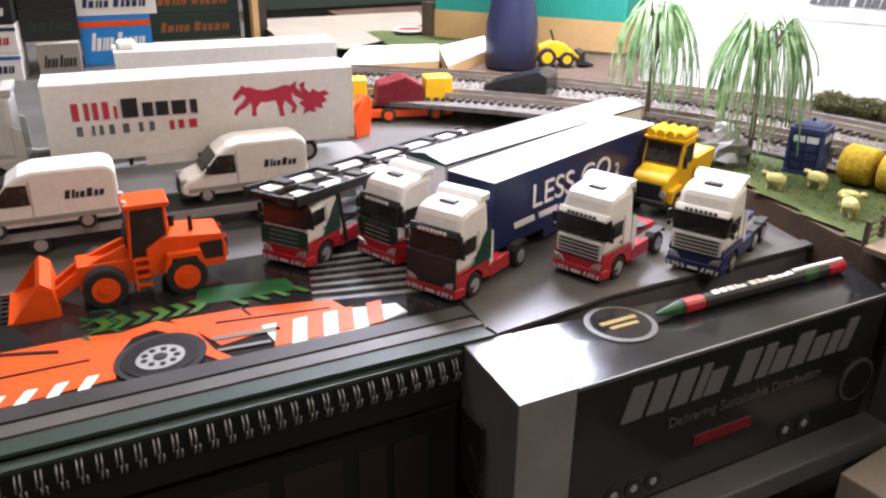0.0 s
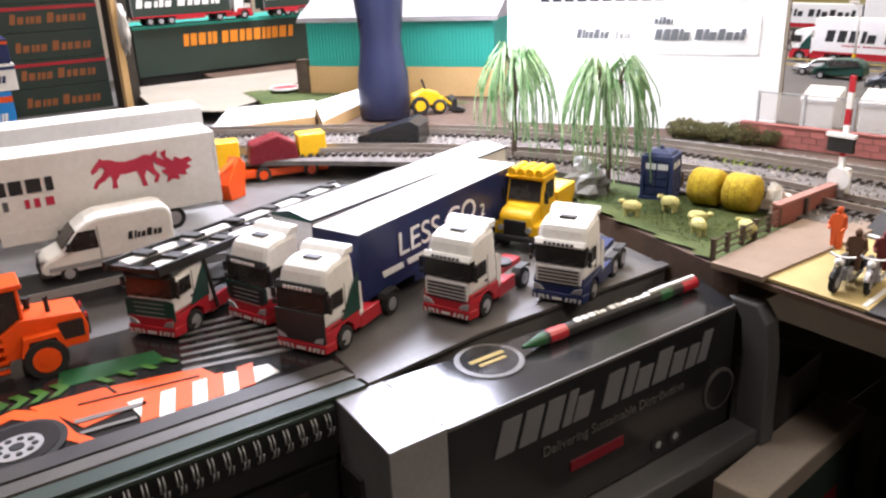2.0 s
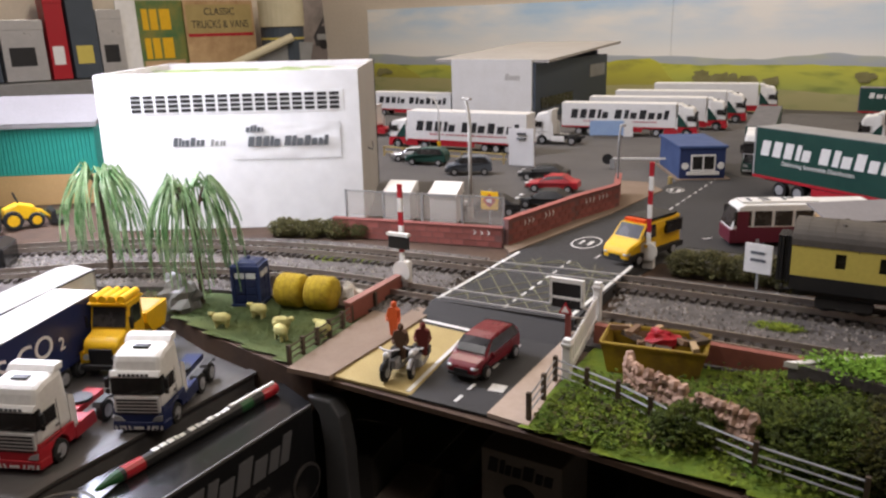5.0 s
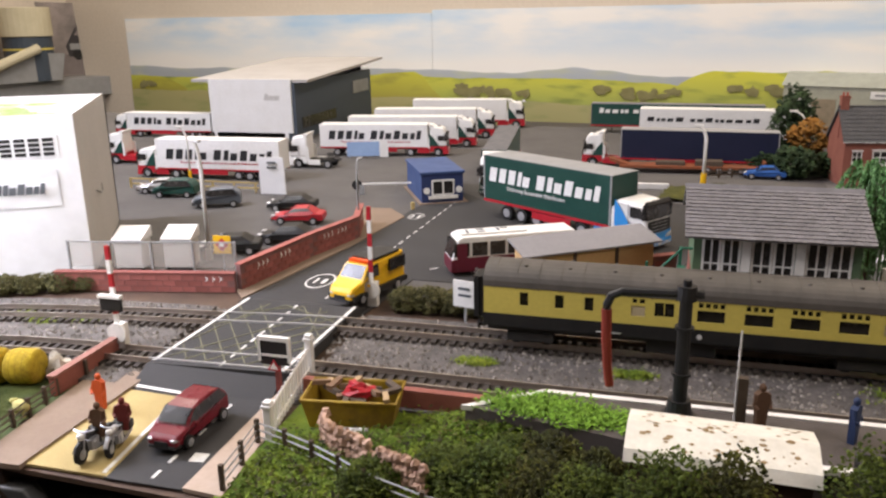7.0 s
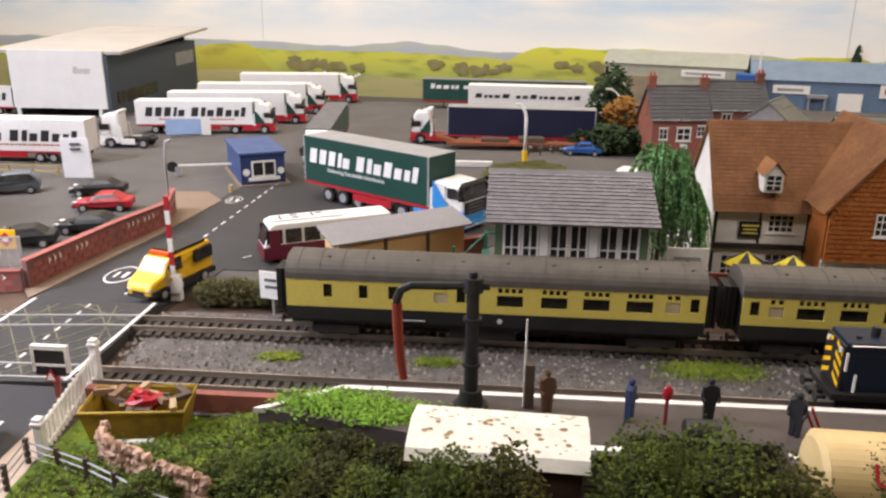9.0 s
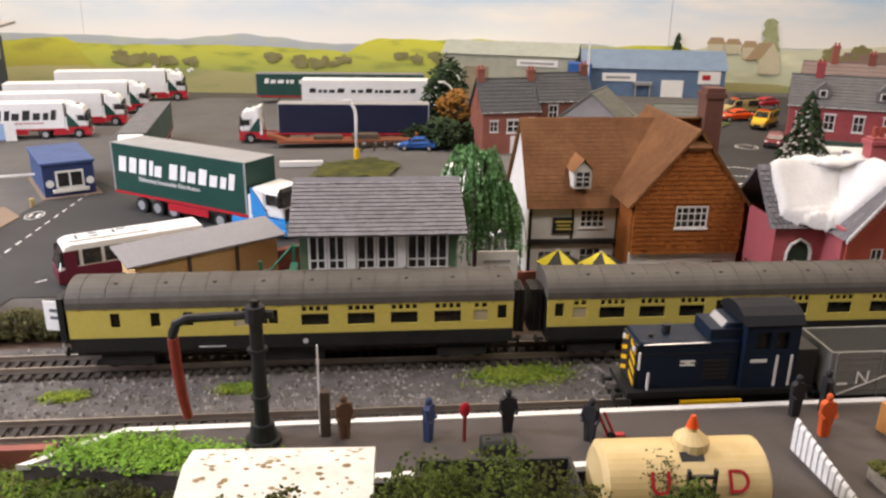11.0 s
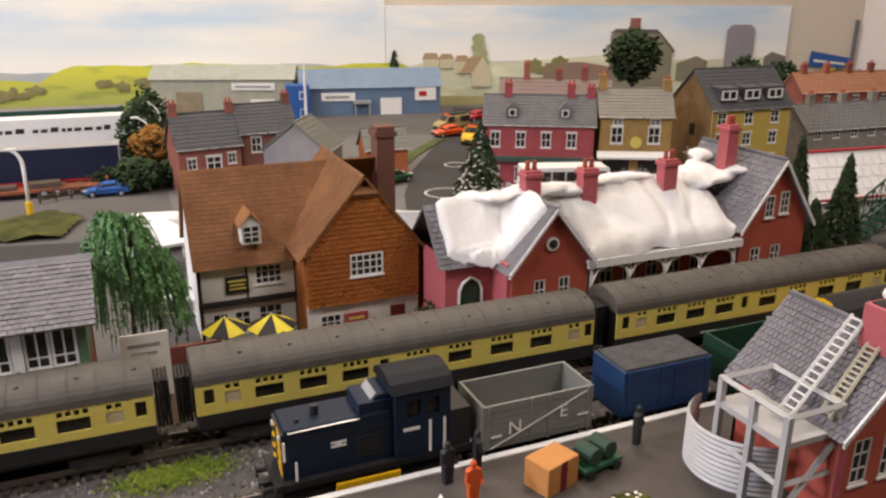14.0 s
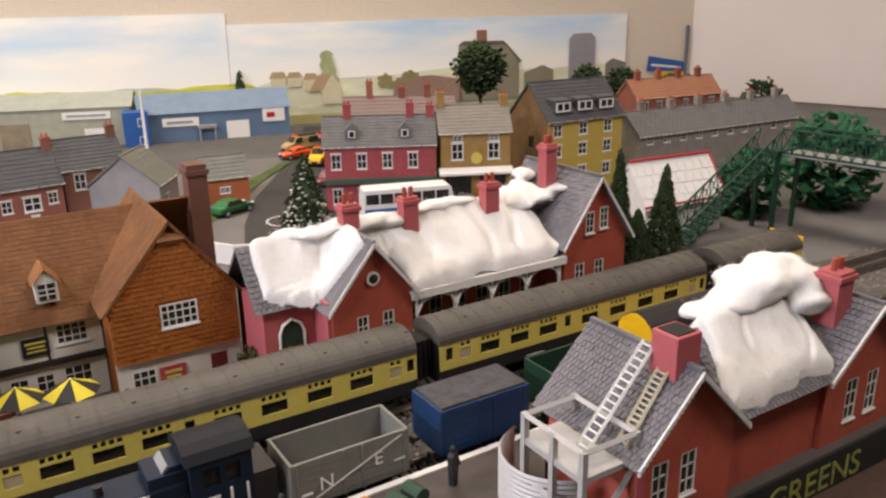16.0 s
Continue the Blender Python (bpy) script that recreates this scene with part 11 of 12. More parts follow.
def panel_van(at, rz, label, s=12.0):
    v = thing("panel_van", label, "van", at=at, rz=rz, group="white vans")
    wv = 0.97 * s
    prof = [(0.05, 0.35), (0.1, 0.8), (-0.08, 1.08), (-0.8, 1.34), (-1.5, 2.12), (-2.0, 2.46), (-2.5, 2.6), (-5.0, 2.6), (-5.38, 2.48), (-5.5, 2.2), (-5.5, 0.35)]
    b = part("body", Geo().prism([(x * s, z * s) for x, z in prof], -wv, wv, "y"), WHITE, v, bevel=0.16 * s)
    part("windscreen", Geo().prism([(-0.86 * s + 0.5, 1.45 * s), (-1.46 * s + 0.5, 2.1 * s), (-1.6 * s, 2.1 * s), (-1.1 * s, 1.45 * s)], -wv * 0.86, wv * 0.86, "y"), GLASS, b)
    for sd in (-1, 1):
        part("cab_window", Geo().prism([(-0.92 * s, 1.36 * s), (-1.02 * s, 1.5 * s), (-1.55 * s, 2.08 * s), (-2.25 * s, 2.08 * s), (-2.28 * s, 1.26 * s), (-1.3 * s, 1.26 * s)], sd * wv - 0.3, sd * wv + 0.3, "y"), GLASS, b)
        part("headlight", Geo().box(-0.5 * s, sd * wv * 0.75 - 2, 0.85 * s, 0.06 * s, sd * wv * 0.75 + 2, 1.1 * s), SILVER, b)
        part("mirror", Geo().box(-1.2 * s, sd * (wv + 0.14 * s) - 1, 1.35 * s, -1.0 * s, sd * (wv + 0.14 * s) + 1, 1.7 * s), BLACK, b)
        part("sill_strip", Geo().box(-5.4 * s, sd * wv - 0.3, 0.55 * s, -0.2 * s, sd * wv + 0.3, 0.75 * s), GREY, b)
        g2 = Geo()
        if sd > 0:
            letter_bars(g2, -3.5 * s, 1.35 * s, -5.0 * s, 0.34 * s, wv, 7, 1, tall=(0, 1, 4), thick=0.35)
        else:
            letter_bars(g2, -5.0 * s, 1.35 * s, -3.5 * s, 0.34 * s, -wv, 7, -1, tall=(0, 1, 4), thick=0.35)
        part("name_bars", g2, INK, b)
        part("door_line", Geo().box(-2.35 * s, sd * wv - 0.2, 0.6 * s, -2.3 * s, sd * wv + 0.2, 2.2 * s), GREY, b)
        for x in (-0.95, -4.2):
            wheel(v, x * s, sd * (wv - 1.2), 0.36 * s, 0.24 * s, outer=sd)
    part("grille", Geo().box(-0.1 * s, -wv * 0.5, 0.6 * s, 0.13 * s, wv * 0.5, 0.9 * s), BLACK, b)
    part("bumper", Geo().box(-0.3 * s, -wv * 0.98, 0.3 * s, 0.16 * s, wv * 0.98, 0.56 * s), CHASSIS, b, bevel=0.08 * s)


panel_van((-377, -8, SH + 13.2), -93, "white high-roof model van with letter blocks")
panel_van((-385, 90, SH + 13.2), -93, "white high-roof model van with letter blocks")

# clear case with the white bedding lorry, and another white trailer behind
cs = thing("display_case", "clear plastic case under the white trailer", "case", at=(-426, 33, SH), rz=-95)
part("case_shell", Geo().box(-170, -19, 0, 48, 19, 20.5), CLEARBOX, cs, bevel=0.8)
bl = thing("trailer", "white box trailer with letter blocks and a crimson horse", "trailer", at=(-427, 33, SH + 20.6), rz=-95, group="white box trailers")
bx = trailer(bl, 13.0, 0, 162, TRAILER, WHITE, skirt=TRAILER, top=4.05, bottom=1.1)
yy = 1.26 * 13 + 0.1
part("name_bars", letter_bars(Geo(), -13, 34, -36, 9, yy, 5, 1, 0.0, 0.5, 0.45, (0, 1, 2, 3)), HORSE, bx, "thin crimson letter blocks")
part("name_bars", letter_bars(Geo(), -37, 34, -76, 10, yy, 5, 1, 0.0, 0.6, 0.22, (0,)), INK, bx, "bold black letter blocks")
part("name_bars", letter_bars(Geo(), -14, 26, -56, 5, yy, 7, 1, 0.0, 0.4, 0.6, range(7)), INKGREY, bx, "thin grey letter blocks")
part("name_bars", letter_bars(Geo(), -60, 26, -78, 4.6, yy, 3, 1, 0.0, 0.4, 0.5, range(3)), HORSE, bx)
hs = Geo()
for pts in ([(3, 50), (0, 58), (12, 73), (20, 80), (23, 87), (29, 81), (43, 80), (58, 73), (76, 70), (101, 74), (121, 81), (134, 77), (140, 66), (136, 56), (121, 46), (98, 45), (78, 42), (58, 43), (40, 47), (30, 56), (26, 64), (19, 64), (12, 56)],
            [(30, 56), (20, 42), (6, 31), (0, 18), (6, 14), (13, 26), (27, 32), (43, 46)],
            [(40, 47), (43, 28), (40, 11), (52, 9), (52, 28), (63, 43)],
            [(98, 45), (104, 27), (107, 5), (118, 4), (114, 27), (121, 46)],
            [(118, 46), (130, 34), (139, 24), (133, 11), (141, 8), (149, 26), (139, 42), (137, 58)],
            [(134, 77), (150, 88), (147, 72), (162, 61), (156, 80), (170, 85), (167, 69), (182, 56), (188, 66), (202, 57), (219, 61), (228, 50), (214, 46), (222, 34), (208, 28), (211, 16), (190, 20), (193, 7), (176, 12), (162, 4), (167, 20), (153, 34), (165, 39), (144, 53), (137, 66)]):
    hs.prism([(-94 - u * 0.237, 27 + v * 0.227) for u, v in pts], yy, yy + 0.5, "y")
part("horse_print", hs, HORSE, bx, "crimson horse silhouette")
tu = thing("tractor_unit", "pale grey tractor unit before the white box trailer", "lorry", at=(-431, -10, SH + 20.6), rz=-95, group="white box trailers")
tractor(tu, 13.0, GREYCAB, GREYCAB, chassis_mat=CHASSIS, visor=WHITE, bumper=GREYCAB)
cs = thing("display_case", "clear plastic case under a white trailer", "case", at=(-530, 80, SH), rz=-95)
part("case_shell", Geo().box(-150, -17, 0, 6, 17, 18), CLEARBOX, cs, bevel=0.8)
bl = thing("trailer", "plain white box trailer standing on a case", "trailer", at=(-530, 80, SH + 18.1), rz=-95, group="white box trailers")
trailer(bl, 13.0, 0, 144, TRAILER, WHITE, skirt=TRAILER, top=4.05, bottom=1.1)
part("roof_pod", Geo().box(-2, -8, 52, -14, 8, 58), TRAILER, bl, bevel=2)

# machines and scraps behind the transporter
mm = thing("tipper_machine", "orange and yellow machine with a dark red hood", "machine", at=(-542, 288, SH), rz=74)
part("hood", Geo().prism([(-20, 14), (-18, 30), (4, 36), (18, 28), (20, 14)], -10, 10, "y"), MAROON, mm, "dark red hood", bevel=1.6)
part("side_block", Geo().box(20, -9, 8, 42, 9, 34), YELLOW, mm, bevel=1.0)
part("side_block", Geo().box(-46, -9, 10, -26, 9, 34), YELLOW, mm, bevel=1.0)
part("frame", Geo().box(-44, -10, 4, 42, 10, 10), ORANGE, mm, bevel=0.5)
for x in (-34, -10, 28):
    for sd in (-1, 1):
        wheel(mm, x, sd * 10, 6, 4, ORANGE, outer=sd)
mm = thing("crane_arm", "folded orange model machine arm", "machine", at=(-508, 238, SH), rz=-60)
part("arm", Geo().prism([(-10, 0), (-14, 24), (-8, 30), (8, 12), (6, 0)], -5, 5, "y"), ORANGE, mm, bevel=0.6)
part("jib", Geo().tube([(-10, 0, 28), (14, 0, 20), (20, 0, 6)], 2.0), ORANGE, mm)
wg = thing("black_box", "black wedge-shaped box beside the track", "box", at=(-524, 390, 0), rz=40)
part("wedge", Geo().prism([(-28, -13), (-26, 10), (20, 24), (28, 20), (28, -13)], -16, 16, "y"), GLOSSBLACK, wg, bevel=0.6)
bo = thing("bottle", "dark blue waisted plastic bottle", "bottle", at=(-637, 452, 0))
part("bottle_body", lathe([(23, 0), (25, 3), (26, 20), (25, 42), (21, 64), (20, 78), (22, 96), (24.5, 120), (25, 145), (23, 165), (17, 180), (11, 190)]), BOTTLE, bo, "dark blue shrink sleeve", smooth=True)
part("cap", Geo().cyl((0, 0, 190), 12, 18, "z", 20), BLACK, bo, bevel=1)
yt = thing("tractor", "yellow toy loading shovel with black tyres and bucket", "tractor", at=(-627, 500, 0), rz=66)
part("body", Geo().prism([(-20, 8), (-19, 19), (-6, 24), (8, 20), (13, 12), (13, 8)], -7, 7, "y"), YELLOW, yt, bevel=1.4)
part("seat_post", Geo().tube([(-4, 0, 22), (-8, 0, 34)], 1.2, 6), CHASSIS, yt)
for sd in (-1, 1):
    wheel(yt, -12, sd * 9, 9, 6, YELLOW, outer=sd)
    wheel(yt, 8, sd * 9, 7, 5, YELLOW, outer=sd)
    part("lift_arm", Geo().tube([(-4, sd * 5, 18), (14, sd * 5, 14), (22, sd * 5, 6)], 1.2, 6), YELLOW, yt)
part("bucket", Geo().prism([(20, 2), (21, 13), (25, 15), (25, 6), (34, 2.6), (34, 1.4)], -13, 13, "y"), BLACK, yt)
for pts, z0, h, lab in ([[(-701, 295), (-797, 349), (-773, 442), (-685, 397)], 2, 1.2, "white paper sheet lying by the track"], [[(-713, 412), (-757, 492), (-674, 446), (-614, 370)], 10, 1.4, "white card lying aslant by the track"]):
    solid("paper_sheet", Geo().prism(pts, z0, z0 + h, "z"), PAPER, lab, "paper", kind="", group="loose papers")
    solid("support_board", Geo().prism([(x * 0.99 - 6, y * 0.99 + 4) for x, y in pts], -13, z0, "z"), TANWALL, "tan board under the white papers", "board")
pk = thing("yellow_ruler", "yellow strip lying along the track edge", "strip", at=(-575, 300, SH), rz=80)
part("strip", Geo().box(0, -3, 10, 150, 3, 13), YELLOW, pk, bevel=0.4)
part("spacer", Geo().box(20, -3, 0, 40, 3, 10).box(110, -3, 0, 130, 3, 10), PADGREY, pk)
rs = thing("oval_sign", "red oval sign on a thin dark stand", "sign", at=(-872, 452, 0), rz=50)
part("plate", Geo().cyl((0, 0, 5), 17, 1.2, "z", 24), RED, rs)
part("rim", Geo().tube([(18 * math.cos(a), 18 * math.sin(a), 5.8) for a in [2 * math.pi * k / 24 for k in range(25)]], 1.6, 6), RENDER, rs)
part("stem", Geo().cyl((0, 0, -1), 2.4, 6, "z", 8), CHASSIS, rs)
solid("card_sheet", Geo().prism([(-1075, 320), (-1070, 560), (-960, 520), (-850, 420), (-800, 345), (-860, 290)], -0.5, 0.6, "z"), mat("cream_card", (0.27, 0.24, 0.19), 0.8, col2=(0.21, 0.185, 0.145), scale=12), "worn cream card sheet on the baseboard", "card", kind="structure")
mound("green_card", [(-905, 410), (-700, 380), (-640, 560), (-800, 520), (-900, 470)], 3, GRASS, "worn green card in front of the teal building", 12, z0=-0.4)

# teal building
tb = thing("teal_depot", "teal corrugated depot with tan base and pale grey roof", "building", at=(-842, 472, 0), rz=35.6)
part("base_wall", Geo().box(0, 0, -1, 232, 90, 32), TANWALL, tb, "tan lower wall")
part("core_wall", Geo().box(1, 1, 32, 231, 89, 85), TEAL, tb)
rib = Geo().box(0, -0.25, 32.2, 2.6, 0.6, 85).mesh("cladding_rib", TEAL)
for i in range(54):
    ob = new("cladding_rib", rib)
    ob.parent = tb
    ob.matrix_basis = pose((1.5 + i * 4.26) / 1000, 0, 0)
part("roof", Geo().prism([(-8, 85), (-8, 88), (45, 113), (98, 88), (98, 85)], -6, 238, "x"), mat("depot_roof_grey", (0.26, 0.25, 0.26), 0.7, col2=(0.22, 0.21, 0.22), scale=12), tb, "pale grey pitched roof")
part("gutter", Geo().box(-6, -9.5, 83, 238, -7.5, 86), GREY, tb)
part("door_post", Geo().box(-14, -6, -1, 0, 8, 40), WOODPOST, tb)

# boxed models at the side
def carton(x, y, rz, w, d, z0, h, m, label, bars=None, stripe=None, group="boxed models"):
    b = thing("model_box", label, "box", at=(x, y, z0), rz=rz, group=group)
    bd = part("carton", Geo().box(0, 0, 0, w, d, h), m, b, bevel=0.6)
    if stripe:
        part("stripe", Geo().box(0, -0.4, h * 0.78, w, 0.2, h * 0.9), stripe, bd)
    if bars:
        part("name_bars", letter_bars(Geo(), w * 0.12, h * 0.3, w * 0.88, h * 0.36, -0.1, 11, -1, tall=(0, 5), thick=0.4), bars, bd)
    return b


gl = thing("long_box", "dark green trailer box with orange letter blocks", "box", at=(-1135, 350, 0), rz=93)
part("box_body", Geo().box(0, 0, 4, 290, 120, 72), BOXDARK, gl, bevel=0.6)
part("name_bars", letter_bars(Geo(), 70, 42, 250, 17, -0.1, 15, -1, 0.1, 0.5, 0.25, range(15)), ORANGEINK, gl, "orange letter blocks")
part("base", Geo().box(4, 4, -13, 286, 116, 4), BLACK, gl)
part("top_edge", Geo().box(0, -0.6, 70, 290, 120, 74), TEAL, gl)
for i, (dx, ln, m, r) in enumerate([(0, 146, BOXDARK, SLATE), (196, 80, BOXDARK, SLATE)]):
    t = thing("trailer", "model trailer on the long box with red skirt", "trailer", at=(-1150, 350 + dx + ln, 74), rz=93, group="shelf trailers")
    trailer(t, 11.2, 0, ln, m, r, name_mat=WHITE, words=(0.05, 0.9, 2.2, 3.2, 11))
tu = thing("tractor_unit", "white tractor unit standing on the long box", "lorry", at=(-1152, 530, 74), rz=93, group="shelf trailers")
tractor(tu, 11.2, WHITE, RED, chassis_mat=CHASSIS)
post = thing("wooden_post", "brown upright timber post", "post", at=(-1003, 298, -13), rz=10)
part("post", Geo().box(-11, -11, 0, 11, 11, 340), DARKWOOD, post)
part("edge_lath", Geo().box(11.2, -12, 0, 20, -4, 340), TANWALL, post, "pale edge lath")
rag = thing("cloth_tag", "crumpled pale cloth hanging from the post", "cloth", at=(-984, 300, 82))
part("cloth", Geo().blob((0, 0, 0), (16, 6, 26), 3, 0.7, 20, 14, 4.0), PALEBIN, rag, smooth=True)
rng = random.Random(5)
for k in range(5):
    carton(-1030, 172, 88, 112, 60, SH + k * 32.4, 32, BOXDARK, "dark boxed model with faded orange letter blocks", FADEINK, RED if k % 2 else None)
carton(-886, 84, 87, 70, 56, SH, 50, BOXBLUE, "bright blue boxed model with white letter blocks", WHITE, ORANGE)
carton(-886, 80, 87, 82, 56, SH + 50.4, 27, TRAILER, "white and navy boxed model with a lorry print", NAVY, NAVY)
carton(-886, 82, 87, 78, 56, SH + 77.8, 24, NAVY, "navy boxed model on the stack", WHITE, ORANGE)
carton(-838, 40, 86, 38, 46, SH, 32, mat("label_grey_card", (0.3, 0.28, 0.25), 0.6), "small grey boxed model with dark letter blocks", INK, None)
for k in range(3):
    carton(-856, 30, 86, 52, 46, SH + 32.4 + k * 30.4, 30, BLACK, "black boxed model in a stack", BOXDARK, None)
for k, (m, b, st) in enumerate(((TRAILER, NAVY, BLUE), (TRAILER, RED, NAVY), (BLACK, WHITE, None), (ORANGE, TRAILER, NAVY), (SLATEBLUE, TRAILER, RED))):
    carton(-838, -32, 82, 58, 46, SH + k * 26.4, 26, m, "boxed model with a bright lorry print", b, st)

# printed pad, spiral-bound book and boxes along the shelf edge
pad = thing("printed_pad", "glossy black pad printed with an orange lorry", "pad", at=(0, 0, SH))
part("sheet", Geo().prism([(-205, -40), (-330, -40), (-318, 186), (-214, 176)], 0.1, 1.4, "z"), GLOSSBLACK, pad, bevel=0.2)


def flat(name, polys, m, parent, z=1.4, label="", h=0.35):
    g = Geo()
    for p in polys:
        g.prism(p, z, z + h, "z")
    return part(name, g, m, parent, label)


DARKPRINT = mat("print_black", (0.008, 0.008, 0.008), 0.35, col2=(0.014, 0.013, 0.013), scale=60)
GREYPRINT = mat("print_grey", (0.16, 0.15, 0.145), 0.4, col2=(0.1, 0.095, 0.09), scale=60)
flat("body_print", [[(-232, -40), (-272, -40), (-274, 0), (-273, 30), (-270, 43), (-255, 35), (-236, 33)]], PRINTORANGE, pad, 1.4, "orange lorry flank print")
flat("arch_print", [[(-236, 33), (-255, 35), (-270, 43), (-274, 57), (-263, 69), (-241, 73), (-232, 78), (-232, 73), (-240, 68), (-258, 63), (-267, 55), (-264, 46), (-252, 39), (-236, 37)]], PRINTORANGE, pad, 1.42, "orange wheel arch print")
flat("body_print", [[(-272, 62), (-270, 88), (-261, 127), (-248, 131), (-246, 93), (-243, 76), (-258, 70)]], PRINTORANGE, pad, 1.4, "orange lorry flank print")
flat("body_print", [[(-251, 94), (-231, 96), (-230, 123), (-236, 152), (-245, 151), (-250, 128)]], WHITE, pad, 1.45, "white hazard panel print")
flat("hazard_print", [[(-250, 100 + i * 13), (-250, 107 + i * 13), (-232, 101 + i * 13), (-232, 94 + i * 13)] for i in range(4)], PRINTORANGE, pad, 1.85, "orange slanted stripes")
flat("hazard_print", [[(-233, -36 + i * 10), (-241, -32 + i * 10), (-241, -28 + i * 10), (-233, -32 + i * 10)] for i in range(7)], WHITE, pad, 1.8, "white slanted stripes")
flat("tyre_print", [[(-244 + 17 * math.cos(a) - 2 * math.sin(a), 54 + 17 * math.sin(a)) for a in [2 * math.pi * k / 28 for k in range(28)]]], TYRE, pad, 2.0, "black tyre print")
flat("tread_print", [[(-244 + 14.5 * math.cos(a) - 2 * math.sin(a), 54 + 14.5 * math.sin(a)) for a in [2 * math.pi * k / 28 for k in range(28)]]], DARKPRINT, pad, 2.4)
flat("hub_print", [[(-242 + 8.4 * math.cos(a) - math.sin(a), 53.5 + 9.0 * math.sin(a)) for a in [2 * math.pi * k / 24 for k in range(24)]]], SILVER, pad, 2.8)
flat("hub_hole", [[(-242 + 5.6 * math.cos(b) + 1.1 * math.cos(a), 53.5 + 6 * math.sin(b) + 1.2 * math.sin(a)) for a in [2 * math.pi * k / 8 for k in range(8)]] for b in [2 * math.pi * j / 9 for j in range(9)]] + [[(-242 + 2.4 * math.cos(a), 53.5 + 2.6 * math.sin(a)) for a in [2 * math.pi * k / 12 for k in range(12)]]], BLACK, pad, 3.2)
flat("panel_line", [[(-273, 0), (-266, 20), (-264, 20), (-271, 0)], [(-256, -40), (-254, 30), (-253, 30), (-255, -40)], [(-262, 78), (-254, 124), (-253, 124), (-261, 78)], [(-271, 90), (-262, 92), (-262, 93), (-271, 91)]], DARKPRINT, pad, 1.8)
flat("pale_line", [[(-250, 74), (-247, 100), (-244, 100), (-247, 74)], [(-240, 74), (-238, 94), (-236, 94), (-238, 74)]], GREYPRINT, pad, 1.85, "grey printed line")
flat("stripe_print", [[(-262 - i * 7, 120 + i * 2), (-264.5 - i * 7, 120 + i * 2), (-250 - i * 8.5, 182), (-246 - i * 8.5, 182)] for i in range(7)], GREYPRINT, pad, 1.5, "grey speed stripes")
flat("window_print", [[(-281, 74), (-296, 78), (-290, 116), (-276, 118)]], HEXGREEN, pad, 1.5, "dark green printed window")
hx = []
for i in range(5):
    for j in range(3):
        cx, cy = -272 - j * 9 - (i % 2) * 4, 36 + i * 18
        hx += [[(cx + 4.6 * math.cos(a) * k, cy + 8 * math.sin(a) * k) for k, a in ((1, b), (1, b + 1.05), (0.72, b + 1.05), (0.72, b))] for b in [math.pi / 3 * q + 0.3 for q in range(6) if (q + i + j) % 5]]
flat("hexagon_print", hx[:14], HEXGREEN, pad, 1.5, "green hexagon pattern")
flat("chevron_print", [[(-274, 32 + i * 7.5), (-279, 37 + i * 7.5), (-285, 34 + i * 7.5), (-285, 38 + i * 7.5), (-279, 41 + i * 7.5), (-274, 36 + i * 7.5)] for i in range(6)] + [[(-272, 92 + i * 9), (-279, 88 + i * 9), (-279, 91 + i * 9), (-272, 95 + i * 9)] for i in range(4)], mat("print_lime", (0.06, 0.17, 0.02), 0.4, col2=(0.02, 0.07, 0.015), scale=50, amount=1.0), pad, 1.9, "lime green chevron print")
for i, (a, b, m, lab) in enumerate([(-231, -222, STRIPDARK, "dark grey pad edge"), (-221, -214, PADGREY, "worn grey strip"), (-213, -205, BOXDARK, "dark green strip")]):
    st = thing("edge_strip", "grey card strip lying along the shelf edge", "strip", at=(0, 0, SH + 1.5), group="edge strips")
    part("strip", Geo().prism([(b, -40), (a, -40), (a + 4, 172), (b + 4, 174)], 0.0, 2.4 - 0.5 * i, "z"), m, st, lab)
spb = thing("spiral_book", "black spiral-bound book under the printed pad", "book", at=(0, 0, 0))
part("book_block", Geo().box(-204, -40, -34, -199, 158, -14), MATBLACK, spb)
coil = Geo()
for i in range(34):
    y = -38 + i * 5.8
    for dy in (0, 1.5):
        coil.tube([(-200 + 3.6 * math.cos(a), y + dy + k * 0.12, -20 + 5.2 * math.sin(a)) for k, a in enumerate([math.pi * 2 * q / 9 for q in range(10)])], 0.36, 5)
part("spiral_wire", coil, mat("wire_steel", (0.3, 0.3, 0.3), 0.4, 0.5, col2=(0.2, 0.2, 0.2)), spb, "silver double spiral wire", smooth=True)
part("green_edge", Geo().box(-204, -40, -14, -199, 158, -12.6), BOXDARK, spb)
LETFAINT = mat("letter_faint", (0.02, 0.014, 0.011), 0.5)
dk = thing("large_box", "large black box with dark grey letter blocks", "box", at=(0, 0, 0))
part("box_body", Geo().box(-300, -60, -139.9, -205, 160, -41), MATBLACK, dk, bevel=0.8)
part("name_bars", letter_bars(Geo(), 60, -84, 150, 34, -204.8, 4, 1, 0.0, 0.4, 0.22, range(4), "y"), LETFAINT, dk, "dark grey letter blocks")
part("name_bars", letter_bars(Geo(), 70, -108, 150, 16, -204.8, 6, 1, 0.0, 0.4, 0.25, range(6), "y"), LETFAINT, dk)
mb = thing("boxed_lorry", "black boxed model lorry with clear front and grey lettering blocks", "box", at=(0, 0, 0))
part("box_body", Geo().prism([(-202, 182), (-157, 182), (-157, 352), (-190, 366)], -76, -12, "z"), GLOSSBLACK, mb, "gloss black carton", bevel=0.5)
part("end_cap", Geo().prism([(-202, 160), (-157, 157), (-157, 182), (-202, 182)], -76, -11.6, "z"), BOXGREY, mb, "pale grey end cap", bevel=0.5)
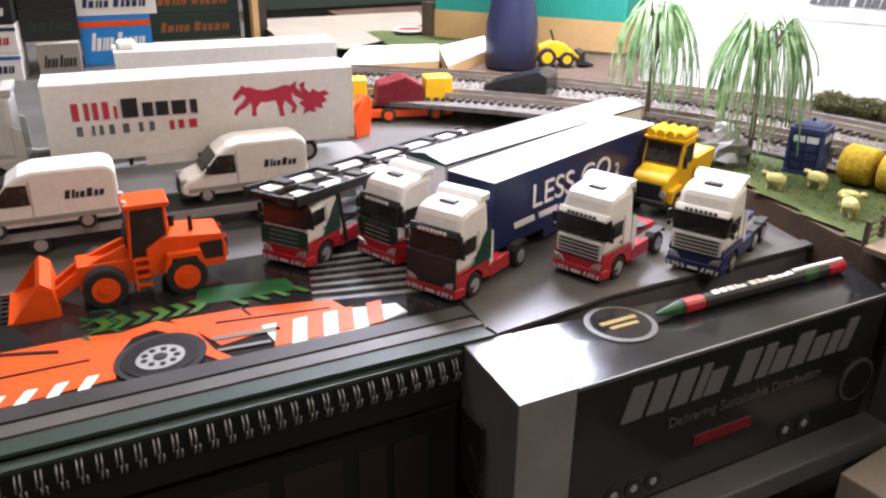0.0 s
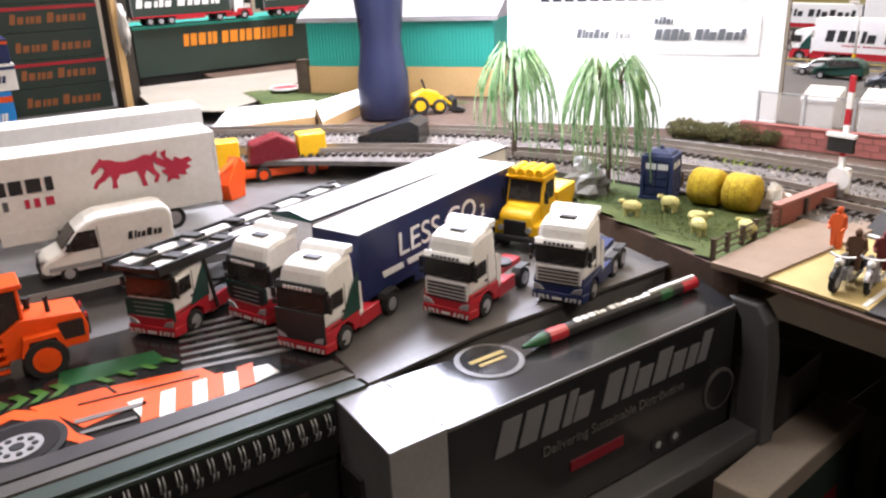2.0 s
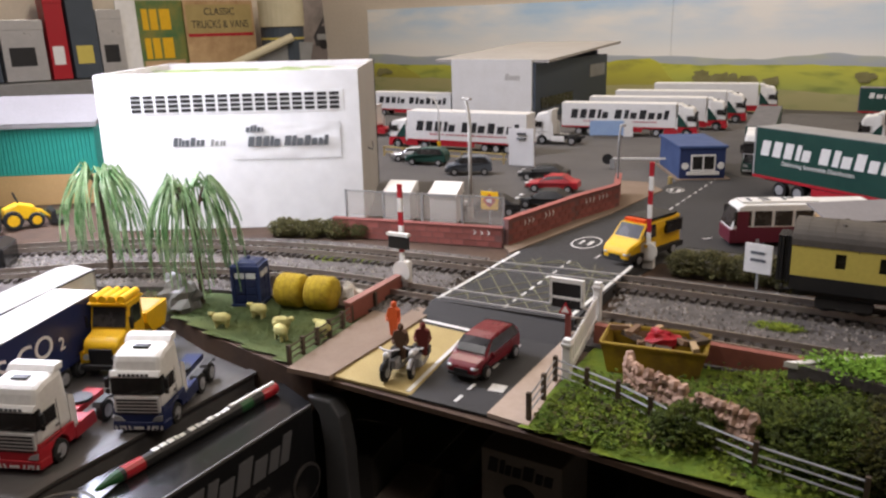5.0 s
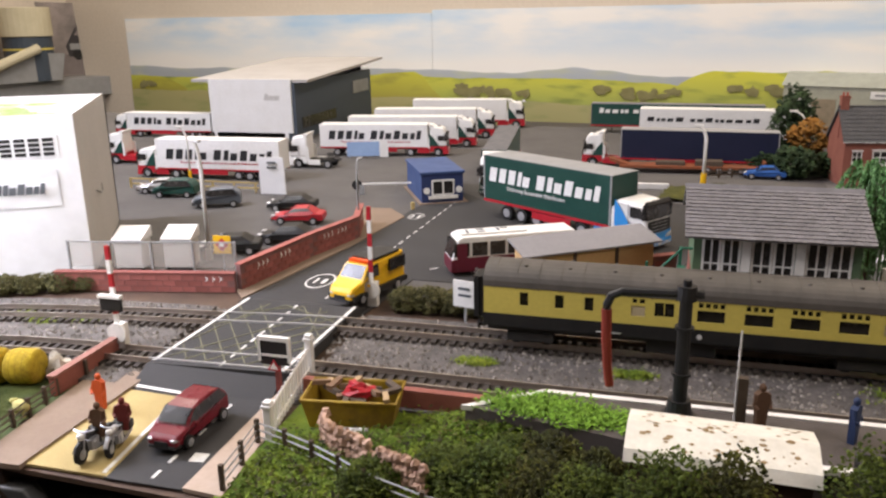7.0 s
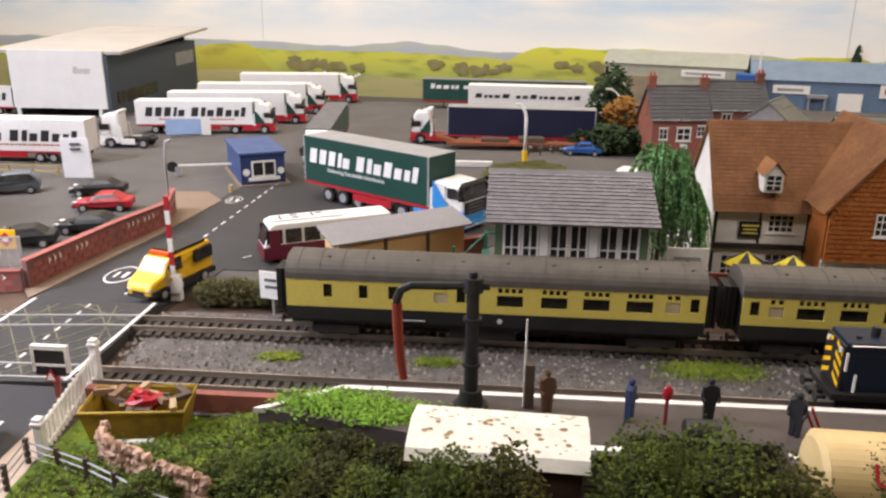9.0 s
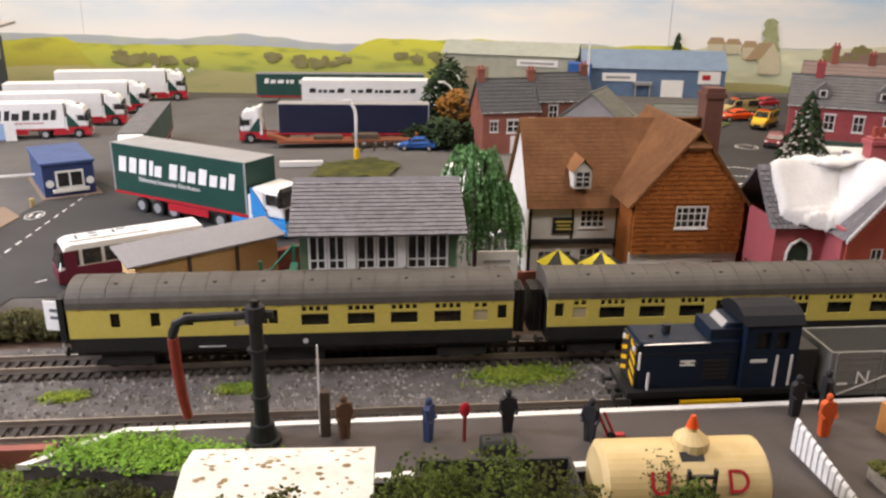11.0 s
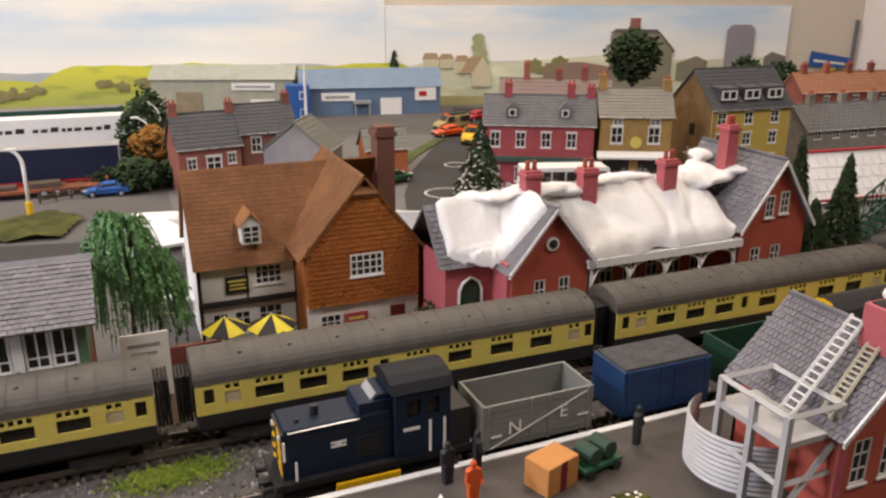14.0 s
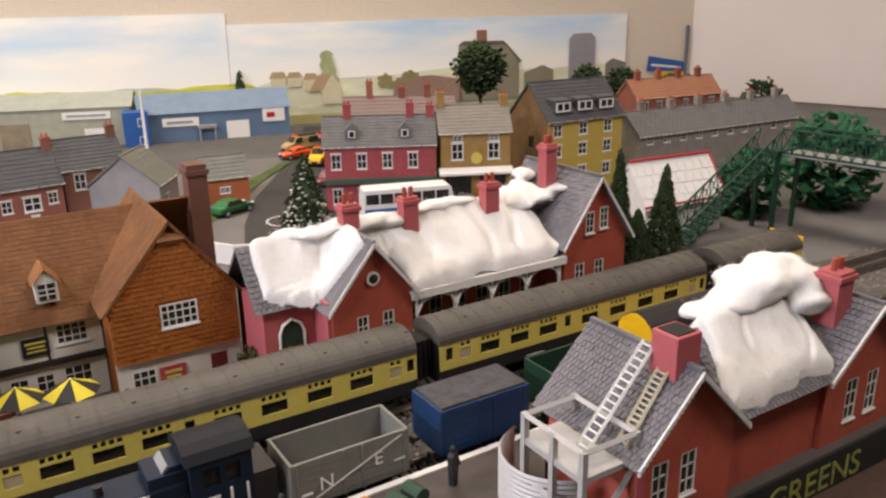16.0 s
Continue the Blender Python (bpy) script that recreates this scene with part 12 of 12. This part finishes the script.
part("end_window", Geo().box(-196, 156.6, -70, -180, 158.4, -36), GLASS, mb)
part("top_flap", Geo().prism([(-200, 182.1), (-160, 182.1), (-182, 206)], -11.95, -11.5, "z"), BOXGREY, mb, "pale triangular flap")
part("name_bars", letter_bars(Geo(), 203, -34, 332, 15, -156.9, 12, 1, 0.3, 0.5, 0.2, (0, 1, 2, 6, 9), "y"), LETGREY, mb, "grey italic letter blocks")
lettering("slogan", "Delivering Sustainable Distribution", 6.6, 0.3, PADGREY, mb, pose(-0.1566, 0.272, -0.044, 90, 0, 90), "pale slogan line", squeeze=0.95)
part("front_edge", Geo().box(-158, 182, -13.2, -156.7, 351, -11.8), PADGREY, mb, "worn white carton edge")
part("top_badge", lathe([(15, -11.9), (15, -11.4), (13.6, -11.3)], 30).moved(-188, 226, 0), PADGREY, mb, "grey oval badge")
part("badge_core", Geo().cyl((-188, 226, -11.3), 12.5, 0.3, "z", 30), GLOSSBLACK, mb)
part("badge_text", Geo().box(-191, 217, -11.0, -188.5, 235, -10.8).box(-186.5, 219, -11.0, -184.5, 233, -10.8), SAND, mb)
part("round_emblem", Geo().cyl((-157.2, 343, -54), 11, 1.0, "x", 28), PADGREY, mb, "round grey emblem")
part("emblem_core", Geo().cyl((-156.1, 343, -54), 9.4, 0.4, "x", 28), GLOSSBLACK, mb)
part("red_print", Geo().box(-157, 244, -58, -156.4, 276, -53), MAROON, mb)
for y in (204, 214, 224, 300, 312):
    part("wheel_print", Geo().cyl((-157, y, -68), 4.2, 0.5, "x", 18), TYRE, mb)
    part("hub_print", Geo().cyl((-156.6, y, -68), 1.8, 0.4, "x", 12), GREY, mb)
pen = thing("pen", "green, red and white ballpoint pen on the black box", "pen", at=(-184, 241, -10.2), rz=89)
part("barrel", Geo().tube([(12, 0, 1.8), (100, 0, 1.8)], 3.1, 12), BLACK, pen)
part("tip", Geo().tube([(0, 0, 1.2), (12, 0, 1.8)], 0.8, 12, 3.1), HEXGREEN, pen, "green tip")
part("band", Geo().tube([(14, 0, 1.8), (24, 0, 1.8)], 3.3, 12), RED, pen, "red band")
part("band", Geo().tube([(84, 0, 1.8), (92, 0, 1.8)], 3.3, 12), HEXGREEN, pen, "green band")
part("cap_end", Geo().tube([(100, 0, 1.8), (111, 0, 1.8)], 3.2, 12), RED, pen, "red and white cap")
letters = letter_bars(Geo(), 30, -1.6, 78, 3.2, 0, 12, -1, 0.1, 0.4, 0.25).moved(0, 0, 4.6, 0, -90)
part("clip", Geo().box(78, -0.8, 4.8, 110, 0.8, 6), TRAILER, pen)
part("name_bars", Geo().join(letters), TRAILER, pen)
lip = thing("shelf_lip", "grey plastic lip along the shelf edge", "lip", kind="structure")
part("lip", strip([(-207, 176), (-214, 240), (-214, 380)], 7, SH, SH + 1.6), PADGREY, lip)
# clear grey tray of the boxed lorry, its end wall curved over the carton
TRAYGREY = mat("tray_grey", (0.085, 0.085, 0.085), 0.4, col2=(0.06, 0.06, 0.058), scale=20)
rim = [(-166, -12), (-150, -12), (-144, -20), (-141, -40), (-140, -86), (-157, -86), (-156, -40), (-158, -22)]
part("tray_end", Geo().prism(rim, 358, 368, "y"), TRAYGREY, mb, "grey curved tray end", bevel=1.2)
part("tray_lip", Geo().box(-158, 182, -88, -143, 366, -77), TRAYGREY, mb, "grey tray lip", bevel=1.0)
for y0, y1, w in ((318, 430, 0), (432, 520, 3)):
    lb = thing("long_carton", "long pale cream carton lying on the lower shelf", "box", at=(-138, y0, -139.9), rz=6 - w, group="long cartons")
    part("carton_body", Geo().box(0, 0, 0, 24 - w, y1 - y0, 55 - w), mat("carton_cream", (0.3, 0.25, 0.2), 0.7, col2=(0.22, 0.18, 0.145), scale=15) if not w else PADGREY, lb, bevel=0.8)
    part("printed_side", Geo().box(24 - w, 4, 4, 24.4 - w, y1 - y0 - 4, 44), BOXDARK, lb, "dark printed side")
    part("print_patch", Geo().box(24.4 - w, 16, 14, 24.7 - w, 40, 30).box(24.4 - w, 54, 10, 24.7 - w, 84, 22), MAROON, lb, "dull red print")
for x, y, rz, w, d, z0, h, m in ((-78, 381, -4, 60, 70, -139.9, 74, BLACK), (-176, 384, 8, 30, 40, -139.9, 80, PADGREY)):
    carton(x, y, rz, w, d, z0, h, m, "dark carton stored on the lower shelf", None, None, group="stored cartons")
cl = thing("carton", "pale carton with dark letter blocks standing on a black carton", "box", at=(-73, 383, -65.4), rz=-2)
part("carton_body", Geo().box(0, 0, 0, 45, 34, 35), mat("carton_pale", (0.26, 0.235, 0.2), 0.7, col2=(0.2, 0.18, 0.155), scale=30), cl, bevel=0.6)
part("name_bars", letter_bars(Geo(), 4, 23, 41, 8, -0.1, 7, -1, 0.15, 0.4, 0.2, (0, 1, 4)), BLACK, cl, "dark letter blocks")
part("badge", Geo().prism([(22 + 9 * math.cos(a), 13 + 6 * math.sin(a)) for a in [k * math.pi / 12 for k in range(24)]], -0.6, 0.1, "y"), BLACK, cl, "dark oval badge")
for i, (x, y, rz, w, d, h, m) in enumerate([(60, 320, -12, 160, 70, 60, GLOSSBLACK), (260, 300, -8, 200, 80, 66, BLACK), (-150, 180, -14, 60, 110, 26, PADGREY)]):
    carton(x, y, rz, w, d, -139.9, h, m, "dark carton stored on the lower shelf", LETGREY, None, group="stored cartons")
